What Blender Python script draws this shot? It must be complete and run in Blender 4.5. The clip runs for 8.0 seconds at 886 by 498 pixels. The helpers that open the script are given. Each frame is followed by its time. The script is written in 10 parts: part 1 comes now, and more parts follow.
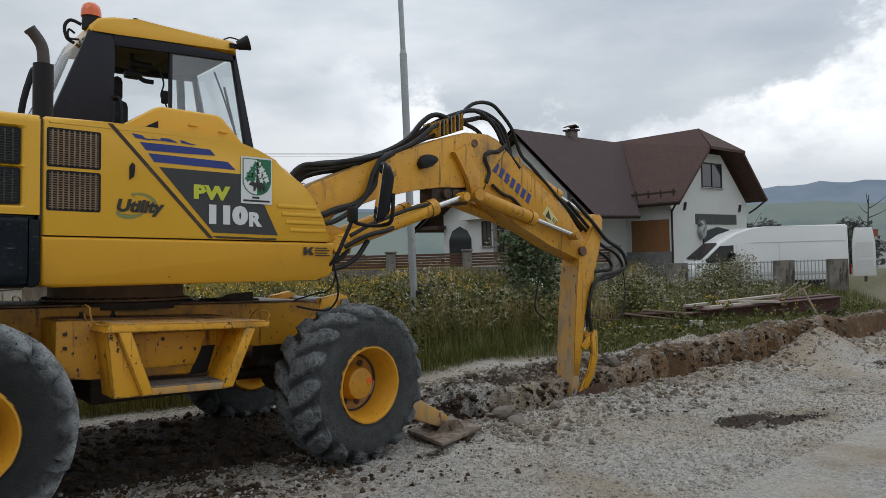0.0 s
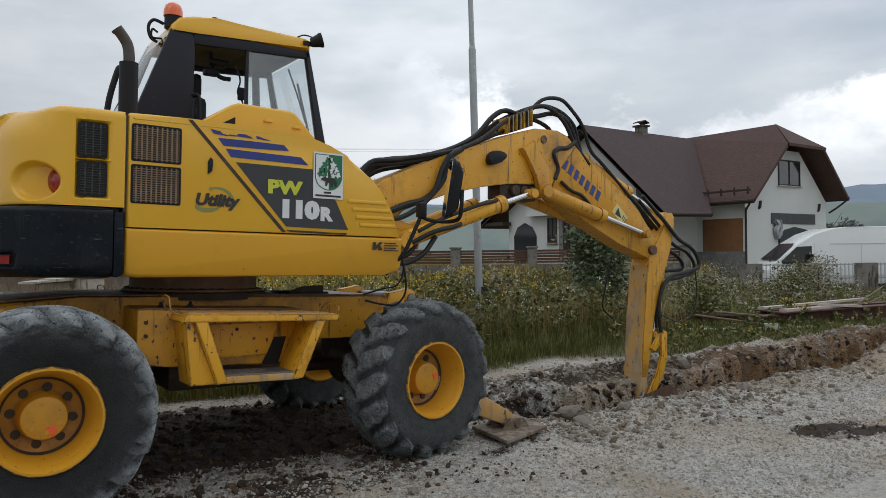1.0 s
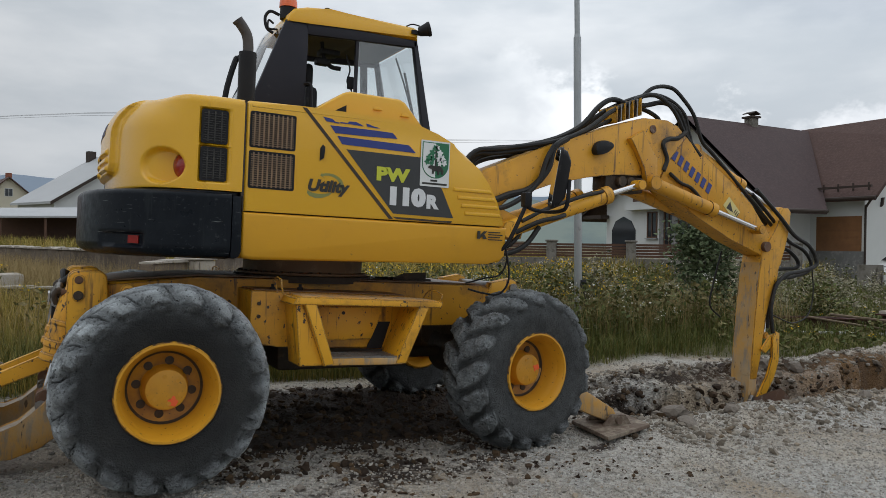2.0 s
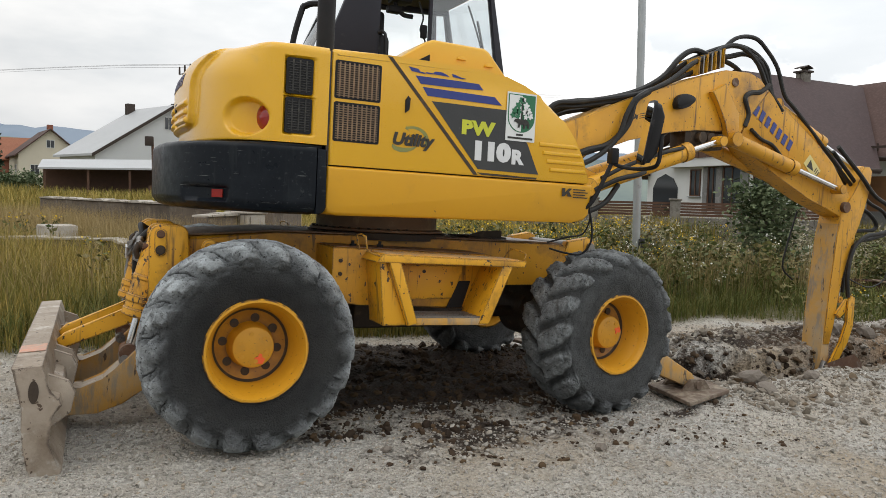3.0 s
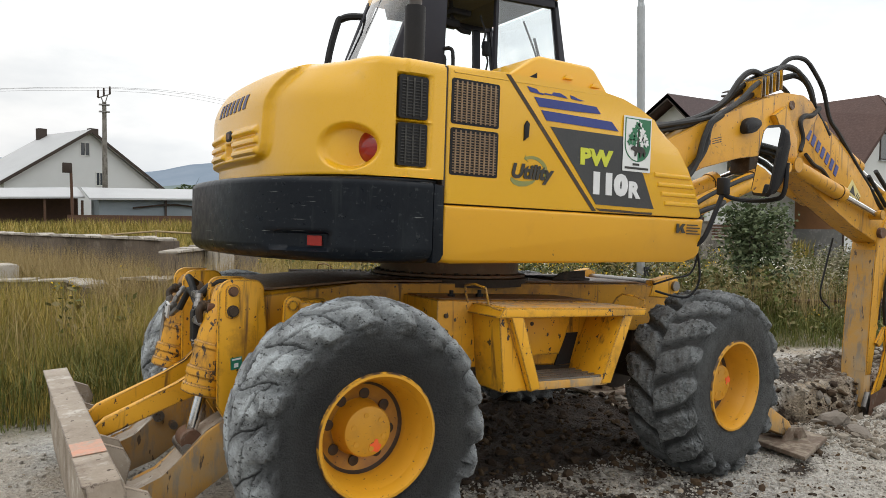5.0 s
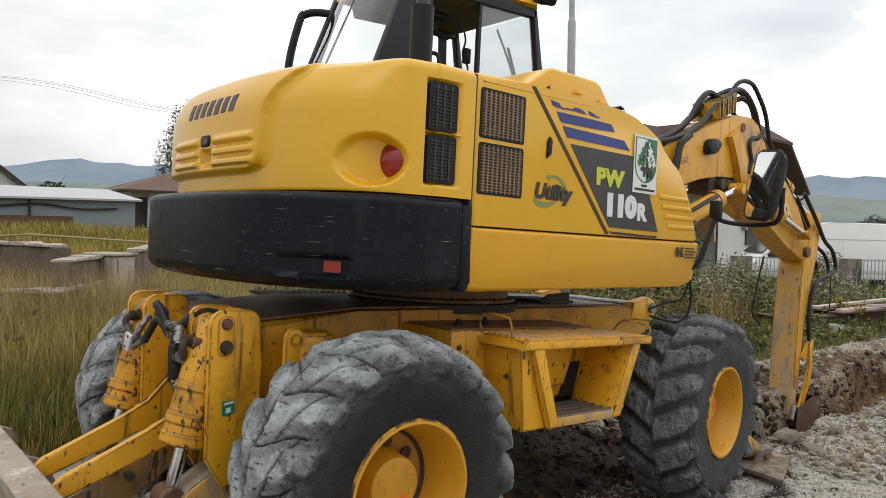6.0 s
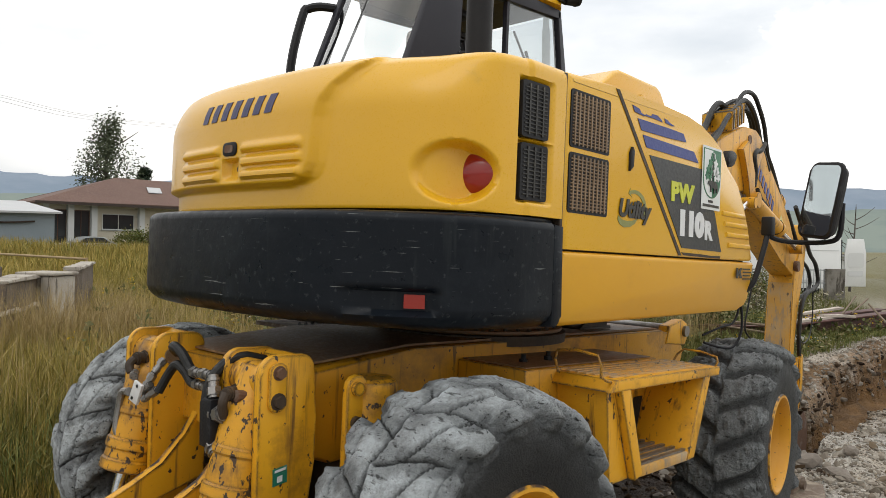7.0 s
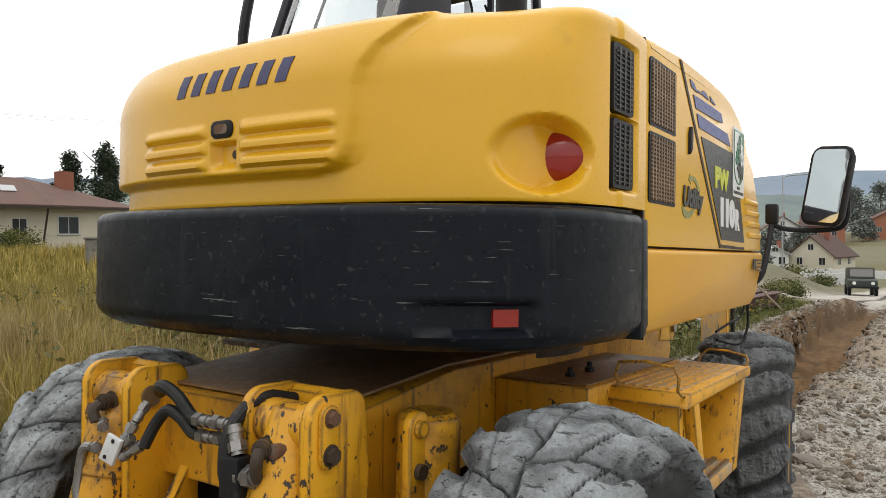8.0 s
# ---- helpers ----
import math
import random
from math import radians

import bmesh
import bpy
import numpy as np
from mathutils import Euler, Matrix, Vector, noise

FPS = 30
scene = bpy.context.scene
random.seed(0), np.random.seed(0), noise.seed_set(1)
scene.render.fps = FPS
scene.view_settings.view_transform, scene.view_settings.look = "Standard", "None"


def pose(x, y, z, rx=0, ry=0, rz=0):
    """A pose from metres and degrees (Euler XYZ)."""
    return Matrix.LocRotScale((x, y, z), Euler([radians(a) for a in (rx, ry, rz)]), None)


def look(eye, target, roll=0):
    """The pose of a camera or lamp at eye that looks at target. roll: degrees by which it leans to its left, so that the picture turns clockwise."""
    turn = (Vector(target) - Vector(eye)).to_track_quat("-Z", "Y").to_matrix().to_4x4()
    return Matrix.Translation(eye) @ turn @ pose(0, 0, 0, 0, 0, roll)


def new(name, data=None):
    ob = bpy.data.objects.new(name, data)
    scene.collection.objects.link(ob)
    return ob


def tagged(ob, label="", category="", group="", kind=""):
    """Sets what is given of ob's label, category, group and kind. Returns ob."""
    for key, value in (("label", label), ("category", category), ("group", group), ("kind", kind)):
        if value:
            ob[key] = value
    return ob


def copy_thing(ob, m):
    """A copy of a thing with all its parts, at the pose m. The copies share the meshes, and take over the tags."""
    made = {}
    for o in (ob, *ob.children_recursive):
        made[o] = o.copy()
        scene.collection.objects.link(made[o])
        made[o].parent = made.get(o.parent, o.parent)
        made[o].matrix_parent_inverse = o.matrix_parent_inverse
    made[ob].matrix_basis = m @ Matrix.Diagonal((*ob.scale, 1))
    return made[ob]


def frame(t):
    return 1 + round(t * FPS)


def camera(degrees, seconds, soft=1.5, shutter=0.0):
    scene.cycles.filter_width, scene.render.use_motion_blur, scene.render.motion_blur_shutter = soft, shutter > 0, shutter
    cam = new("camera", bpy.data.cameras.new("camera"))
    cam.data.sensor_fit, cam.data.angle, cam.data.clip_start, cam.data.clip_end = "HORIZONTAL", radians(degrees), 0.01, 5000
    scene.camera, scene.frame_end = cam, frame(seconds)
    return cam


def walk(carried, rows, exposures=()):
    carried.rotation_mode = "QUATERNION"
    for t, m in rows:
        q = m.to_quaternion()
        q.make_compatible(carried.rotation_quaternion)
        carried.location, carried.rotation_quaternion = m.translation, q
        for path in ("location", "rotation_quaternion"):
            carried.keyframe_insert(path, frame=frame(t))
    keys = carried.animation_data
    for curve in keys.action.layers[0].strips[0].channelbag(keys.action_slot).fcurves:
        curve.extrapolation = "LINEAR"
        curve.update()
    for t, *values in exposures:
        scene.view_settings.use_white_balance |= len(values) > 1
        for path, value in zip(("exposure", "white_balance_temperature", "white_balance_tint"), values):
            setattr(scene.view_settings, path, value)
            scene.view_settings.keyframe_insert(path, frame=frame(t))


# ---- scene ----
cam = camera(63.0, 8.0, soft=0.8)
PATH = [
    (0, (0.106, -0.04, 1.432), (1.411, 1.476, 1.446), -1.6),
    (0.5, (0.104, -0.023, 1.435), (1.344, 1.546, 1.445), -1.3),
    (1, (0.091, -0.015, 1.437), (1.256, 1.61, 1.443), -0.7),
    (1.5, (0.083, -0.005, 1.431), (1.187, 1.663, 1.441), -0.4),
    (2, (0.043, 0.043, 1.423), (0.989, 1.805, 1.405), 0.7),
    (2.2, (0.008, 0.083, 1.428), (0.899, 1.873, 1.384), 1.2),
    (3.3, (-0.244, 0.475, 1.425), (0.621, 2.271, 1.271), 1.5),
    (3.5, (-0.283, 0.574, 1.427), (0.577, 2.373, 1.273), 1.7),
    (4, (-0.385, 0.853, 1.461), (0.454, 2.665, 1.349), 2.6),
    (4.2, (-0.464, 0.965, 1.465), (0.398, 2.766, 1.36), 3.9),
    (5.3, (-0.866, 1.618, 1.548), (0.232, 3.289, 1.486), -0.5),
    (5.5, (-0.921, 1.748, 1.572), (0.184, 3.414, 1.533), 0.4),
    (6, (-1.072, 2.076, 1.578), (0.243, 3.582, 1.521), 1.4),
    (6.5, (-1.183, 2.426, 1.602), (0.217, 3.852, 1.522), 0.6),
    (7, (-1.168, 2.809, 1.614), (0.286, 4.182, 1.592), 1.1),
    (7.5, (-1.188, 3.195, 1.63), (0.455, 4.335, 1.595), 0.0),
    (8, (-1.154, 3.561, 1.631), (0.506, 4.677, 1.591), -0.3),
]
walk(cam, [(t, look(eye, target, roll)) for t, eye, target, roll in PATH], exposures=[(0.0, -1.17, 6100, 9), (1.0, -1.09, 6120, 9), (2.0, -1.09, 6150, 9), (3.3, -0.42, 6600, 10), (5.4, -0.39, 6600, 10), (6.0, -0.55, 6650, 10), (8.0, -0.38, 6700, 10)])

# ---- light ----
SUN_ELEV, SUN_AZ = 52.0, 248.0     # degrees; azimuth clockwise from +y
world = bpy.data.worlds.new("sky")
scene.world = world
world.use_nodes = True
wn, wl = world.node_tree.nodes, world.node_tree.links
wn.clear()
w_out = wn.new("ShaderNodeOutputWorld")
w_bg = wn.new("ShaderNodeBackground")
w_sky = wn.new("ShaderNodeTexSky")
w_sky.sky_type = "NISHITA"
w_sky.sun_disc = False
w_sky.sun_elevation = radians(SUN_ELEV)
w_sky.sun_rotation = radians(SUN_AZ)
w_tc = wn.new("ShaderNodeTexCoord")
w_sep = wn.new("ShaderNodeSeparateXYZ")
wl.new(w_tc.outputs["Generated"], w_sep.inputs[0])


def w_noise(scale, detail, rough, stretch):
    mp = wn.new("ShaderNodeMapping")
    mp.inputs["Scale"].default_value = stretch
    n = wn.new("ShaderNodeTexNoise")
    n.inputs["Scale"].default_value, n.inputs["Detail"].default_value, n.inputs["Roughness"].default_value = scale, detail, rough
    wl.new(w_tc.outputs["Generated"], mp.inputs["Vector"])
    wl.new(mp.outputs[0], n.inputs["Vector"])
    return n.outputs["Fac"]


def w_range(value, a, b, c=0.0, d=1.0):
    r = wn.new("ShaderNodeMapRange")
    r.interpolation_type = "SMOOTHSTEP"
    for key, v in (("From Min", a), ("From Max", b), ("To Min", c), ("To Max", d)):
        r.inputs[key].default_value = v
    wl.new(value, r.inputs["Value"])
    return r.outputs[0]


def w_math(op, a, b):
    n = wn.new("ShaderNodeMath")
    n.operation = op
    for k, v in enumerate((a, b)):
        if isinstance(v, float):
            n.inputs[k].default_value = v
        else:
            wl.new(v, n.inputs[k])
    return n.outputs[0]


def w_mixed(fac, a, b):
    n = wn.new("ShaderNodeMix")
    n.data_type = "RGBA"
    for key, v in (("Factor", fac), ("A", a), ("B", b)):
        if isinstance(v, tuple):
            n.inputs[key].default_value = v
        else:
            wl.new(v, n.inputs[key])
    return n.outputs["Result"]


# layers of grey cloud with the blue showing faintly between them
w_layer = w_mixed(w_range(w_noise(1.9, 8.0, 0.55, (1.0, 1.0, 3.2)), 0.36, 0.66), (9.6, 10.1, 10.5, 1), (14.0, 14.0, 13.9, 1))
w_col = w_mixed(w_range(w_noise(1.4, 7.0, 0.5, (1.0, 1.0, 2.0)), 0.30, 0.48, 0.72, 1.0), w_sky.outputs[0], w_layer)
# a bank of white cumulus low over the village: billowing tops, a level base
w_top = w_math("MULTIPLY_ADD", w_noise(3.4, 2.0, 0.5, (1.0, 1.0, 0.3)), 0.34)
w_top.node.inputs[2].default_value = 0.045
w_bil = w_math("MULTIPLY_ADD", w_noise(9.0, 7.0, 0.62, (1.0, 1.0, 1.4)), 0.20)
w_bil.node.inputs[2].default_value = -0.10
w_edge = w_math("SUBTRACT", w_math("ADD", w_top, w_bil), w_sep.outputs["Z"])
w_bank = w_math("MULTIPLY", w_range(w_edge, -0.012, 0.022), w_range(w_sep.outputs["Z"], 0.075, 0.145, 0.12, 1.0))
w_bank = w_math("MULTIPLY", w_bank, w_range(w_sep.outputs["X"], 0.46, 0.66))
w_bank = w_math("MULTIPLY", w_bank, w_range(w_sep.outputs["Y"], -0.35, -0.05))
w_white = w_mixed(w_range(w_noise(7.0, 5.0, 0.6, (1.0, 1.0, 1.6)), 0.38, 0.60), (14.6, 14.6, 14.7, 1), (19.0, 18.8, 18.4, 1))
w_col = w_mixed(w_bank, w_col, w_white)
# an overcast sky is brighter overhead than near the horizon, and greyer away from the bank
w_grad = w_math("MULTIPLY", w_range(w_sep.outputs["Z"], -0.2, 1.0, 0.74, 1.42), w_range(w_sep.outputs["X"], -0.3, 0.55, 0.77, 1.08))
w_mul = wn.new("ShaderNodeVectorMath")
w_mul.operation = "SCALE"
wl.new(w_col, w_mul.inputs[0])
wl.new(w_grad, w_mul.inputs["Scale"])
wl.new(w_mul.outputs[0], w_bg.inputs["Color"])
w_bg.inputs["Strength"].default_value = 0.135
wl.new(w_bg.outputs[0], w_out.inputs["Surface"])

sun = new("sun", bpy.data.lights.new("sun", "SUN"))
sun.data.energy, sun.data.angle, sun.data.color = 0.5, radians(30), (1.0, 0.96, 0.9)
sx, sy = math.sin(radians(SUN_AZ)) * math.cos(radians(SUN_ELEV)), math.cos(radians(SUN_AZ)) * math.cos(radians(SUN_ELEV))
sun.matrix_world = look((sx * 60, sy * 60, math.sin(radians(SUN_ELEV)) * 60), (0, 0, 0))


# ---- materials ----
def material(name):
    m = bpy.data.materials.new(name)
    m.use_nodes = True
    nt = m.node_tree
    return m, nt, nt.nodes["Principled BSDF"]


def node(nt, kind, **inputs):
    n = nt.nodes.new(kind)
    for k, v in inputs.items():
        n.inputs[k.replace("_", " ")].default_value = v
    return n


def rgb(c):
    return (c[0], c[1], c[2], 1.0)


def mixed(nt, fac, a, b):
    """The colour a where fac is 0 and b where it is 1; each is a colour or a socket."""
    n = nt.nodes.new("ShaderNodeMix")
    n.data_type = "RGBA"
    for key, v in (("Factor", fac), ("A", a), ("B", b)):
        if isinstance(v, bpy.types.NodeSocket):
            nt.links.new(v, n.inputs[key])
        else:
            n.inputs[key].default_value = v if key == "Factor" else rgb(v)
    return n.outputs["Result"]


def noise_fac(nt, scale, lo, hi, detail=6.0, rough=0.6, vec=None, stretch=None):
    """A soft mask of noise: 0 below lo, 1 above hi."""
    t = node(nt, "ShaderNodeTexNoise", Scale=scale, Detail=detail, Roughness=rough)
    src = vec
    if src is None:
        src = nt.nodes.new("ShaderNodeTexCoord").outputs["Object"]
    if stretch:
        mp = nt.nodes.new("ShaderNodeMapping")
        mp.inputs["Scale"].default_value = stretch
        nt.links.new(src, mp.inputs["Vector"])
        src = mp.outputs[0]
    nt.links.new(src, t.inputs["Vector"])
    r = node(nt, "ShaderNodeMapRange", From_Min=lo, From_Max=hi)
    nt.links.new(t.outputs["Fac"], r.inputs["Value"])
    return r.outputs[0]


def bumped(nt, bsdf, height, strength=0.3, distance=0.01):
    b = node(nt, "ShaderNodeBump", Strength=strength, Distance=distance)
    nt.links.new(height, b.inputs["Height"])
    nt.links.new(b.outputs[0], bsdf.inputs["Normal"])


def worn(name, base, second, wear, rough=0.45, metal=0.0, scale=3.0, fine=60.0, wear_at=(0.62, 0.72), wear_scale=9.0, bump=0.15, bump_d=0.004, coat=0.0, stretch=None, grime=None, chips=None, spec=0.5, edge=None, runs=None):
    """A surface with two tones, a finer wear mask and a fine relief."""
    m, nt, b = material(name)
    c = mixed(nt, noise_fac(nt, scale, 0.35, 0.7), base, second)
    c = mixed(nt, noise_fac(nt, wear_scale, wear_at[0], wear_at[1], 9.0, 0.68, stretch=stretch), c, wear)
    if grime:      # (colour, scale, from, to): soft dirt lying over the paint
        c = mixed(nt, noise_fac(nt, grime[1], grime[2], grime[3], 8.0, 0.65), c, grime[0])
    if chips:      # (colour, scale, from, to, stretch): small hard-edged marks
        c = mixed(nt, noise_fac(nt, chips[1], chips[2], chips[3], 5.0, 0.6, stretch=chips[4]), c, chips[0])
    if runs:       # thin rusty streaks running down
        c = mixed(nt, noise_fac(nt, 9.0, 0.585, 0.70, 6.0, 0.6, stretch=(2.2, 2.2, 0.16)), c, runs)
    if edge:       # (colour, radius): paint rubbed off along the edges
        bv = nt.nodes.new("ShaderNodeBevel")
        bv.samples = 4
        bv.inputs["Radius"].default_value = edge[1]
        gn = nt.nodes.new("ShaderNodeNewGeometry")
        dt = nt.nodes.new("ShaderNodeVectorMath")
        dt.operation = "DOT_PRODUCT"
        nt.links.new(bv.outputs[0], dt.inputs[0])
        nt.links.new(gn.outputs["Normal"], dt.inputs[1])
        er = node(nt, "ShaderNodeMapRange", From_Min=0.985, From_Max=0.90)
        nt.links.new(dt.outputs["Value"], er.inputs["Value"])
        em = node(nt, "ShaderNodeMath")
        em.operation = "MULTIPLY"
        nt.links.new(er.outputs[0], em.inputs[0])
        nt.links.new(noise_fac(nt, 13.0, 0.34, 0.50, 7.0, 0.7), em.inputs[1])
        c = mixed(nt, em.outputs[0], c, edge[0])
    nt.links.new(c, b.inputs["Base Color"])
    b.inputs["Specular IOR Level"].default_value = spec
    f = noise_fac(nt, fine, 0.3, 0.75)
    rr = node(nt, "ShaderNodeMapRange", To_Min=max(0.05, rough - 0.12), To_Max=min(1.0, rough + 0.15))
    nt.links.new(f, rr.inputs["Value"])
    nt.links.new(rr.outputs[0], b.inputs["Roughness"])
    b.inputs["Metallic"].default_value = metal
    b.inputs["Coat Weight"].default_value = coat
    bumped(nt, b, f, bump, bump_d)
    return m


CHIP = (0.045, 0.03, 0.022)
YELLOW = worn("yellow_paint", (0.75, 0.408, 0.010), (0.71, 0.378, 0.009), (0.57, 0.32, 0.025), 0.33, scale=1.1, fine=160.0, wear_at=(0.64, 0.82), wear_scale=4.0, bump=0.03, coat=0.3, chips=((0.25, 0.15, 0.04), 38.0, 0.735, 0.76, (1, 1, 0.6)))
YELLOW_OLD = worn("chipped_yellow_paint", (0.77, 0.385, 0.014), (0.68, 0.33, 0.016), (0.30, 0.145, 0.022), 0.46, scale=2.2, fine=90.0, wear_at=(0.55, 0.74), wear_scale=4.0, bump=0.12, grime=((0.125, 0.068, 0.028), 2.4, 0.58, 0.80), chips=(CHIP, 30.0, 0.63, 0.645, (1, 1, 0.7)), edge=(CHIP, 0.016), runs=(0.16, 0.075, 0.022))
YELLOW_CYL = worn("flaking_yellow_paint", (0.70, 0.340, 0.013), (0.58, 0.275, 0.016), (0.28, 0.135, 0.022), 0.42, scale=3.0, fine=90.0, wear_at=(0.53, 0.71), wear_scale=6.0, bump=0.12, grime=((0.12, 0.062, 0.026), 4.0, 0.55, 0.72), chips=(CHIP, 44.0, 0.575, 0.60, (1, 1, 0.55)), edge=(CHIP, 0.016), runs=(0.16, 0.075, 0.022))
YELLOW_BOOM = worn("scuffed_yellow_paint", (0.68, 0.335, 0.014), (0.56, 0.265, 0.016), (0.30, 0.15, 0.028), 0.46, scale=2.0, fine=90.0, wear_at=(0.57, 0.74), wear_scale=3.5, bump=0.08, grime=((0.12, 0.068, 0.03), 2.2, 0.58, 0.80), chips=(CHIP, 26.0, 0.645, 0.66, (1, 1, 1)), edge=(CHIP, 0.014), runs=(0.16, 0.08, 0.025))
YELLOW_WORN = worn("worn_yellow_paint", (0.60, 0.31, 0.05), (0.50, 0.28, 0.07), (0.28, 0.21, 0.14), 0.6, scale=4.0, fine=70.0, wear_at=(0.50, 0.60), wear_scale=16.0, bump=0.2, grime=((0.40, 0.34, 0.25), 2.2, 0.42, 0.75), stretch=(1, 1, 0.22), chips=((0.12, 0.08, 0.05), 22.0, 0.62, 0.65, (1, 1, 0.3)))
YELLOW_RIM = worn("rim_yellow_paint", (0.64, 0.31, 0.014), (0.55, 0.26, 0.016), (0.40, 0.20, 0.025), 0.48, scale=3.0, fine=90.0, wear_at=(0.55, 0.75), wear_scale=5.0, bump=0.08, chips=(CHIP, 60.0, 0.66, 0.68, (1, 1, 1)))


def rim_paint():
    """Yellow wheel paint, brown with brake dust and oil on the inner disc, rusty along the rim's edge."""
    m, nt, b = material("dirty_rim_paint")
    co = nt.nodes.new("ShaderNodeTexCoord").outputs["Object"]
    sep = nt.nodes.new("ShaderNodeSeparateXYZ")
    nt.links.new(co, sep.inputs[0])
    flat = nt.nodes.new("ShaderNodeCombineXYZ")
    nt.links.new(sep.outputs["X"], flat.inputs[0])
    nt.links.new(sep.outputs["Z"], flat.inputs[1])
    ln = nt.nodes.new("ShaderNodeVectorMath")
    ln.operation = "LENGTH"
    nt.links.new(flat.outputs[0], ln.inputs[0])

    def ring(a, b_, noise_socket):
        r = node(nt, "ShaderNodeMapRange", From_Min=a, From_Max=b_)
        nt.links.new(ln.outputs["Value"], r.inputs["Value"])
        k = node(nt, "ShaderNodeMath")
        k.operation = "MULTIPLY"
        nt.links.new(r.outputs[0], k.inputs[0])
        nt.links.new(noise_socket, k.inputs[1])
        return k.outputs[0]
    c = mixed(nt, noise_fac(nt, 3.0, 0.35, 0.7), (0.66, 0.32, 0.014), (0.56, 0.265, 0.016))
    c = mixed(nt, ring(0.214, 0.196, noise_fac(nt, 6.0, 0.15, 0.62, 7.0, 0.65)), c, (0.30, 0.135, 0.018))
    c = mixed(nt, ring(0.150, 0.118, noise_fac(nt, 9.0, 0.30, 0.60, 7.0, 0.65)), c, (0.10, 0.05, 0.018))
    c = mixed(nt, ring(0.2665, 0.2715, noise_fac(nt, 16.0, 0.36, 0.52, 6.0, 0.6)), c, (0.055, 0.03, 0.018))
    c = mixed(nt, noise_fac(nt, 55.0, 0.66, 0.68, 5.0, 0.6), c, CHIP)
    nt.links.new(c, b.inputs["Base Color"])
    b.inputs["Roughness"].default_value = 0.46
    bumped(nt, b, noise_fac(nt, 90.0, 0.3, 0.75), 0.08, 0.004)
    return m


RIM_DIRTY = rim_paint()
# oily paint; its heavier grime also paints in shade below the upper body
YELLOW_GRIMY_SHADED = worn("oily_shaded_yellow_paint", (0.66, 0.315, 0.012), (0.55, 0.26, 0.013), (0.32, 0.15, 0.02), 0.42, scale=1.8, fine=90.0, wear_at=(0.50, 0.72), wear_scale=3.0, bump=0.10, grime=((0.11, 0.058, 0.022), 1.5, 0.50, 0.76), chips=(CHIP, 34.0, 0.635, 0.65, (1, 1, 0.7)), edge=(CHIP, 0.014), runs=(0.11, 0.055, 0.02))
YELLOW_LOW = worn("stained_yellow_paint", (0.70, 0.352, 0.010), (0.655, 0.325, 0.010), (0.54, 0.27, 0.018), 0.40, scale=0.8, fine=160.0, wear_at=(0.58, 0.85), wear_scale=2.5, bump=0.03, coat=0.1, grime=((0.45, 0.235, 0.03), 1.1, 0.58, 0.86), chips=((0.10, 0.06, 0.03), 34.0, 0.70, 0.72, (1, 1, 0.5)))
BLACK_CAST = worn("black_painted_cast_iron", (0.0048, 0.0072, 0.0112), (0.0078, 0.0108, 0.0155), (0.018, 0.023, 0.028), 0.36, scale=1.6, fine=18.0, wear_at=(0.52, 0.78), wear_scale=2.2, bump=0.11, bump_d=0.006, chips=((0.16, 0.17, 0.17), 4.3, 0.668, 0.690, (1.0, 1.0, 30.0)), grime=((0.030, 0.035, 0.039), 40.0, 0.60, 0.66), spec=0.17, runs=(0.016, 0.020, 0.023))
BLACK = worn("black_plastic", (0.009, 0.009, 0.011), (0.015, 0.015, 0.017), (0.04, 0.04, 0.04), 0.5, scale=5.0, fine=120.0, bump=0.06, spec=0.25)
CAB_BLACK = worn("cab_black_paint", (0.016, 0.016, 0.024), (0.022, 0.022, 0.03), (0.04, 0.04, 0.045), 0.42, scale=2.0, fine=120.0, bump=0.03, spec=0.25)
HOSE = worn("hose_rubber", (0.010, 0.010, 0.010), (0.017, 0.0165, 0.016), (0.06, 0.055, 0.045), 0.55, scale=9.0, fine=90.0, wear_at=(0.58, 0.80), bump=0.1, grime=((0.06, 0.048, 0.034), 3.5, 0.56, 0.80), spec=0.35)
STEEL = worn("bare_steel", (0.28, 0.27, 0.26), (0.20, 0.19, 0.18), (0.12, 0.08, 0.06), 0.35, 0.8, scale=8.0, fine=90.0)
CHROME = worn("chromed_rod", (0.70, 0.70, 0.70), (0.62, 0.62, 0.62), (0.4, 0.4, 0.4), 0.14, 1.0, scale=8.0, fine=90.0, bump=0.01)
RUST = worn("rusty_steel", (0.16, 0.085, 0.05), (0.11, 0.06, 0.04), (0.24, 0.20, 0.17), 0.75, 0.2, scale=7.0, fine=60.0, wear_at=(0.55, 0.68))
DARK_STEEL = worn("greasy_dark_steel", (0.035, 0.024, 0.016), (0.055, 0.035, 0.02), (0.12, 0.075, 0.04), 0.65, 0.0, scale=5.0, fine=60.0, wear_at=(0.55, 0.7), bump=0.2)
OILY_EARTH = worn("oily_earth", (0.16, 0.090, 0.045), (0.21, 0.118, 0.058), (0.36, 0.23, 0.12), 0.45, scale=3.0, fine=60.0, wear_at=(0.54, 0.74), bump=0.25, spec=0.4)
BLADE_STEEL = worn("scoured_blade_steel", (0.42, 0.355, 0.285), (0.29, 0.235, 0.18), (0.58, 0.54, 0.48), 0.62, 0.2, scale=4.0, fine=70.0, wear_at=(0.54, 0.66), wear_scale=7.0, bump=0.25, grime=((0.15, 0.105, 0.07), 2.5, 0.52, 0.72), chips=((0.09, 0.06, 0.04), 26.0, 0.64, 0.67, (1, 1, 1)), edge=((0.12, 0.09, 0.07), 0.012))
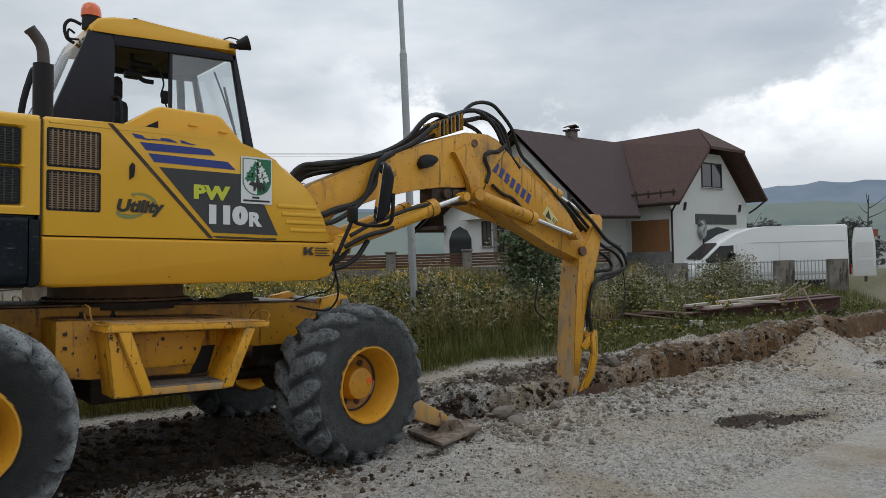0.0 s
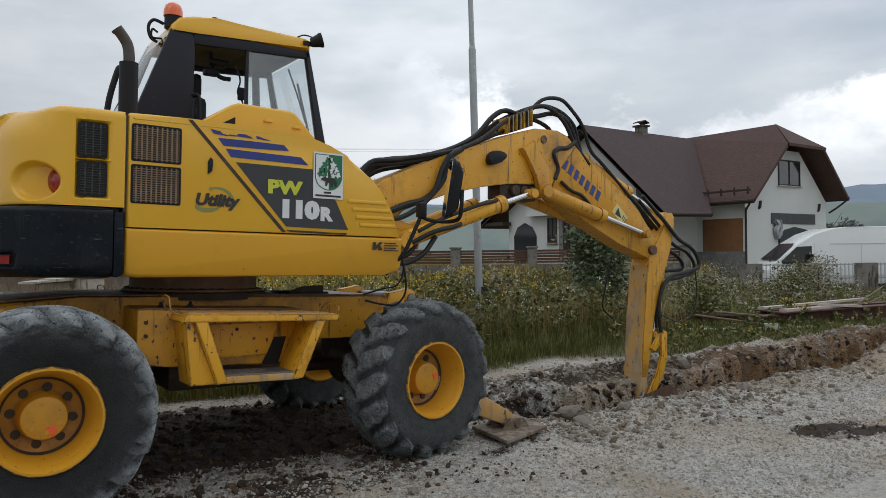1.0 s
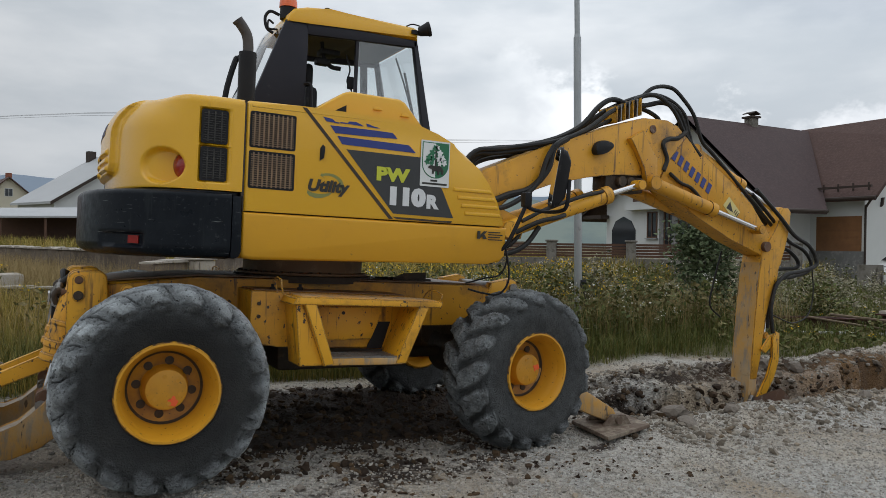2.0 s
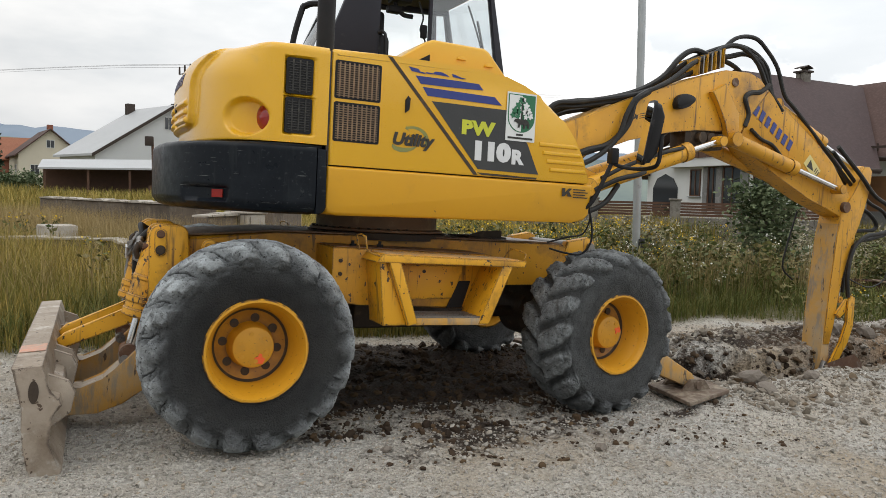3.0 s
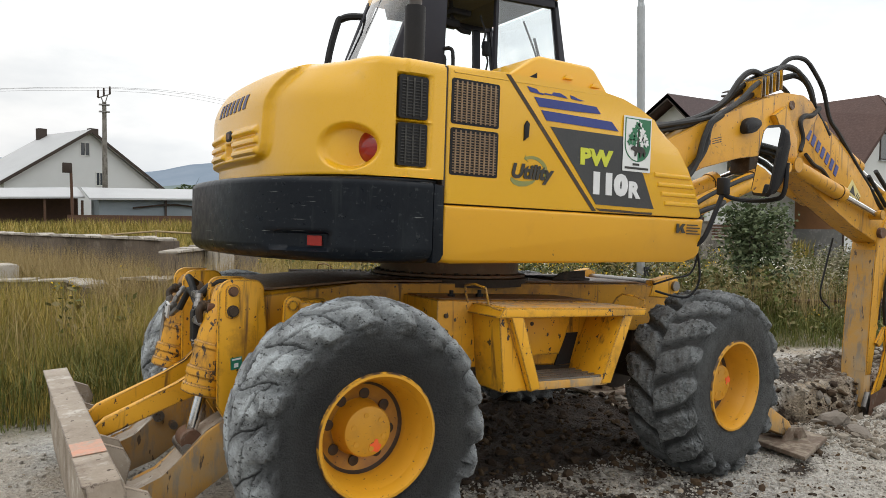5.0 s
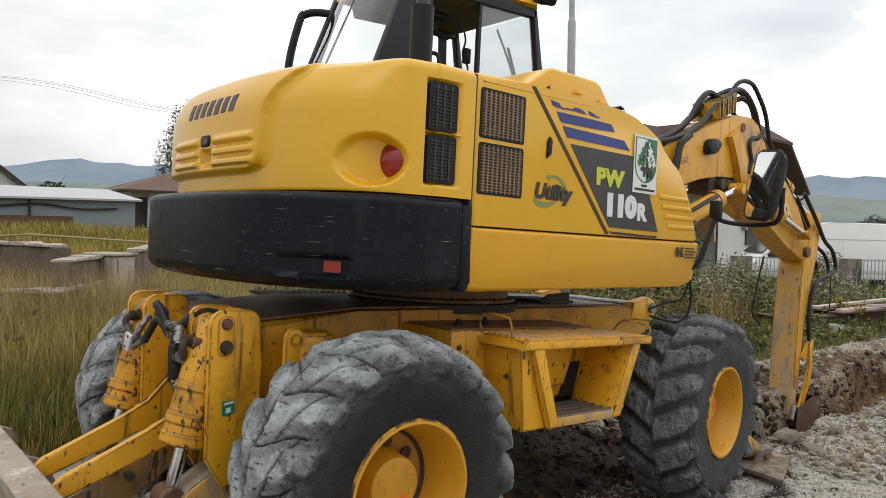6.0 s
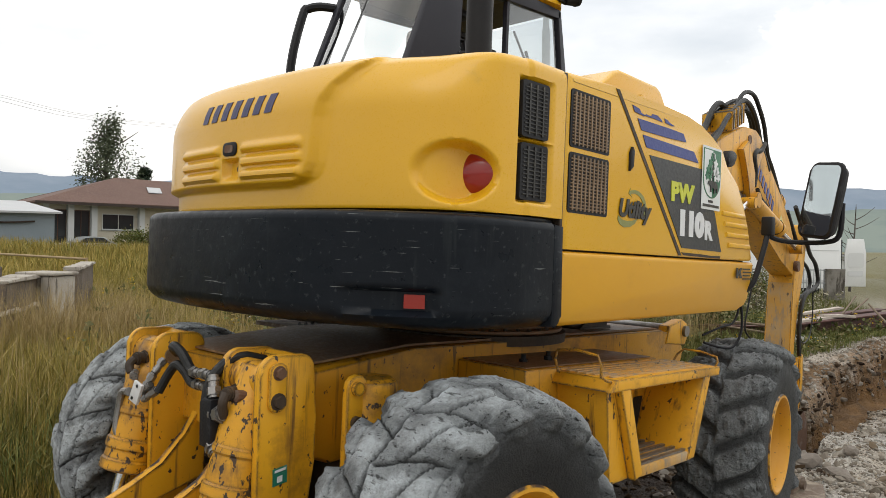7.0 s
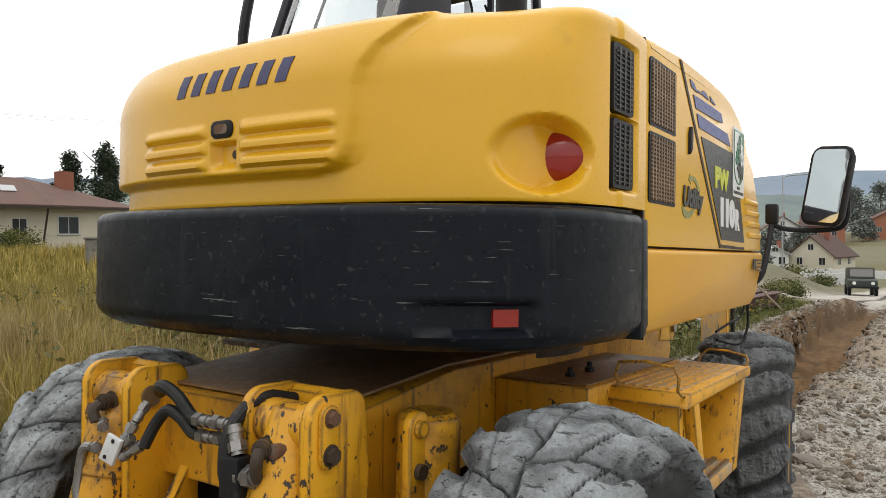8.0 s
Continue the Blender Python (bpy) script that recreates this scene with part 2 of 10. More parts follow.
PAD_STEEL = worn("dusty_rusted_plate", (0.15, 0.105, 0.075), (0.10, 0.07, 0.05), (0.30, 0.25, 0.19), 0.8, 0.1, scale=6.0, fine=60.0, wear_at=(0.46, 0.62), wear_scale=8.0, bump=0.3)
WHITE_STICK = worn("white_sticker", (0.74, 0.76, 0.75), (0.70, 0.72, 0.71), (0.55, 0.55, 0.5), 0.4, scale=6.0, wear_at=(0.7, 0.8))
GREEN_STICK = worn("green_sticker", (0.02, 0.16, 0.07), (0.02, 0.13, 0.06), (0.06, 0.2, 0.1), 0.4, scale=6.0, wear_at=(0.7, 0.8))
TEAL_STICK = worn("teal_sticker", (0.02, 0.20, 0.13), (0.02, 0.16, 0.1), (0.2, 0.35, 0.3), 0.4, scale=20.0, wear_at=(0.55, 0.65))
DARK_DECAL = worn("charcoal_decal", (0.030, 0.032, 0.034), (0.04, 0.041, 0.042), (0.09, 0.09, 0.085), 0.45, scale=5.0, wear_at=(0.66, 0.72))
BLUE_DECAL = worn("blue_decal", (0.020, 0.035, 0.20), (0.025, 0.045, 0.22), (0.16, 0.15, 0.2), 0.4, scale=8.0, wear_at=(0.70, 0.78))
WHITE_DECAL = worn("white_lettering", (0.72, 0.73, 0.74), (0.66, 0.67, 0.68), (0.4, 0.4, 0.4), 0.4, scale=12.0, wear_at=(0.66, 0.74))
LIME_DECAL = worn("lime_lettering", (0.58, 0.60, 0.04), (0.52, 0.55, 0.04), (0.4, 0.4, 0.1), 0.4, scale=12.0, wear_at=(0.68, 0.75))
LABEL_YELLOW = worn("faded_yellow_label", (0.70, 0.58, 0.18), (0.66, 0.56, 0.26), (0.5, 0.4, 0.2), 0.45, scale=12.0, wear_at=(0.62, 0.72))
BLACK_DECAL = worn("black_lettering", (0.02, 0.018, 0.015), (0.03, 0.027, 0.02), (0.2, 0.12, 0.02), 0.45, scale=20.0, wear_at=(0.66, 0.74))
OLIVE_DECAL = worn("olive_swirl", (0.26, 0.26, 0.06), (0.20, 0.22, 0.08), (0.3, 0.2, 0.05), 0.45, scale=12.0)
ORANGE_PAINT = worn("orange_marker_paint", (0.85, 0.10, 0.02), (0.8, 0.13, 0.03), (0.7, 0.25, 0.03), 0.5, scale=30.0)
WHITE_TAG = worn("white_plate", (0.66, 0.67, 0.68), (0.6, 0.6, 0.6), (0.4, 0.38, 0.35), 0.4, scale=30.0)


def rubber():
    m, nt, b = material("worn_tyre_rubber")
    co = nt.nodes.new("ShaderNodeTexCoord").outputs["Object"]
    c = mixed(nt, noise_fac(nt, 4.0, 0.38, 0.66, vec=co), (0.023, 0.024, 0.025), (0.042, 0.042, 0.041))
    c = mixed(nt, noise_fac(nt, 42.0, 0.52, 0.76, 8.0, 0.7, vec=co), c, (0.036, 0.036, 0.034))
    # pale dust that the ground has rubbed into the tops of the lugs
    geo = nt.nodes.new("ShaderNodeAttribute")
    geo.attribute_name = "scour"
    dust = node(nt, "ShaderNodeMath")
    dust.operation = "MULTIPLY"
    nt.links.new(geo.outputs["Fac"], dust.inputs[0])
    nt.links.new(noise_fac(nt, 17.0, 0.20, 0.44, 12.0, 0.86, vec=co), dust.inputs[1])
    tone = mixed(nt, noise_fac(nt, 7.0, 0.40, 0.60, 9.0, 0.75, vec=co), (0.76, 0.815, 0.84), (0.37, 0.39, 0.40))
    # darker rubber smeared through the dust
    tone = mixed(nt, noise_fac(nt, 55.0, 0.575, 0.64, 6.0, 0.7, vec=co, stretch=(1.0, 0.22, 1.0)), tone, (0.15, 0.158, 0.158))
    c = mixed(nt, dust.outputs[0], c, tone)
    # cuts, torn spots and embedded grit
    c = mixed(nt, noise_fac(nt, 30.0, 0.615, 0.65, 10.0, 0.85, vec=co), c, (0.030, 0.030, 0.029))
    c = mixed(nt, noise_fac(nt, 48.0, 0.60, 0.64, 7.0, 0.75, vec=co, stretch=(1.0, 0.35, 1.0)), c, (0.020, 0.020, 0.019))
    nt.links.new(c, b.inputs["Base Color"])
    b.inputs["Roughness"].default_value = 0.74
    b.inputs["Specular IOR Level"].default_value = 0.32
    rough = node(nt, "ShaderNodeMath")
    rough.operation = "MULTIPLY_ADD"
    nt.links.new(noise_fac(nt, 24.0, 0.3, 0.75, 10.0, 0.8, vec=co), rough.inputs[0])
    # the side walls stay smoother than the scoured lugs
    depth = node(nt, "ShaderNodeMapRange", To_Min=0.25, To_Max=1.0)
    nt.links.new(geo.outputs["Fac"], depth.inputs["Value"])
    nt.links.new(depth.outputs[0], rough.inputs[1])
    nt.links.new(noise_fac(nt, 95.0, 0.35, 0.7, 6.0, 0.7, vec=co), rough.inputs[2])
    bumped(nt, b, rough.outputs[0], 1.0, 0.011)
    return m


RUBBER = rubber()


def glass(name, tint=(0.95, 0.965, 0.965), gloss=0.04):
    m = bpy.data.materials.new(name)
    m.use_nodes = True
    nt = m.node_tree
    nt.nodes.clear()
    out = nt.nodes.new("ShaderNodeOutputMaterial")
    tr = node(nt, "ShaderNodeBsdfTransparent", Color=rgb(tint))
    gl = node(nt, "ShaderNodeBsdfGlossy", Roughness=0.02)
    # gloss grows towards grazing angles
    lw = node(nt, "ShaderNodeLayerWeight", Blend=0.5)
    pw = node(nt, "ShaderNodeMath")
    pw.operation = "POWER"
    nt.links.new(lw.outputs["Facing"], pw.inputs[0])
    pw.inputs[1].default_value = 4.0
    fr = node(nt, "ShaderNodeMath")
    fr.operation = "MULTIPLY_ADD"
    nt.links.new(pw.outputs[0], fr.inputs[0])
    fr.inputs[1].default_value, fr.inputs[2].default_value = 0.9, gloss
    mx = nt.nodes.new("ShaderNodeMixShader")
    nt.links.new(fr.outputs[0], mx.inputs[0])
    nt.links.new(tr.outputs[0], mx.inputs[1])
    nt.links.new(gl.outputs[0], mx.inputs[2])
    nt.links.new(mx.outputs[0], out.inputs["Surface"])
    return m


CLEAR = glass("clear_glass")
SMOKE = glass("dusty_cab_glass", (0.90, 0.925, 0.93), 0.12)
m_, nt_, b_ = material("mirror_glass")
b_.inputs["Base Color"].default_value = (0.86, 0.88, 0.88, 1)
b_.inputs["Metallic"].default_value, b_.inputs["Roughness"].default_value = 1.0, 0.03
MIRROR = m_
m_, nt_, b_ = material("red_lens")
b_.inputs["Base Color"].default_value = (0.27, 0.012, 0.006, 1)
b_.inputs["Roughness"].default_value, b_.inputs["Coat Weight"].default_value = 0.14, 0.5
b_.inputs["Specular IOR Level"].default_value = 0.4
RED_LENS = m_
m_, nt_, b_ = material("orange_lens")
b_.inputs["Base Color"].default_value = (0.75, 0.13, 0.02, 1)
b_.inputs["Roughness"].default_value, b_.inputs["Coat Weight"].default_value = 0.25, 0.6
ORANGE_LENS = m_


# ---- mesh helpers ----
def part(name, bm, mat, parent=None, label="", angle=35.0, smooth=True):
    """One bmesh as one object, under a thing or a part."""
    me = bpy.data.meshes.new(name)
    bmesh.ops.recalc_face_normals(bm, faces=bm.faces)
    bm.to_mesh(me)
    bm.free()
    return placed(name, me, mat, parent, label, angle, smooth)


def placed(name, me, mat, parent=None, label="", angle=35.0, smooth=True):
    if smooth and len(me.polygons):
        me.shade_smooth()
        me.set_sharp_from_angle(angle=radians(angle))
    for mm in (mat if isinstance(mat, (list, tuple)) else [mat]):
        me.materials.append(mm)
    ob = new(name, me)
    if parent is not None:
        ob.parent = parent
    if label:
        ob["label"] = label
    return ob


def again(ob, m, parent=None):
    """Another object on the same mesh."""
    o = new(ob.name.split(".")[0], ob.data)
    o.parent = parent or ob.parent
    o.matrix_local = m
    return o


def thing(name, label, category, m=None, group=""):
    e = new(name)
    e.empty_display_size = 0.2
    if m is not None:
        e.matrix_world = m
    return tagged(e, label, category, group)


def B():
    return bmesh.new()


def box(bm, x0, x1, y0, y1, z0, z1, bevel=0.0, m=None):
    v = [bm.verts.new(p) for p in ((x0, y0, z0), (x1, y0, z0), (x1, y1, z0), (x0, y1, z0), (x0, y0, z1), (x1, y0, z1), (x1, y1, z1), (x0, y1, z1))]
    fs = [bm.faces.new([v[i] for i in f]) for f in ((0, 3, 2, 1), (4, 5, 6, 7), (0, 1, 5, 4), (1, 2, 6, 5), (2, 3, 7, 6), (3, 0, 4, 7))]
    if bevel:
        es = {e for f in fs for e in f.edges}
        r = bmesh.ops.bevel(bm, geom=list(es), offset=bevel, segments=2, affect="EDGES", profile=0.5)
        v = list({w for f in r["faces"] for w in f.verts} | {w for w in v if w.is_valid})
    if m is not None:
        bmesh.ops.transform(bm, matrix=m, verts=v)
    return bm


def prism(bm, pts, y0, y1, bevel=0.0, axis="y", seg=2):
    """A polygon of (x, z) points drawn out along y (or (x, y) points along z, or (y, z) along x)."""
    def at(a, b, c):
        return (a, c, b) if axis == "y" else (a, b, c) if axis == "z" else (c, a, b)
    lo = [bm.verts.new(at(a, b, y0)) for a, b in pts]
    hi = [bm.verts.new(at(a, b, y1)) for a, b in pts]
    fs = [bm.faces.new(lo), bm.faces.new(hi[::-1])]
    n = len(pts)
    for i in range(n):
        fs.append(bm.faces.new((lo[i], hi[i], hi[(i + 1) % n], lo[(i + 1) % n])))
    if bevel:
        es = {e for f in fs[:2] for e in f.edges}
        bmesh.ops.bevel(bm, geom=list(es), offset=bevel, segments=seg, affect="EDGES", profile=0.5)
    return bm


def rod(bm, p, q, r0, r1=None, seg=16, cap=True):
    p, q = Vector(p), Vector(q)
    d = q - p
    m = Matrix.Translation((p + q) / 2) @ d.to_track_quat("Z", "Y").to_matrix().to_4x4()
    bmesh.ops.create_cone(bm, cap_ends=cap, cap_tris=False, segments=seg, radius1=r0, radius2=r0 if r1 is None else r1, depth=d.length, matrix=m)
    return bm


def lathe(bm, profile, seg=48, m=None, close=False):
    """(radius, along) points turned about the local y axis."""
    rings = []
    for r, a in profile:
        if r < 1e-6:
            rings.append([bm.verts.new((0, a, 0))])
        else:
            rings.append([bm.verts.new((r * math.cos(2 * math.pi * i / seg), a, r * math.sin(2 * math.pi * i / seg))) for i in range(seg)])
    pairs = list(zip(rings, rings[1:])) + ([(rings[-1], rings[0])] if close else [])
    for a, b in pairs:
        for i in range(seg):
            j = (i + 1) % seg
            if len(a) == 1 and len(b) == 1:
                continue
            if len(a) == 1:
                bm.faces.new((a[0], b[j], b[i]))
            elif len(b) == 1:
                bm.faces.new((a[i], a[j], b[0]))
            else:
                bm.faces.new((a[i], a[j], b[j], b[i]))
    if m is not None:
        bmesh.ops.transform(bm, matrix=m, verts=[v for ring in rings for v in ring])
    return bm


def spline(pts, per=6):
    """Points of a smooth curve through pts."""
    P = [Vector(p) for p in pts]
    P = [P[0] * 2 - P[1]] + P + [P[-1] * 2 - P[-2]]
    out = []
    for i in range(1, len(P) - 2):
        a, b, c, d = P[i - 1:i + 3]
        for k in range(per):
            t = k / per
            out.append(0.5 * ((2 * b) + (c - a) * t + (2 * a - 5 * b + 4 * c - d) * t * t + (3 * b - a - 3 * c + d) * t ** 3))
    out.append(P[-2])
    return out


def tube(bm, pts, r, seg=8, per=6, smooth=True, taper=1.0):
    path = spline(pts, per) if smooth else [Vector(p) for p in pts]
    up = Vector((0.13, 0.21, 1)).normalized()
    rings = []
    n = len(path)
    for i, p in enumerate(path):
        d = (path[min(i + 1, n - 1)] - path[max(i - 1, 0)]).normalized()
        s = d.cross(up)
        if s.length < 1e-3:
            s = d.cross(Vector((1, 0, 0)))
        s.normalize()
        u = s.cross(d)
        up = u
        rr = r * (1 + (taper - 1) * i / max(1, n - 1))
        rings.append([bm.verts.new(p + s * rr * math.cos(2 * math.pi * k / seg) + u * rr * math.sin(2 * math.pi * k / seg)) for k in range(seg)])
    for a, b in zip(rings, rings[1:]):
        for i in range(seg):
            j = (i + 1) % seg
            bm.faces.new((a[i], a[j], b[j], b[i]))
    bm.faces.new(rings[0][::-1])
    bm.faces.new(rings[-1])
    return bm


def rounded(x0, x1, z0, z1, r, seg=5):
    """The outline of a rectangle with round corners."""
    pts = []
    for cx, cz, a0 in ((x1 - r, z0 + r, -90), (x1 - r, z1 - r, 0), (x0 + r, z1 - r, 90), (x0 + r, z0 + r, 180)):
        for k in range(seg + 1):
            a = radians(a0 + 90 * k / seg)
            pts.append((cx + r * math.cos(a), cz + r * math.sin(a)))
    return pts


def text_mesh(body, size, extrude, m, shear=0.0, offset=0.0, spacing=1.0):
    cu = bpy.data.curves.new("letters", "FONT")
    cu.body, cu.size, cu.extrude, cu.shear, cu.offset, cu.space_character = body, size, extrude, shear, offset, spacing
    cu.resolution_u = 3
    ob = bpy.data.objects.new("letters", cu)
    scene.collection.objects.link(ob)
    me = bpy.data.meshes.new_from_object(ob)
    me.materials.clear()
    bpy.data.objects.remove(ob)
    bpy.data.curves.remove(cu)
    me.transform(m)
    return me


# ---- ground ----
def smooth(a, b, v):
    t = np.clip((v - a) / (b - a), 0, 1)
    return t * t * (3 - 2 * t)


PERM = np.random.RandomState(7).rand(256, 256)


def vnoise(x, y):
    """Smooth value noise, about -1 to 1."""
    xi, yi = np.floor(x).astype(int), np.floor(y).astype(int)
    fx, fy = x - xi, y - yi
    fx, fy = fx * fx * (3 - 2 * fx), fy * fy * (3 - 2 * fy)
    def g(i, j):
        return PERM[(xi + i) % 256, (yi + j) % 256]
    return 2 * ((g(0, 0) * (1 - fx) + g(1, 0) * fx) * (1 - fy) + (g(0, 1) * (1 - fx) + g(1, 1) * fx) * fy) - 1


TRENCH_Y, TRENCH_HALF = 5.05, 0.36


def trench_mask(x, y):
    """1 inside the trench, 0 outside, with ragged sides."""
    edge = 0.09 * vnoise(x * 1.7 + 3, y * 0 + 9.5) + 0.085 * vnoise(x * 4.3, y * 4.3) + 0.05 * vnoise(x * 10.0 + 3, y * 10.0)
    d = np.abs(y - TRENCH_Y + 0.06 * vnoise(x * 0.5 + 11, y * 0)) - TRENCH_HALF - 0.24 * smooth(7.6, 9.6, x) - edge
    ends = smooth(4.3, 4.9, x) * (1 - smooth(27.0, 29.0, x))
    return (1 - smooth(-0.09, 0.03, d)) * ends


def ground_z(x, y):
    x, y = np.asarray(x, float), np.asarray(y, float)
    z = np.interp(x, [-60, -3, 0.6, 3.0, 5.0, 8.0, 14.0, 24.0], [0.12, 0.10, 0.045, -0.03, -0.06, -0.08, -0.10, -0.10])
    away = 1 - smooth(8.5, 13.0, y) * (1 - smooth(46, 75, x)) - smooth(40, 62, y) * smooth(46, 75, x)
    z = z + np.clip(away, 0, 1) * np.interp(x, [14, 20, 30, 45, 70, 100, 138, 165, 200, 260, 1500], [0, -0.25, -0.85, -2.0, -3.2, -4.4, -4.9, -3.2, -0.5, 2.0, 2.0])
    z = z + smooth(60, 260, y) * -2.0
    z = z + 0.62 * smooth(22, 44, y) * (1 - smooth(16, 32, x))
    near = 1 - smooth(18, 40, np.hypot(x, y))
    gravel = 1 - smooth(6.9, 7.5, y + 0.25 * vnoise(x * 0.9, y * 0.9) + 0.6 * smooth(7.2, 9.2, x) * (1 - smooth(22, 30, x)))
    z = z + near * (0.012 * vnoise(x * 1.3, y * 1.3) + gravel * (0.010 * vnoise(x * 6, y * 6) + 0.009 * vnoise(x * 17 + 5, y * 17)))
    z = z + (1 - gravel) * near * (0.05 + 0.05 * vnoise(x * 0.7, y * 0.7 + 4))
    # rubble thrown up on both sides of the trench
    along = smooth(4.0, 5.4, x) * (1 - smooth(26, 29, x))
    berm_far = np.exp(-((y - 5.85 - 0.10 * vnoise(x * 0.8, y * 0)) / 0.34) ** 2)
    berm_near = np.exp(-((y - 4.28 - 0.12 * vnoise(x * 0.9 + 40, y * 0)) / 0.27) ** 2) * (0.8 + 0.4 * vnoise(x * 0.7 + 3, y * 0.7))
    lumps = 0.6 + 0.35 * vnoise(x * 3.1, y * 3.1) + 0.25 * vnoise(x * 8, y * 8)
    z = z + along * (0.20 * berm_far + 0.05 * berm_near) * lumps
    z = z + along * (berm_far + berm_near) * (0.022 * vnoise(x * 15 + 2, y * 15) + 0.03 * vnoise(x * 6.3, y * 6.3 + 8))
    # loose soil heaps where the machine stands
    pad_flat = 1 - 0.9 * np.exp(-(((x - 3.92) / 0.5) ** 4 + ((y - 4.43) / 0.5) ** 4))
    heap = pad_flat * np.exp(-(((x - 2.1) / 1.4) ** 2 + ((y - 5.9) / 0.8) ** 2)) + 0.9 * pad_flat * np.exp(-(((x - 3.9) / 0.7) ** 2 + ((y - 5.2) / 0.7) ** 2))
    z = z + heap * (0.04 + 0.06 * vnoise(x * 3.3 + 7, y * 3.3) + 0.04 * vnoise(x * 9 + 7, y * 9) + 0.02 * vnoise(x * 18, y * 18 + 3))
    # a heap of fresh grey chippings beside the trench
    z = z + 0.42 * np.clip(1 - np.hypot((x - 10.2) / 0.85, (y - 4.02) / 0.55), 0, 1) ** 0.9
    # the yard where the van stands lies a little lower
    vu, vv = 0.75 * (x - 28.3) - 0.661 * (y - 14.0), 0.661 * (x - 28.3) + 0.75 * (y - 14.0)
    z = z - 0.22 * np.exp(-((vu / 4.3) ** 4 + (vv / 1.7) ** 4))
    hole = np.exp(-(((x - 4.55) / 0.45) ** 2 + ((y - 5.75) / 0.30) ** 2))
    z = z - 0.22 * hole
    # clods on the road
    clod = smooth(0.35, 0.8, vnoise(x * 0.55 + 20, y * 0.8 + 31)) * gravel * smooth(0.5, 3.0, x)
    z = z + clod * (0.02 + 0.025 * vnoise(x * 7 + 1, y * 7 + 2)) * near
    t = trench_mask(x, y)
    z = z - t * (0.62 + 0.10 * vnoise(x * 1.9, y * 1.9) + 0.07 * vnoise(x * 6, y * 6 + 8))
    return z


def stretched(a, b, step, far, grow=1.16):
    mid = list(np.arange(a, b + step / 2, step))
    d, up, dn = step, [mid[-1]], [mid[0]]
    while up[-1] < far:
        d *= grow
        up.append(up[-1] + d)
    d = step
    while dn[-1] > -far:
        d *= grow
        dn.append(dn[-1] - d)
    return np.array(dn[:0:-1] + mid + up[1:])


def grid_mesh(name, xs, ys, z):
    nx, ny = len(xs), len(ys)
    X, Y = np.meshgrid(xs, ys, indexing="ij")
    co = np.stack([X, Y, z(X, Y)], -1).reshape(-1, 3)
    i, j = np.meshgrid(np.arange(nx - 1), np.arange(ny - 1), indexing="ij")
    a = (i * ny + j).ravel()
    quads = np.stack([a, a + ny, a + ny + 1, a + 1], -1)
    me = bpy.data.meshes.new(name)
    me.from_pydata(co.tolist(), [], quads.tolist())
    return me


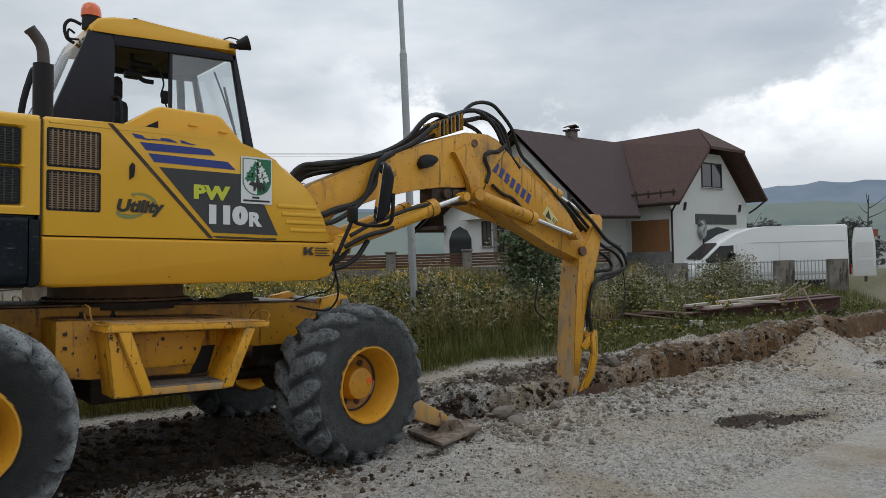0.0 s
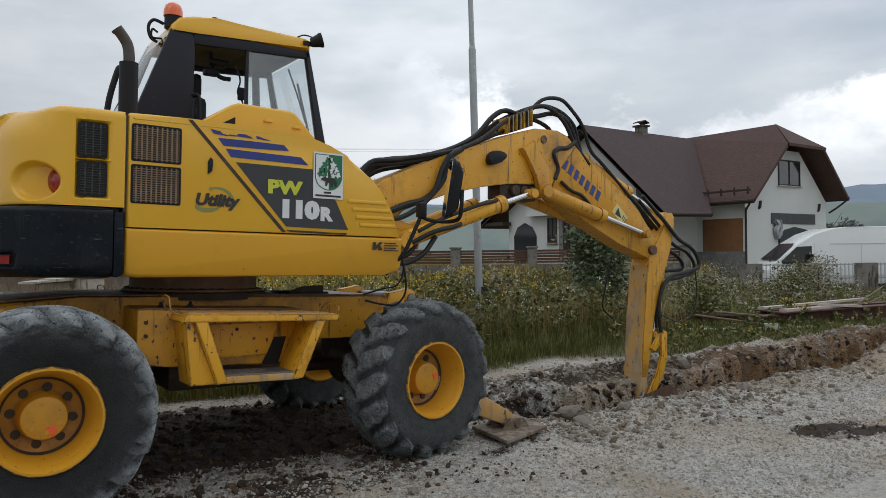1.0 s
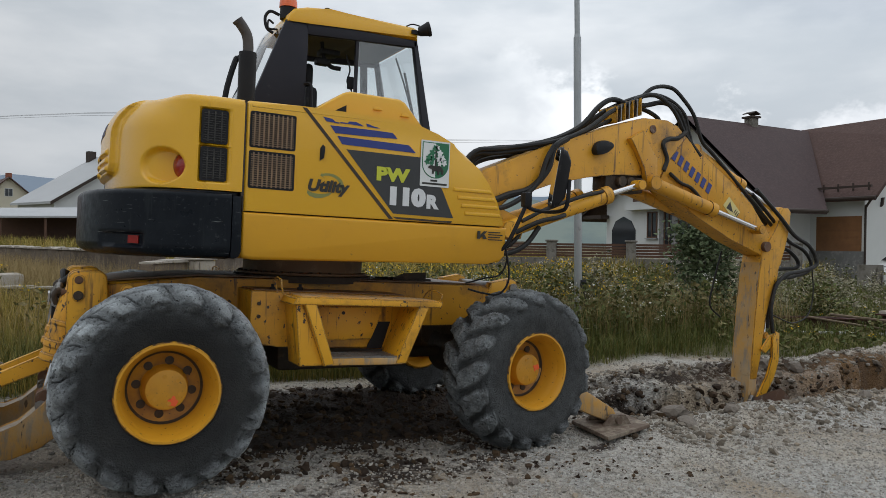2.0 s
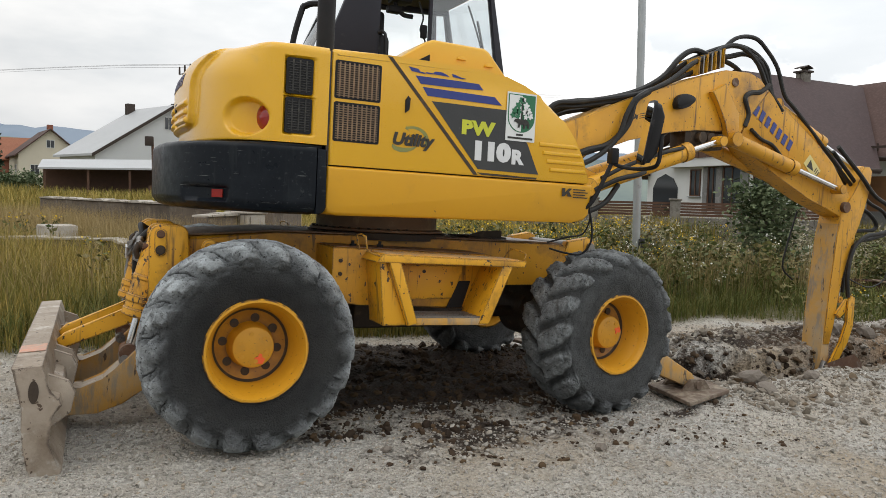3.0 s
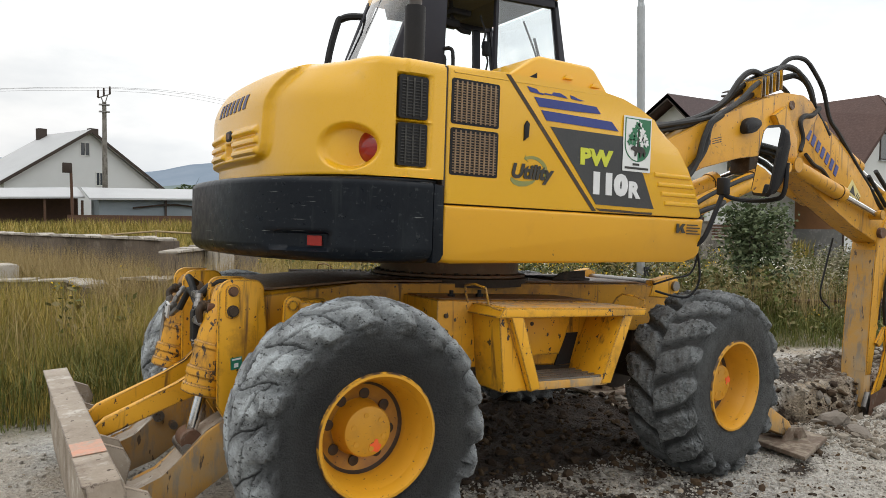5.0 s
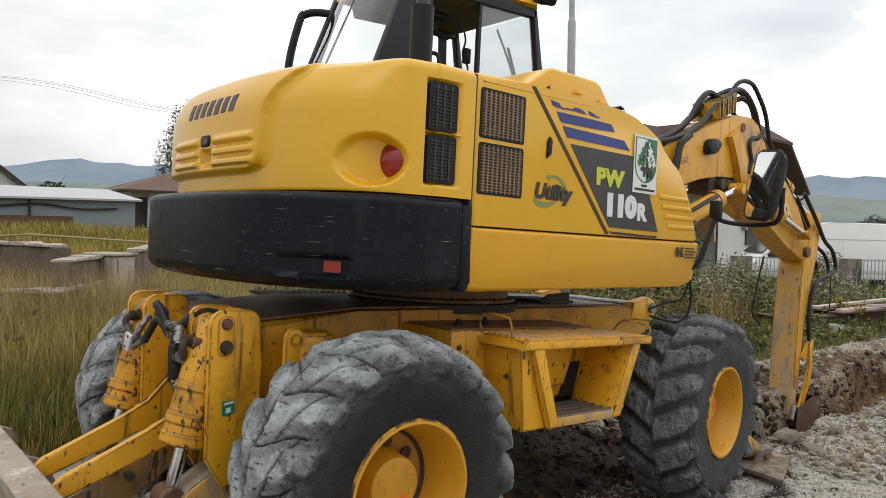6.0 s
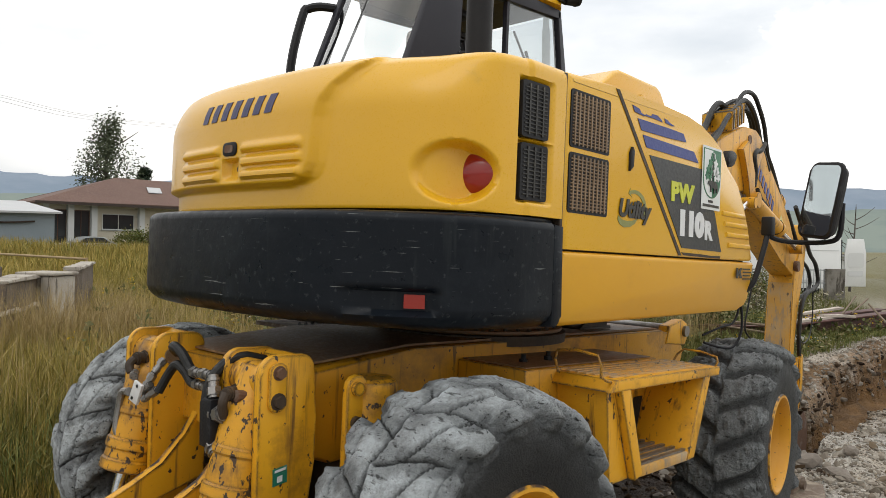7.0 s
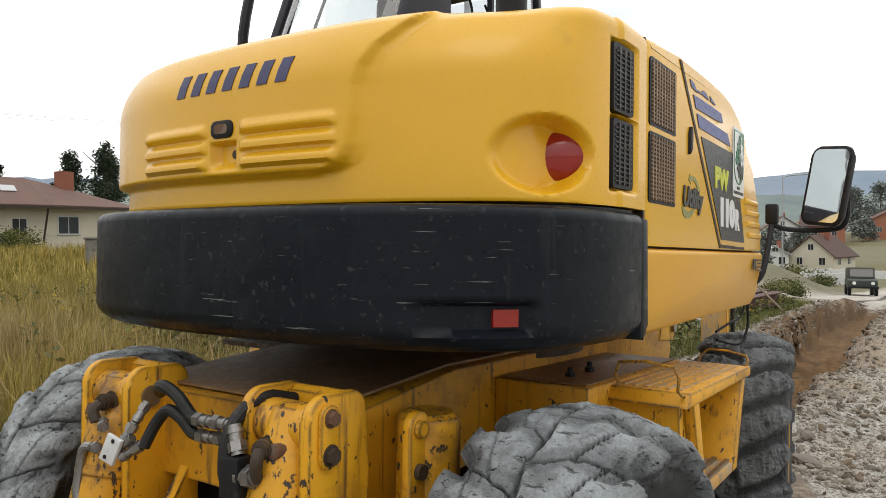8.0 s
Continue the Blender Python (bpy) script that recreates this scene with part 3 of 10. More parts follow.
def ground_material():
    m, nt, b = material("road_gravel_and_soil")
    pos = nt.nodes.new("ShaderNodeNewGeometry").outputs["Position"]
    sep = nt.nodes.new("ShaderNodeSeparateXYZ")
    nt.links.new(pos, sep.inputs[0])
    # crushed grey stone: chips of different greys
    vor = node(nt, "ShaderNodeTexVoronoi", Scale=42.0)
    nt.links.new(pos, vor.inputs["Vector"])
    chip = nt.nodes.new("ShaderNodeSeparateColor")
    nt.links.new(vor.outputs["Color"], chip.inputs[0])
    stone = mixed(nt, chip.outputs[0], (0.33, 0.318, 0.290), (0.82, 0.79, 0.735))
    vor2 = node(nt, "ShaderNodeTexVoronoi", Scale=130.0)
    nt.links.new(pos, vor2.inputs["Vector"])
    chip2 = nt.nodes.new("ShaderNodeSeparateColor")
    nt.links.new(vor2.outputs["Color"], chip2.inputs[0])
    stone = mixed(nt, 0.45, stone, mixed(nt, chip2.outputs[1], (0.19, 0.185, 0.174), (0.70, 0.68, 0.645)))
    dusty = mixed(nt, 0.55, stone, (0.66, 0.585, 0.48))
    stone = mixed(nt, noise_fac(nt, 0.9, 0.36, 0.64, vec=pos), stone, dusty)
    # yellowish clay trodden over the stone
    clay = mixed(nt, noise_fac(nt, 7.0, 0.3, 0.7, vec=pos), (0.46, 0.34, 0.20), (0.32, 0.23, 0.135))
    c = mixed(nt, noise_fac(nt, 0.62, 0.49, 0.63, 9.0, 0.62, vec=pos), stone, mixed(nt, 0.68, stone, clay))
    # damp brown soil, by an attribute on the sheet
    at = nt.nodes.new("ShaderNodeAttribute")
    at.attribute_name = "soil"
    add = node(nt, "ShaderNodeMath")
    add.operation = "ADD"
    nt.links.new(at.outputs["Fac"], add.inputs[0])
    brk = noise_fac(nt, 5.5, 0.2, 0.8, 8.0, 0.7, vec=pos)
    sc = node(nt, "ShaderNodeMath")
    sc.operation = "MULTIPLY_ADD"
    nt.links.new(brk, sc.inputs[0])
    sc.inputs[1].default_value, sc.inputs[2].default_value = 0.9, -0.45
    nt.links.new(sc.outputs[0], add.inputs[1])
    fac = node(nt, "ShaderNodeMapRange", From_Min=0.38, From_Max=0.62)
    nt.links.new(add.outputs[0], fac.inputs["Value"])
    # soil toned extra dark, painting in part of the shade under the machine
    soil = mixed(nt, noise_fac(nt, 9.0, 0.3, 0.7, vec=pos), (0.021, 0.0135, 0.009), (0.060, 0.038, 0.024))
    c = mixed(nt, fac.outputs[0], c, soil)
    at2 = nt.nodes.new("ShaderNodeAttribute")
    at2.attribute_name = "cut"
    cutc = mixed(nt, noise_fac(nt, 6.0, 0.3, 0.7, vec=pos), (0.32, 0.175, 0.065), (0.17, 0.095, 0.040))
    c = mixed(nt, at2.outputs["Fac"], c, cutc)
    ag = nt.nodes.new("ShaderNodeAttribute")
    ag.attribute_name = "turf"
    turf = mixed(nt, noise_fac(nt, 3.0, 0.3, 0.7, vec=pos), (0.10, 0.095, 0.03), (0.19, 0.155, 0.065))
    turf = mixed(nt, noise_fac(nt, 0.03, 0.36, 0.58, vec=pos), turf, (0.185, 0.175, 0.105))
    c = mixed(nt, ag.outputs["Fac"], c, turf)
    nt.links.new(c, b.inputs["Base Color"])
    b.inputs["Roughness"].default_value = 0.92
    h = node(nt, "ShaderNodeMath")
    h.operation = "ADD"
    nt.links.new(vor.outputs["Distance"], h.inputs[0])
    nt.links.new(noise_fac(nt, 30.0, 0.2, 0.8, 8.0, 0.7, vec=pos), h.inputs[1])
    bumped(nt, b, h.outputs[0], 1.0, 0.028)
    return m


def soil_mask(x, y):
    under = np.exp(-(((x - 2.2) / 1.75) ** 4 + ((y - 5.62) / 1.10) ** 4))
    mouth = np.exp(-(((x - 4.4) / 0.9) ** 2 + ((y - 5.3) / 0.7) ** 2))
    trod = (0.60 + 0.34 * vnoise(x * 2.2 + 5, y * 2.2)) * np.exp(-(((x - 1.85) / 1.2) ** 4 + ((y - 4.25) / 0.62) ** 4))
    spots = sum(a * np.exp(-(((x - px_) / rx) ** 2 + ((y - py_) / ry) ** 2)) for px_, py_, rx, ry, a in ((6.0, 3.05, 0.30, 0.13, 0.85), (6.35, 2.78, 0.42, 0.11, 0.75), (3.48, 4.05, 0.20, 0.10, 0.8), (6.25, 3.0, 0.55, 0.16, 0.62), (6.75, 2.65, 0.7, 0.14, 0.5), (6.3, 3.6, 0.45, 0.18, 0.5), (5.4, 3.75, 0.5, 0.2, 0.42), (10.4, 3.2, 0.9, 0.25, 0.7), (8.0, 3.05, 0.7, 0.2, 0.45), (1.15, 4.35, 0.55, 0.25, 0.6), (1.95, 3.95, 0.35, 0.16, 0.6), (3.9, 4.15, 0.3, 0.12, 0.5)))
    bank = (0.66 + 0.35 * vnoise(x * 1.6 + 2, y * 3.0)) * np.exp(-((y - 5.72) / 0.36) ** 2) * smooth(4.2, 5.0, x)
    spoil = 0.46 * np.exp(-((y - 4.45) / 0.5) ** 2) * smooth(4.5, 7, x) * (0.8 + 0.6 * vnoise(x * 0.9, y * 0.9))
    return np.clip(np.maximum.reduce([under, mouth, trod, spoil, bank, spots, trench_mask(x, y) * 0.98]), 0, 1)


def cut_mask(x, y):
    """Clay laid bare by the cut, more so farther along the trench."""
    wide = np.exp(-((y - TRENCH_Y) / (0.64 + 0.32 * smooth(7.6, 9.6, x))) ** 4) * smooth(5.4, 8.2, x) * (1 - smooth(26, 29, x))
    spill = 0.48 * smooth(-0.05, 0.5, vnoise(x * 0.45 + 9, y * 0.9)) * np.exp(-((y - 3.8) / 1.15) ** 2) * smooth(5.0, 9.0, x) * (1 - smooth(26, 30, x))
    return np.clip(wide * (0.75 + 0.3 * vnoise(x * 2.3, y * 2.3)) + spill, 0, 1)


def turf_mask(x, y):
    e = 0.3 * vnoise(x * 0.8, y * 0.8) + 0.15 * vnoise(x * 3, y * 3)
    verge = smooth(6.75, 7.35, y + e + 0.85 * smooth(7.2, 9.2, x) * (1 - smooth(22, 30, x)))
    # the road runs on as gravel; past the bend the slopes are green
    road = (1 - smooth(2.2, 4.5, np.abs(y - 6.3 + 0.10 * (x - 45)))) * smooth(28, 40, x) * (1 - smooth(95, 120, x))
    far = smooth(50, 62, x) * (0.55 + 0.5 * vnoise(x * 0.05, y * 0.08))
    return np.clip((verge + far) * (1 - road), 0, 1)


gx, gy = stretched(-2.6, 13.0, 0.055, 1800.0), stretched(2.2, 7.6, 0.05, 1800.0)
gme = grid_mesh("ground", gx, gy, ground_z)
gco = np.empty(len(gme.vertices) * 3)
gme.vertices.foreach_get("co", gco)
gco = gco.reshape(-1, 3)
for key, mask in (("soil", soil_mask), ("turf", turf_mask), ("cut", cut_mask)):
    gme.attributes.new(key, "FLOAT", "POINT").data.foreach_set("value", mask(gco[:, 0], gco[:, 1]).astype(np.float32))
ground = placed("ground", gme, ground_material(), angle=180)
tagged(ground, "grey gravel road with brown soil and an open trench", "ground", kind="structure")


# ---- the excavator: x ahead, y to its left, z up, origin under the rear axle ----
MACHINE = pose(0.62, 5.30, 0.0, 0, 1.8, 0)
exc = thing("wheeled_excavator", "yellow wheeled excavator with black counterweight, digging a trench", "excavator", MACHINE)


# wheels
TYRE_R, TYRE_W, RIM_R = 0.56, 0.50, 0.285


def tyre_profile(s):
    """(y, radius, normal y, normal r) from the crown's middle, s = 0, to the bead, s = 1."""
    pts = ((0.0, 0.536), (0.085, 0.531), (0.155, 0.516), (0.198, 0.488), (0.219, 0.448), (0.225, 0.40), (0.218, 0.335), (0.205, 0.275))
    k = min(s, 0.9999) * (len(pts) - 1)
    i = int(k)
    t = k - i
    a, b = pts[i], pts[i + 1]
    dy, dr = b[0] - a[0], b[1] - a[1]
    n = math.hypot(dy, dr)
    return a[0] + dy * t, a[1] + dr * t, -dr / n, dy / n


def tyre_mesh(seed, dusty=1.0, coarse=False, sweep=1.0):
    """One skin of rubber: swept lugs parted by narrow grooves that open out at the shoulders."""
    r = np.random.RandomState(seed)
    seg, n_lug = 800, 17 if coarse else 18
    s = np.concatenate([np.arange(0, 0.60, 0.0115), np.linspace(0.61, 1.0, 13)])
    s = np.concatenate([-s[:0:-1], s])
    prof = np.array([tyre_profile(abs(float(k))) for k in s])
    sign = np.where(s < 0, -1.0, 1.0)
    A = np.arange(seg) * 2 * np.pi / seg
    S, AA = np.meshgrid(np.abs(s), A, indexing="ij")
    side = np.repeat(sign[:, None], seg, 1)
    u = S / 0.53
    wrap = 256.0 / (2 * np.pi)
    n1 = vnoise(AA * wrap * 0.25 + seed * 7, S * 30 * side + 40)
    n2 = vnoise(AA * wrap + seed, S * 90 * side + 11)
    n0 = vnoise(AA * wrap * 0.125 + seed * 3, S * 11 * side + 70)
    # lugs start straight across at the shoulder and sweep back towards the crown
    ph = (AA + sweep * (0.36 * u - 0.11 * u * u)) * n_lug / (2 * np.pi) + np.where(side > 0, 0.5, 0.0) + 0.035 * n0 + 0.022 * n1
    f = ph - np.floor(ph) - 0.5
    lugno = np.floor(ph).astype(int)
    zig = np.abs(((AA * n_lug / (2 * np.pi)) % 1.0) - 0.5)
    end = 1 - smooth(0.92, 1.10, u + 0.9 * f * f + 0.05 * n0)
    worn_h = 1 + 0.22 * PERM[(lugno % n_lug) * 5 % 256, (seed * 3 + (side > 0)) % 256] - 0.11
    torn = smooth(0.45, 0.75, vnoise(AA * wrap * 0.5 + 31 + seed, S * 42 * side + 5)) * smooth(0.1, 0.5, u)
    if coarse:
        gap = 0.105 + (0.15 + 0.06 * n0) * smooth(0.55, 1.0, u)
        edge = 0.123 + 0.055 * smooth(0.5, 1.0, u)
        lug = 1 - smooth(0.5 - gap - edge, 0.5 - gap + edge * 0.4, np.abs(f))
        crack = 0.5 + 0.5 * smooth(0.004, 0.016, np.abs(S * side - 0.05 * (zig - 0.25)))
        top = lug * crack * end
        packed = (1 - lug) * 0.34 * smooth(0.55, 0.9, u) * (0.6 + 0.8 * n0) * end
        h = 0.037 * (top + np.clip(packed, 0, 1)) * worn_h * (0.80 + 0.20 * smooth(0.2, 0.7, u)) + top * (0.008 * n1 + 0.0065 * n2 + 0.005 * n0 - 0.012 * torn)
        tone = top
    else:
        # worn almost smooth over the crown, with rounded knobs and open valleys at the shoulders
        ridge = smooth(0.16, 0.74, 0.5 + 0.5 * np.cos(2 * np.pi * (f + 0.06 * n0 + 0.03 * n1)))
        deep = 0.06 + 0.90 * smooth(0.22, 0.78, u)
        line = np.maximum(smooth(0.010, 0.032, 0.5 - np.abs(f)), smooth(0.60, 0.80, u))
        mid = smooth(0.004, 0.016, np.abs(S * side - 0.05 * (zig - 0.25)))
        split = smooth(0.006, 0.022, np.abs(u - 0.40 + sweep * 0.30 * f - 0.03 * n0))
        crack = line * mid * split
        end = 1 - smooth(0.88, 1.20, u + 0.5 * f * f + 0.07 * n0 + 0.05 * n1)
        top = (1 - deep * (1 - ridge)) * end
        h = (0.041 + 0.010 * smooth(0.5, 0.8, u)) * top * worn_h - 0.014 * (1 - crack) * end + end * (0.0034 * n1 + 0.0024 * n2 + 0.003 * n0 - 0.006 * torn)
        smear = 1 - smooth(0.84, 1.22, u + 0.06 * n1 + 0.14 * n0)
        tone = (0.36 + 0.64 * ridge * (1 - 0.3 * deep) + 0.28 * (1 - deep)) * smear * (0.10 + 0.90 * crack) * (1 - 0.45 * smooth(0.60, 0.98, u))
    R = prof[:, 1][:, None] + prof[:, 3][:, None] * h - 0.006 * smooth(0.0, 0.4, u) * (S < 0.5)
    Yv = side * prof[:, 0][:, None] + side * prof[:, 2][:, None] * h
    co = np.stack([R * np.cos(AA), Yv, R * np.sin(AA)], -1).reshape(-1, 3)
    i, j = np.meshgrid(np.arange(len(s) - 1), np.arange(seg), indexing="ij")
    a, b = i * seg + j, i * seg + (j + 1) % seg
    faces = np.stack([a, b, b + seg, a + seg], -1).reshape(-1, 4)
    me = bpy.data.meshes.new("tyre")
    me.from_pydata(co.tolist(), [], faces[:, ::-1].tolist())
    wall = smooth(0.80, 1.05, u) * (1 - smooth(1.28, 1.62, u)) * (0.72 + 0.30 * n0)
    scour = np.clip(dusty * tone * (1.0 - 0.30 * smooth(0.75, 1.0, u)) * (1 - (0.5 if coarse else 0.25) * torn) + (0.08 if coarse else 0.0) + 0.05 * wall, 0, 1)
    me.attributes.new("scour", "FLOAT", "POINT").data.foreach_set("value", scour.ravel().astype(np.float32))
    return me


def smooth_py(a, b, v):
    t = min(1.0, max(0.0, (v - a) / (b - a)))
    return t * t * (3 - 2 * t)


# rim seen from outside (outside is -y)
bm = B()
lathe(bm, [(0.258, -0.215), (0.272, -0.214), (0.277, -0.205), (0.270, -0.19), (0.250, -0.175), (0.236, -0.155), (0.222, -0.07), (0.205, -0.035), (0.192, -0.018),
           (0.13, -0.004), (0.0, -0.004), (0.0, 0.012), (0.21, 0.012), (0.245, 0.1), (0.255, 0.19), (0.280, 0.215), (0.26, 0.225), (0.240, 0.19), (0.225, -0.03), (0.24, -0.18), (0.258, -0.215)], 64)
rim = part("wheel", bm, RIM_DIRTY, exc, "yellow steel rim with a dished disc", angle=40)
bm = B()
lathe(bm, [(0.2035, -0.0345), (0.199, -0.0275), (0.193, -0.0215), (0.1905, -0.0195), (0.196, -0.0165), (0.206, -0.030)], 56)
part("disc_joint", bm, DARK_STEEL, rim, "dark joint between disc and rim")
bm = B()
lathe(bm, [(0.0, -0.112), (0.092, -0.112), (0.108, -0.105), (0.114, -0.090), (0.117, -0.02), (0.13, 0.0)], 40)
hub = part("hub", bm, YELLOW_RIM, rim)
bm = B()
lathe(bm, [(0.0, -0.005), (0.021, -0.005), (0.024, -0.004), (0.024, 0.004)], 16)
hole = part("bolt_hole", bm, DARK_STEEL, rim)
hole.matrix_local = pose(0.149 * math.cos(0.2), -0.011, 0.149 * math.sin(0.2))
for k in range(1, 8):
    again(hole, pose(0.149 * math.cos(0.2 + k * math.pi / 4), -0.011, 0.149 * math.sin(0.2 + k * math.pi / 4)))
bm = B()
rod(bm, (0, -0.115, 0), (0, -0.111, 0), 0.012, seg=10)
bolt = part("hub_bolt", bm, YELLOW_RIM, rim)
bolt.matrix_local = pose(0.075, 0, 0.0)
for k in range(1, 6):
    again(bolt, pose(0.075 * math.cos(k * math.pi / 3), 0, 0.075 * math.sin(k * math.pi / 3)))
bm = B()
prism(bm, [(0.024 * (1 + 0.3 * math.sin(a * 2.3)) * math.cos(a * 0.52), 0.028 * (1 + 0.3 * math.cos(a * 1.7)) * math.sin(a * 0.52)) for a in range(12)], -0.1145, -0.112)
spot = part("paint_mark", bm, ORANGE_PAINT, rim, "sprayed orange mark")
spot.matrix_local = pose(0.055, 0, -0.05)
tyres = [tyre_mesh(3), tyre_mesh(8, 0.34, True), tyre_mesh(3, sweep=-1.0), tyre_mesh(8, 0.34, True, -1.0)]
tyre = placed("tyre", tyres[0], RUBBER, rim, "worn grey-black tyre with deep lugs", angle=180)
WHEELS = ((-0.055, -0.98, 0.60, 20, 0), (2.365, -0.915, 0.60, -50, 7), (-0.055, 0.955, 0.60, 95, 180), (2.385, 0.955, 0.605, 10, 187))
rim.matrix_local = pose(WHEELS[0][0], WHEELS[0][1], WHEELS[0][2], 0, WHEELS[0][3], 0)
for me in tyres[1:]:
    me.materials.append(RUBBER)
    me.shade_smooth()
for n_w, (x, y, z, turn, steer) in enumerate(WHEELS[1:]):
    w = copy_thing(rim, pose(x, y, z, 0, 0, steer) @ pose(0, 0, 0, 0, turn, 0))
    w.parent = exc
    for c in w.children:
        if c.name.startswith("tyre"):
            c.data = tyres[n_w + 1]

# undercarriage
bm = B()
prism(bm, [(-0.42, 0.88), (-0.20, 0.80), (0.30, 0.86), (2.10, 0.86), (2.55, 0.84), (2.62, 1.02), (2.58, 1.12), (2.30, 1.165), (0.2, 1.19), (-0.42, 1.14)], -0.44, 0.44, 0.02)
part("chassis", bm, YELLOW_GRIMY_SHADED, exc, "yellow welded undercarriage frame with a soiled top")
bm = B()
prism(bm, [(-0.38, 1.15), (0.2, 1.195), (2.28, 1.17), (2.52, 1.13), (2.52, 1.138), (2.28, 1.18), (0.2, 1.204), (-0.38, 1.158)], -0.40, 0.40)
part("top_dirt", bm, OILY_EARTH, exc, "oily earth lying on the frame")
for x, name in ((-0.065, "rear_axle"), (2.375, "front_axle")):
    bm = B()
    rod(bm, (x, -0.70, 0.60), (x, 0.70, 0.60), 0.095, seg=20)
    rod(bm, (x, -0.16, 0.60), (x, 0.16, 0.60), 0.20, seg=24)
    box(bm, x - 0.14, x + 0.14, -0.42, 0.42, 0.62, 0.88, 0.02)
    part(name, bm, DARK_STEEL, exc)
bm = B()
rod(bm, (0.1, 0, 0.62), (2.2, 0, 0.60), 0.045, seg=12)
part("drive_shaft", bm, DARK_STEEL, exc)
bm = B()
box(bm, 0.75, 1.75, -0.36, 0.36, 0.55, 0.88, 0.03)
part("gearbox", bm, DARK_STEEL, exc)
# slewing ring with its teeth
SLEW_X = 1.02
bm = B()
lathe(bm, [(0.0, 1.16), (0.50, 1.16), (0.50, 1.205), (0.46, 1.2075), (0.0, 1.2075)], 56, Matrix.Translation((SLEW_X, 0, 0)) @ Matrix.Rotation(radians(90), 4, "X"))
part("slewing_ring", bm, DARK_STEEL, exc)
bm = B()
lathe(bm, [(0.0, 1.209), (0.475, 1.209), (0.480, 1.214), (0.480, 1.226), (0.435, 1.232), (0.435, 1.338), (0.0, 1.338)], 64, Matrix.Translation((SLEW_X, 0, 0)) @ Matrix.Rotation(radians(90), 4, "X"))
drum = part("slewing_drum", bm, OILY_EARTH, exc, "oily brown drum that carries the upper body", angle=40)
bm = B()
rod(bm, (0.458, 0, 1.225), (0.458, 0, 1.238), 0.011, seg=6)
bolt_ = part("ring_bolt", bm, DARK_STEEL, drum)
bolt_.matrix_local = pose(SLEW_X, 0, 0, 0, 0, 100)
for k in range(1, 22):
    again(bolt_, pose(SLEW_X, 0, 0, 0, 0, 100 + 8.4 * k))
# toothed tread plate left of the ring
bm = B()
box(bm, 0.25, 0.72, 0.46, 0.80, 1.17, 1.19)
plate = part("tread_plate", bm, PAD_STEEL, exc, "rusted steel tread plate")
bm = B()
for k in range(12):
    prism(bm, [(0.26 + 0.038 * k, 1.19), (0.285 + 0.038 * k, 1.19), (0.272 + 0.038 * k, 1.212)], 0.44, 0.455)
part("tread_teeth", bm, STEEL, plate, "bright saw-toothed edge")
# lug plates on the front of the frame
for y in (-0.45, 0.37):
    bm = B()
    prism(bm, [(2.36, 1.08), (2.62, 1.06), (2.66, 1.12), (2.64, 1.20), (2.58, 1.225), (2.40, 1.19)], y, y + 0.08, 0.012)
    part("front_lug", bm, YELLOW_OLD, exc)
bm = B()
rod(bm, (2.60, -0.47, 1.15), (2.60, 0.47, 1.15), 0.035, seg=14)
part("front_pin", bm, STEEL, exc)
bm = B()
box(bm, 1.62, 1.95, -0.30, 0.05, 1.16, 1.20, 0.01)
prism(bm, [(1.62, 1.2), (1.90, 1.2), (1.90, 1.25), (1.72, 1.24)], -0.3, -0.28)
part("valve_cover", bm, DARK_STEEL, exc)

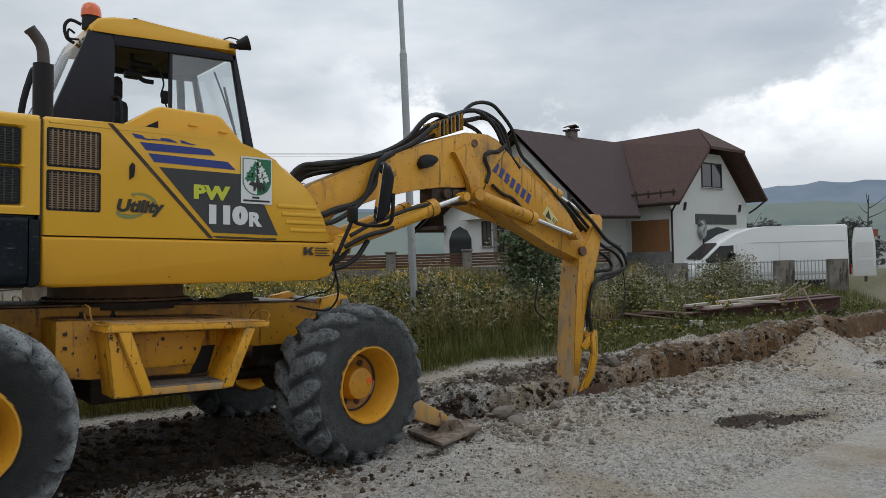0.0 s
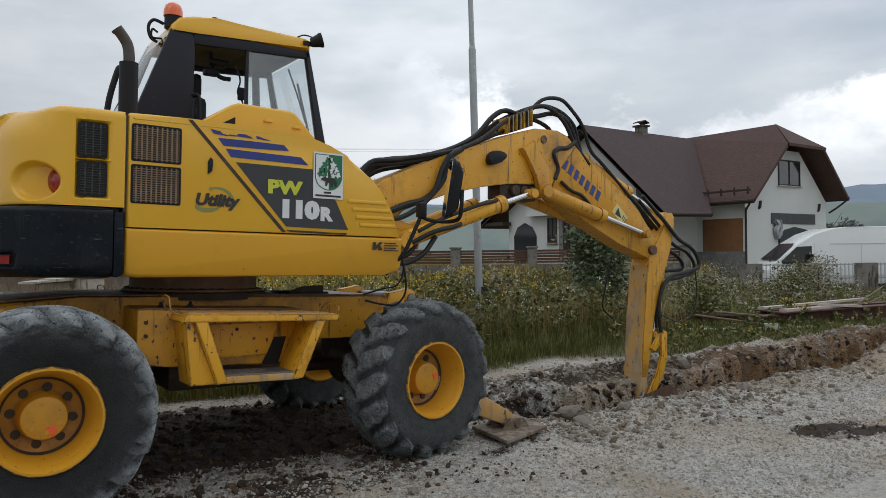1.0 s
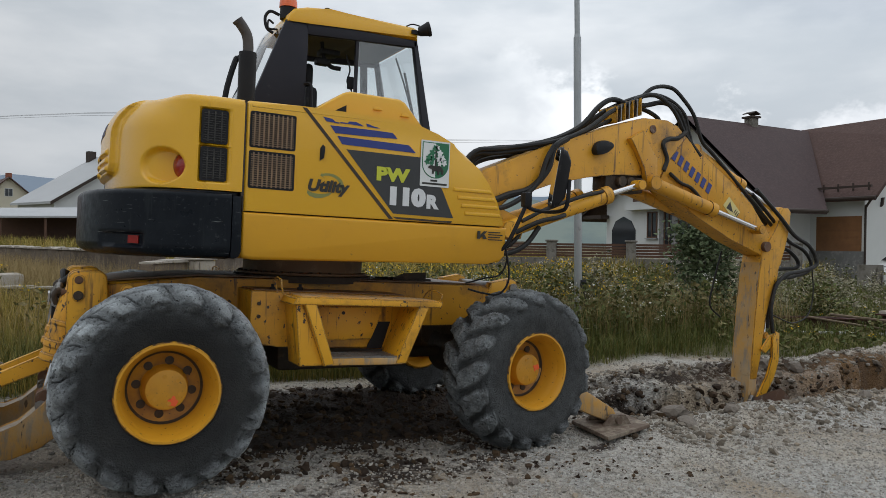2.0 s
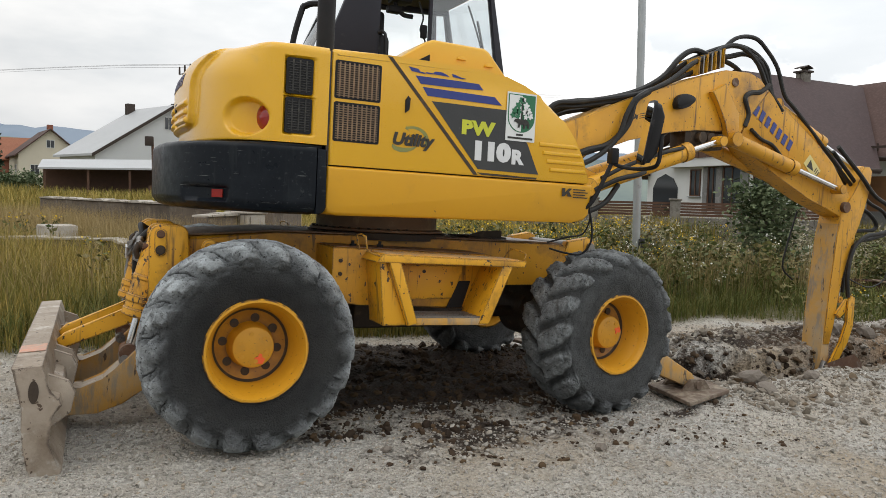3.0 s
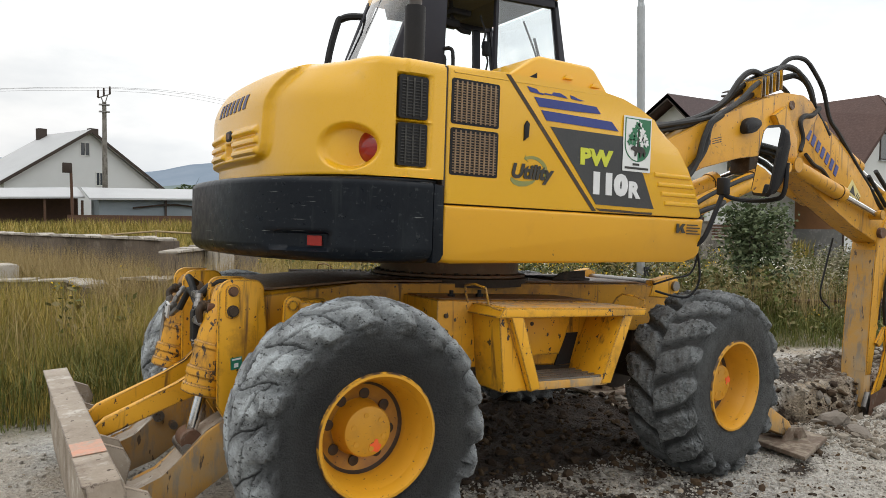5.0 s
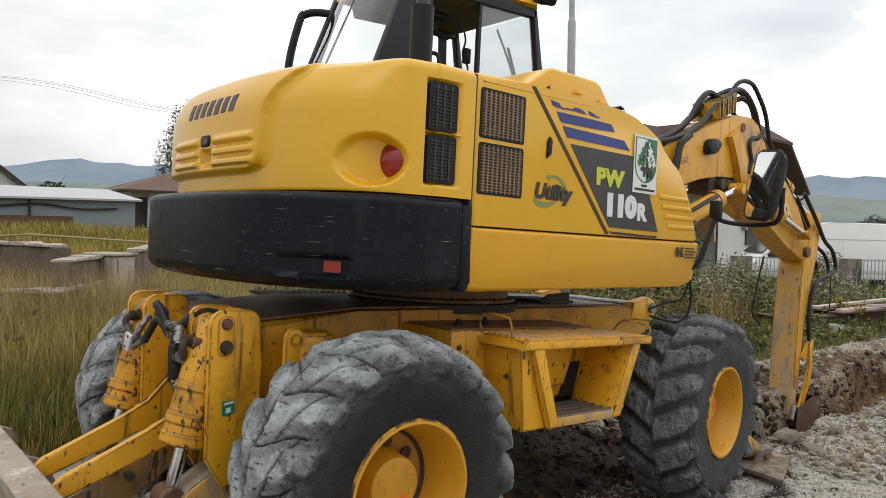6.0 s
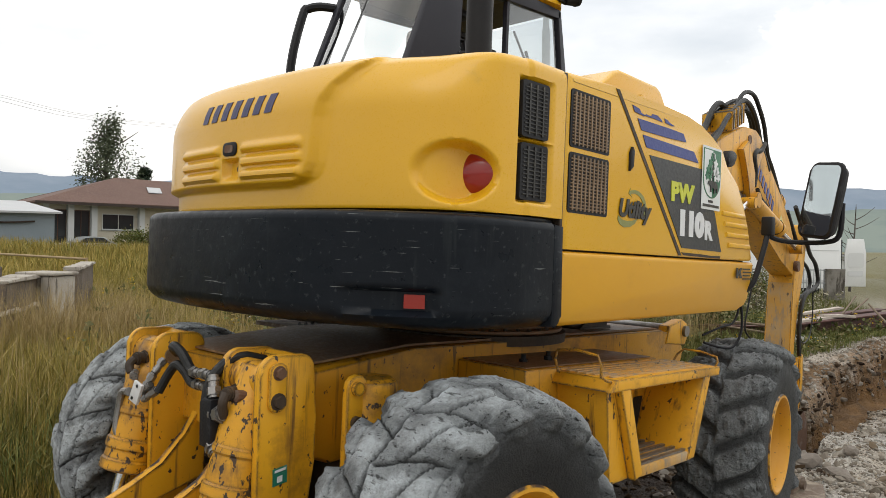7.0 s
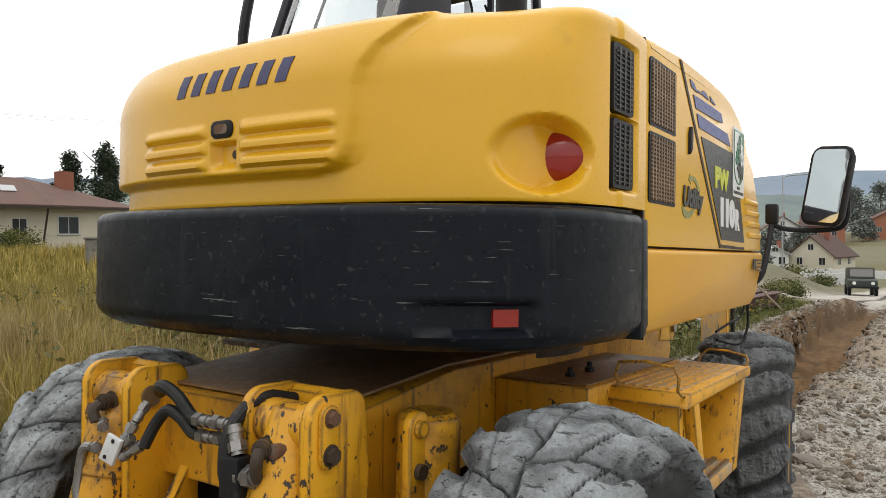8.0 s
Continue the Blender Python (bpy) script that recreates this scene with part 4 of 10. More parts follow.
# step and tool box on the right and left side
for side in (-1, 1):
    def Y(a, b):
        return (side * b, side * a) if side > 0 else (-b, -a)
    y0, y1 = Y(0.44, 0.80)
    bm = B()
    prism(bm, [(0.45, 0.80), (0.62, 0.78), (1.46, 0.74), (1.54, 1.10), (0.45, 1.13)], y0, y1, 0.012)
    tb = part("tool_box", bm, YELLOW_GRIMY_SHADED, exc, "yellow tool box with a footstep")
    bm = B()
    prism(bm, [(0.47, 1.132), (1.50, 1.104), (1.50, 1.109), (0.47, 1.137)], y0 + 0.015, y1 - 0.015)
    part("oily_top", bm, OILY_EARTH, tb, "oily dirt on the box's top")
    for x in (0.62, 0.80):
        bm = B()
        rod(bm, (x, side * 0.66, 1.12), (x, side * 0.66, 1.165), 0.011, seg=8)
        rod(bm, (x, side * 0.66, 1.125), (x, side * 0.66, 1.145), 0.02, seg=6)
        part("stud", bm, BLACK, tb)
    bm = B()
    yo = side * 0.803
    prism(bm, [(0.90, 0.815), (1.27, 0.815), (1.33, 1.03), (0.86, 1.03)], min(yo, yo + side * 0.006), max(yo, yo + side * 0.006), 0.002)
    part("lid", bm, YELLOW_OLD, tb)
    # flat black plate painted as the shade inside the box's opening
    bm = B()
    prism(bm, [(1.22, 0.755), (1.33, 0.755), (1.385, 0.93), (1.30, 0.93)], min(yo, yo + side * 0.008), max(yo, yo + side * 0.008))
    part("recess", bm, BLACK, tb)
    bm = B()
    y0, y1 = Y(0.78, 1.08)
    prism(bm, [(0.63, 1.065), (1.632, 1.045), (1.64, 1.085), (0.66, 1.112)], y0, y1, 0.006)
    part("upper_ledge", bm, YELLOW_OLD, tb)
    for k in range(6):
        yy = side * (0.83 + 0.04 * k)
        bm = B()
        prism(bm, [(0.70, 1.108), (1.60, 1.084), (1.60, 1.092), (0.70, 1.117)], yy - 0.008, yy + 0.008)
        part("tread_bar", bm, YELLOW_WORN, tb)
    bm = B()
    y0, y1 = Y(1.04, 1.077)
    prism(bm, [(0.70, 1.085), (0.775, 1.085), (0.905, 0.705), (0.845, 0.69)], y0, y1, 0.006)
    part("step_leg", bm, YELLOW_OLD, tb)
    bm = B()
    y0, y1 = Y(0.80, 1.04)
    prism(bm, [(0.66, 1.07), (0.70, 1.07), (0.85, 0.69), (0.70, 0.69)], y0, y1, 0.004)
    part("side_plate", bm, YELLOW_OLD, tb)
    bm = B()
    y0, y1 = Y(0.80, 1.0765)
    prism(bm, [(1.47, 1.055), (1.545, 1.055), (1.39, 0.69), (1.315, 0.69)], y0, y1, 0.006)
    part("step_leg", bm, YELLOW_OLD, tb)
    bm = B()
    y0, y1 = Y(0.80, 1.072)
    prism(bm, [(0.853, 0.694), (1.367, 0.684), (1.367, 0.725), (0.853, 0.735)], y0, y1, 0.006)
    part("step", bm, YELLOW_WORN, tb)
    for k in range(5):
        yy = side * (0.85 + 0.05 * k)
        bm = B()
        prism(bm, [(0.89, 0.735), (1.34, 0.727), (1.34, 0.737), (0.89, 0.745)], yy - 0.009, yy + 0.009)
        part("step_tread", bm, STEEL, tb)
    bm = B()
    tube(bm, [(0.66, side * 1.06, 1.10), (0.575, side * 1.06, 1.13), (0.565, side * 1.05, 1.21), (0.575, side * 0.86, 1.21), (0.60, side * 0.85, 1.12)], 0.0055, 6, 2)
    part("guard_rail", bm, YELLOW_OLD, tb)
    bm = B()
    tube(bm, [(1.62, side * 1.06, 1.08), (1.64, side * 1.06, 1.13), (1.63, side * 0.9, 1.15), (1.60, side * 0.86, 1.09)], 0.0055, 6, 2)
    part("guard_rail", bm, YELLOW_OLD, tb)
    for x, z in ((0.50, 1.05), (0.50, 0.97), (1.05, 0.99)):
        bm = B()
        rod(bm, (x, side * 0.80, z), (x, side * 0.812, z), 0.012, seg=8)
        part("bolt", bm, DARK_STEEL, tb)
    bm = B()
    tube(bm, [(0.30, side * 0.40, 0.80), (0.40, side * 0.60, 0.74), (0.55, side * 0.62, 0.70), (0.62, side * 0.55, 0.66)], 0.014, 6)
    part("brake_hose", bm, HOSE, exc)

# rear towers, cylinders and dozer blade
def arc(cx, cz, r, a0, a1, n=6):
    return [(cx + r * math.cos(radians(a0 + (a1 - a0) * k / n)), cz + r * math.sin(radians(a0 + (a1 - a0) * k / n))) for k in range(n + 1)]


def hose(pts, r, parent, mat=HOSE, name="hydraulic_hose", label=""):
    bm = B()
    tube(bm, pts, r, 10, 6)
    return part(name, bm, mat, parent, label)


def fitting(a, b, r, parent, mat=STEEL):
    """A turned hose end: a sleeve with a hexagon nut."""
    a, b = Vector(a), Vector(b)
    bm = B()
    rod(bm, a, b, r, seg=12)
    rod(bm, a.lerp(b, 0.12), a.lerp(b, 0.45), r * 1.35, seg=6)
    rod(bm, a.lerp(b, 0.72), a.lerp(b, 0.86), r * 1.2, seg=12)
    return part("hose_fitting", bm, mat, parent)


for side in (-1, 1):
    tower = None
    for ya, yb in ((0.245, 0.28), (0.465, 0.50)):
        bm = B()
        y0, y1 = min(side * ya, side * yb), max(side * ya, side * yb)
        prism(bm, [(-0.36, 0.55), (-0.47, 0.50), (-0.545, 0.62), (-0.548, 0.95)] + arc(-0.487, 1.155, 0.062, 180, 95) + arc(-0.385, 1.165, 0.05, 80, 10) + [(-0.325, 1.0), (-0.325, 0.85)], y0, y1, 0.01)
        p = part("cylinder_bracket", bm, YELLOW_OLD, exc, "yellow bracket plate of the blade cylinder")
        tower = tower or p
    bm = B()
    prism(bm, [(-0.40, 1.195), (-0.375, 1.21), (-0.345, 1.19), (-0.34, 0.6), (-0.385, 0.6)], min(side * 0.275, side * 0.47), max(side * 0.275, side * 0.47), 0.006)
    part("bracket_web", bm, YELLOW_OLD, tower)
    bm = B()
    rod(bm, (-0.475, side * 0.235, 1.125), (-0.475, side * 0.498, 1.125), 0.033, seg=18)
    part("bracket_pin", bm, STEEL, tower)
    bm = B()
    prism(bm, rounded(-0.522, -0.455, 1.035, 1.195, 0.03, 4), min(side * 0.50, side * 0.514), max(side * 0.50, side * 0.514), 0.003)
    keeper = part("pin_keeper", bm, YELLOW_OLD, tower)
    for zz, mm, rr in ((1.070, DARK_STEEL, 0.021), (1.162, RUST, 0.018)):
        bm = B()
        rod(bm, (-0.488, side * 0.512, zz), (-0.488, side * 0.532, zz), rr, seg=6)
        rod(bm, (-0.488, side * 0.512, zz), (-0.488, side * 0.517, zz), rr * 1.35, seg=14)
        part("keeper_bolt", bm, mm, tower)
    cy = side * 0.374
    a, b = Vector((-0.475, cy, 1.125)), Vector((-0.64, cy, 0.46))
    d = (b - a).normalized()
    bm = B()
    lathe(bm, [(0.0, -0.055), (0.040, -0.055), (0.064, -0.04), (0.072, 0.0), (0.074, 0.05), (0.086, 0.075), (0.089, 0.095), (0.089, 0.225), (0.094, 0.232), (0.094, 0.250), (0.089, 0.257), (0.089, 0.345), (0.097, 0.352),
               (0.097, 0.385), (0.091, 0.392), (0.091, 0.425), (0.098, 0.432), (0.098, 0.468), (0.080, 0.476), (0.0, 0.476)], 28, Matrix.Translation(a) @ d.to_track_quat("Y", "Z").to_matrix().to_4x4())
    cyl = part("blade_cylinder", bm, YELLOW_CYL, exc, "yellow hydraulic cylinder of the dozer blade, paint flaking", angle=30)
    bm = B()
    rod(bm, a - Vector((0, 0.088, 0)), a + Vector((0, 0.088, 0)), 0.062, seg=20)
    part("cylinder_eye", bm, YELLOW_CYL, cyl)
    bm = B()
    rod(bm, a + d * 0.46, b, 0.028, seg=18)
    part("piston_rod", bm, CHROME, cyl)
    bm = B()
    rod(bm, b - Vector((0, 0.06, 0)), b + Vector((0, 0.06, 0)), 0.05, seg=18)
    part("rod_eye", bm, RUST, cyl)
    bm = B()
    rod(bm, a + d * 0.05 + Vector((-0.055, side * 0.03, 0)), a + d * 0.05 + Vector((-0.09, side * 0.03, 0.005)), 0.02, seg=10)
    part("grease_cap", bm, RUST, cyl)
# right cylinder: elbows, valve block and steel line
fitting((-0.52, -0.345, 1.085), (-0.605, -0.385, 1.085), 0.021, exc, DARK_STEEL)
hose([(-0.60, -0.385, 1.09), (-0.612, -0.385, 1.06), (-0.60, -0.37, 1.01)], 0.016, exc, DARK_STEEL, "pipe_elbow")
fitting((-0.60, -0.375, 1.02), (-0.60, -0.305, 1.01), 0.023, exc)
bm = B()
prism(bm, [(-0.335, 0.90), (-0.265, 0.90), (-0.255, 1.045), (-0.275, 1.06), (-0.33, 1.06)], -0.625, -0.565, 0.008, axis="x")
valve = part("valve_block", bm, BLACK, exc, "black valve block on the blade cylinder")
fitting((-0.595, -0.30, 1.06), (-0.585, -0.27, 1.13), 0.018, exc)
fitting((-0.60, -0.31, 0.91), (-0.605, -0.35, 0.885), 0.022, exc)
hose([(-0.605, -0.345, 0.885), (-0.612, -0.365, 0.85), (-0.602, -0.35, 0.77), (-0.605, -0.31, 0.70), (-0.60, -0.30, 0.665)], 0.014, exc, STEEL, "steel_line")
fitting((-0.605, -0.30, 0.68), (-0.56, -0.33, 0.675), 0.022, exc, DARK_STEEL)
hose([(-0.60, -0.28, 0.97), (-0.60, -0.255, 1.02), (-0.575, -0.25, 1.12), (-0.50, -0.27, 1.185), (-0.40, -0.30, 1.17)], 0.019, exc)
hose([(-0.57, -0.24, 1.00), (-0.58, -0.235, 1.06), (-0.56, -0.24, 1.125), (-0.47, -0.23, 1.16)], 0.016, exc)
# hoses across from the left cylinder
for dz, dx in ((0.0, 0.0), (-0.045, 0.012)):
    fitting((-0.565 + dx, -0.085, 1.115 + dz), (-0.57 + dx, -0.165, 1.12 + dz), 0.015, exc)
    fitting((-0.57 + dx, -0.165, 1.12 + dz), (-0.575 + dx, -0.245, 1.125 + dz), 0.015, exc)
hose([(-0.50, 0.16, 1.15), (-0.54, 0.11, 1.175), (-0.565, 0.05, 1.19), (-0.565, -0.01, 1.17), (-0.56, -0.06, 1.125), (-0.565, -0.095, 1.115)], 0.018, exc)
hose([(-0.60, 0.09, 1.02), (-0.575, 0.07, 1.085), (-0.565, 0.03, 1.125), (-0.56, -0.02, 1.11), (-0.553, -0.06, 1.075), (-0.555, -0.095, 1.07)], 0.017, exc)
for aa, bb in (((-0.565, 0.125, 1.135), (-0.60, 0.13, 1.085)), ((-0.60, 0.13, 1.085), (-0.625, 0.15, 1.03)), ((-0.615, 0.12, 1.045), (-0.63, 0.165, 1.01)), ((-0.60, 0.09, 1.03), (-0.63, 0.15, 0.985)), ((-0.625, 0.25, 1.055), (-0.60, 0.29, 1.065)), ((-0.63, 0.27, 0.995), (-0.61, 0.33, 0.985))):
    fitting(aa, bb, 0.013, exc)
bm = B()
prism(bm, [(0.235, 0.975), (0.170, 0.962), (0.125, 1.040), (0.190, 1.053)], -0.648, -0.636, 0.003, axis="x")
tagplate = part("hanging_tag", bm, WHITE_TAG, exc, "white metal plate on the hoses")
for yy, zz in ((0.160, 1.035), (0.200, 0.985)):
    bm = B()
    rod(bm, (-0.648, yy, zz), (-0.652, yy, zz), 0.006, seg=8)
    part("plate_screw", bm, BLACK, tagplate)
hose([(-0.61, 0.33, 0.985), (-0.615, 0.365, 0.975), (-0.62, 0.375, 0.92), (-0.63, 0.37, 0.84), (-0.625, 0.35, 0.80)], 0.015, exc, STEEL, "steel_line")
fitting((-0.625, 0.36, 0.81), (-0.585, 0.33, 0.80), 0.022, exc, DARK_STEEL)
fitting((-0.52, 0.35, 1.11), (-0.585, 0.335, 1.11), 0.022, exc, DARK_STEEL)
hose([(-0.585, 0.335, 1.11), (-0.605, 0.335, 1.09), (-0.605, 0.32, 1.06)], 0.016, exc, DARK_STEEL, "pipe_elbow")
bm = B()
prism(bm, [(-0.488, 0.792), (-0.434, 0.800), (-0.436, 0.856), (-0.490, 0.848)], -0.503, -0.5005)
stk = part("inspection_sticker", bm, TEAL_STICK, exc, "torn teal sticker")
bm = B()
prism(bm, [(-0.483, 0.836), (-0.442, 0.842), (-0.442, 0.850), (-0.483, 0.844)], -0.5042, -0.5028)
prism(bm, [(-0.473, 0.803), (-0.453, 0.806), (-0.453, 0.826), (-0.473, 0.823)], -0.5042, -0.5028)
part("print", bm, WHITE_STICK, stk, "pale print on the sticker")
# axle lock: an upright cylinder in front of the right tower
bm = B()
lathe(bm, [(0.0, 1.125), (0.070, 1.125), (0.088, 1.112), (0.092, 1.095), (0.092, 0.74), (0.0, 0.74)], 28, Matrix.Translation((-0.125, -0.555, 0)) @ Matrix.Rotation(radians(90), 4, "X") @ Matrix.Diagonal((1, 1, 1, 1)))
lock = part("axle_lock_cylinder", bm, YELLOW_CYL, exc, "upright yellow lock cylinder over the rear axle")
bm = B()
prism(bm, [(-0.27, 0.80), (-0.18, 0.80), (-0.18, 1.10)] + arc(-0.225, 1.10, 0.045, 0, 180) , -0.60, -0.565, 0.008)
part("lock_bracket", bm, YELLOW_OLD, lock)
for zz, rr, mm in ((1.10, 0.024, YELLOW_OLD), (0.985, 0.022, DARK_STEEL), (0.87, 0.022, DARK_STEEL)):
    bm = B()
    rod(bm, (-0.235, -0.60, zz), (-0.235, -0.618, zz), rr, seg=10)
    part("lock_bolt", bm, mm, lock)

# lift arms and links of the blade
for side in (-1, 1):
    bm = B()
    y0, y1 = min(side * 0.29, side * 0.46), max(side * 0.29, side * 0.46)
    arm_top = [(-1.00, 0.28), (-0.88, 0.265), (-0.77, 0.31), (-0.67, 0.41), (-0.58, 0.50), (-0.48, 0.56)]
    prism(bm, [(-0.22, 0.60), (-0.22, 0.45), (-0.38, 0.38), (-0.52, 0.27), (-0.66, 0.17), (-0.80, 0.12), (-0.96, 0.12)] + arm_top, y0, y1, 0.012)
    arm_b = part("lift_arm", bm, YELLOW_WORN, exc, "worn dusty yellow lift arm of the dozer blade")
    bm = B()
    prism(bm, [(x, z + 0.001) for x, z in arm_top] + [(x + 0.004, z + 0.007) for x, z in arm_top[::-1]], y0 + 0.014, y1 - 0.014)
    part("dust_cover", bm, BLADE_STEEL, arm_b, "dusty scoured top of the arm")
    bm = B()
    y0, y1 = min(side * 0.13, side * 0.17), max(side * 0.13, side * 0.17)
    prism(bm, [(-0.38, 0.995), (-0.38, 0.66), (-0.60, 0.60), (-1.0, 0.44), (-1.02, 0.50), (-0.98, 0.54), (-0.66, 0.68), (-0.55, 0.735), (-0.46, 0.835)], y0, y1, 0.008)
    part("upper_link", bm, YELLOW_OLD, exc)
    bm = B()
    rod(bm, (-0.66, side * 0.24, 0.42), (-0.66, side * 0.44, 0.42), 0.03, seg=14)
    rod(bm, (-0.58, side * 0.24, 0.36), (-0.58, side * 0.44, 0.36), 0.022, seg=8)
    part("arm_pin", bm, STEEL, arm_b)
bm = B()
prism(bm, [(-0.24, 0.40), (-0.24, 0.66), (-0.36, 0.70), (-0.40, 0.55), (-0.34, 0.40)], -0.52, 0.52, 0.02)
part("rear_crossbeam", bm, DARK_STEEL, exc)
# blade section: bowed front face, thick top rail
prof = [(-1.17, 0.55), (-1.04, 0.56), (-1.02, 0.50), (-1.01, 0.42), (-0.965, 0.40), (-0.955, 0.36), (-1.01, 0.30), (-1.02, 0.18), (-0.98, 0.10), (-0.95, 0.045), (-0.96, 0.01), (-1.08, 0.005), (-1.10, 0.06), (-1.115, 0.15), (-1.125, 0.26), (-1.125, 0.36), (-1.13, 0.44)]
bm = B()
prism(bm, prof, -1.13, 1.13, 0.012)
blade = part("dozer_blade", bm, BLADE_STEEL, exc, "scoured bare-steel dozer blade with traces of orange paint")
for y0 in (-1.1335, 1.1285):
    bm = B()
    prism(bm, [(-1.075 + 0.022 * math.cos(k * math.pi / 8), 0.435 + 0.055 * math.sin(k * math.pi / 8)) for k in range(16)], y0, y0 + 0.005)
    part("lifting_hole", bm, DARK_STEEL, blade)
for yy in (-0.42, -0.26, 0.26, 0.42, -1.02, 1.02):
    bm = B()
    prism(bm, [(-1.03, 0.50), (-0.93, 0.46), (-0.90, 0.40), (-0.92, 0.30), (-1.02, 0.22)], yy - 0.016, yy + 0.016, 0.004)
    part("blade_lug", bm, BLADE_STEEL, blade)
bm = B()
prism(bm, [(-1.165, 0.553), (-1.045, 0.563), (-1.045, 0.566), (-1.165, 0.556)], -0.78, -0.60)
part("paint_trace", bm, worn("faded_orange", (0.62, 0.30, 0.20), (0.5, 0.3, 0.22), (0.4, 0.33, 0.26), 0.6, scale=9.0, wear_at=(0.45, 0.6)), blade)


# upper structure ----------------------------------------------------------
def plan_curve(x0, w, half, n, count):
    """Points of the tail's outline, from its right side round the back to the left side."""
    out = []
    for k in range(6 * count + 1):
        a = math.pi * k / (6 * count) - math.pi / 2
        y = half * math.copysign(abs(math.sin(a)) ** (2 / n), math.sin(a))
        c = abs(math.cos(a)) ** (2 / n)
        out.append((x0 + w * (1 - c), y))
    # even steps along the outline
    P = np.array(out)
    L = np.concatenate([[0], np.cumsum(np.hypot(np.diff(P[:, 0]), np.diff(P[:, 1])))])
    at = np.linspace(0, L[-1], count + 1)
    return [(float(np.interp(t, L, P[:, 0])), float(np.interp(t, L, P[:, 1]))) for t in at]


def tail_shell(name, x0, w, half, n, rows, x_end, detail, mat, parent, label, count=150, side_inset=None):
    """A shell round the tail: rows of (inset, z), with detail(x, y, z) pushing it out or in along the outline's normal."""
    base = plan_curve(x0, w, half, n, count)
    xs = [x_end - (x_end - base[0][0]) * k / 10 for k in range(10)]
    base = [(x, -half) for x in xs] + base + [(x, half) for x in xs[::-1]]
    nrm = []
    for i in range(len(base)):
        a, b = base[max(0, i - 1)], base[min(len(base) - 1, i + 1)]
        tx, ty = b[0] - a[0], b[1] - a[1]
        l = math.hypot(tx, ty) or 1
        nrm.append((-ty / l, tx / l))
    bm = B()
    grid = []
    for inset, z in rows:
        row = []
        for (x, y), (nx, ny) in zip(base, nrm):
            ins = inset
            if side_inset:
                g = smooth_py(-0.22, 0.02, x)
                ins = inset * (1 - g) + side_inset(z) * g
            out = detail(x, y, z) - ins
            px = x + nx * out
            row.append(bm.verts.new((min(px, x_end) if x < x_end - 1e-4 else x_end, y + ny * out, z)))
        grid.append(row)
    for a, b in zip(grid, grid[1:]):
        for i in range(len(base) - 1):
            bm.faces.new((a[i], a[i + 1], b[i + 1], b[i]))
    bm.faces.new(grid[-1])
    bm.faces.new(grid[0][::-1])
    # close towards the front
    return part(name, bm, mat, parent, label, angle=50)


def body_detail(x, y, z):
    sunk = 0.0
    if y < -0.9 and 0.06 < x < 0.25:
        gx_ = smooth_py(0.070, 0.080, x) * (1 - smooth_py(0.230, 0.240, x))
        gz_ = max(smooth_py(1.752, 1.760, z) * (1 - smooth_py(1.958, 1.964, z)), smooth_py(1.966, 1.972, z) * (1 - smooth_py(2.170, 2.178, z)))
        sunk = 0.024 * gx_ * gz_
    if x > 0.12:
        return -sunk
    # raised panel on the left two thirds, its edge running down and round below the ribs
    edge = float(np.interp(z, [1.796, 1.804, 1.82, 1.84, 1.87, 1.95, 2.03, 2.08, 2.14, 2.19, 2.24], [-0.30, -0.35, -0.392, -0.412, -0.427, -0.438, -0.444, -0.458, -0.50, -0.56, -0.64]))
    p = (0.45 * smooth_py(-0.055, 0.010, y - edge) + 0.55 * smooth_py(-0.012, 0.010, y - edge)) * smooth_py(1.786, 1.808, z)
    d = 0.036 * p - 0.010
    # three ribs in two groups
    for ya, yb in ((-0.385, -0.03), (0.135, 0.47)):
        if ya - 0.05 < y < yb + 0.05:
            g = smooth_py(ya - 0.008, ya + 0.014, y) * (1 - smooth_py(yb - 0.014, yb + 0.008, y))
            if g > 0:
                k = (z - 1.822) / 0.0505
                if 0 <= k < 3:
                    q = k - int(k)
                    d += g * 0.017 * (smooth_py(0.0, 0.16, q) - smooth_py(0.42, 0.92, q))
    # pocket below the latch plate
    if -0.02 < y < 0.12:
        g = smooth_py(-0.010, 0.004, y) * (1 - smooth_py(0.098, 0.112, y))
        d -= 0.034 * g * smooth_py(1.815, 1.85, z) * (1 - smooth_py(1.898, 1.908, z))
    # oval lamp recess on the right corner
    if y < -0.6:
        s = (x + 0.115) * 0.723 - (y + 0.905) * 0.69
        u, v = s / 0.148, (z - 1.838) / 0.103
        rr = u * u + v * v
        if rr < 1.3:
            bowl = 1 - smooth_py(0.66, 1.08, rr)
            d -= bowl * (0.030 + 0.055 * smooth_py(-0.9, 0.5, u))
    return d - sunk


def side_round(z):
    return 0.045 * (1 - math.sqrt(max(0.0, 1 - max(0.0, (z - 2.205) / 0.047) ** 2))) if z < 2.252 else 0.05 + (z - 2.252) * 6


def roll_off(z):
    return 2.3 * max(0.0, z - 2.05) ** 2


rows = [(0.012, 1.711), (0.003, 1.7125)] + [(roll_off(1.700 + 0.006 * k), 1.700 + 0.006 * k) for k in range(3, 86)]
rows += [(0.071, 2.2205), (0.083, 2.228), (0.100, 2.236), (0.12, 2.243), (0.16, 2.252), (0.22, 2.260)]
tail = tail_shell("engine_cover", -0.345, 0.545, 1.03, 2.6, rows, 0.318, body_detail, YELLOW, exc, "smooth yellow engine cover with ribs and a raised panel", 280, side_round)


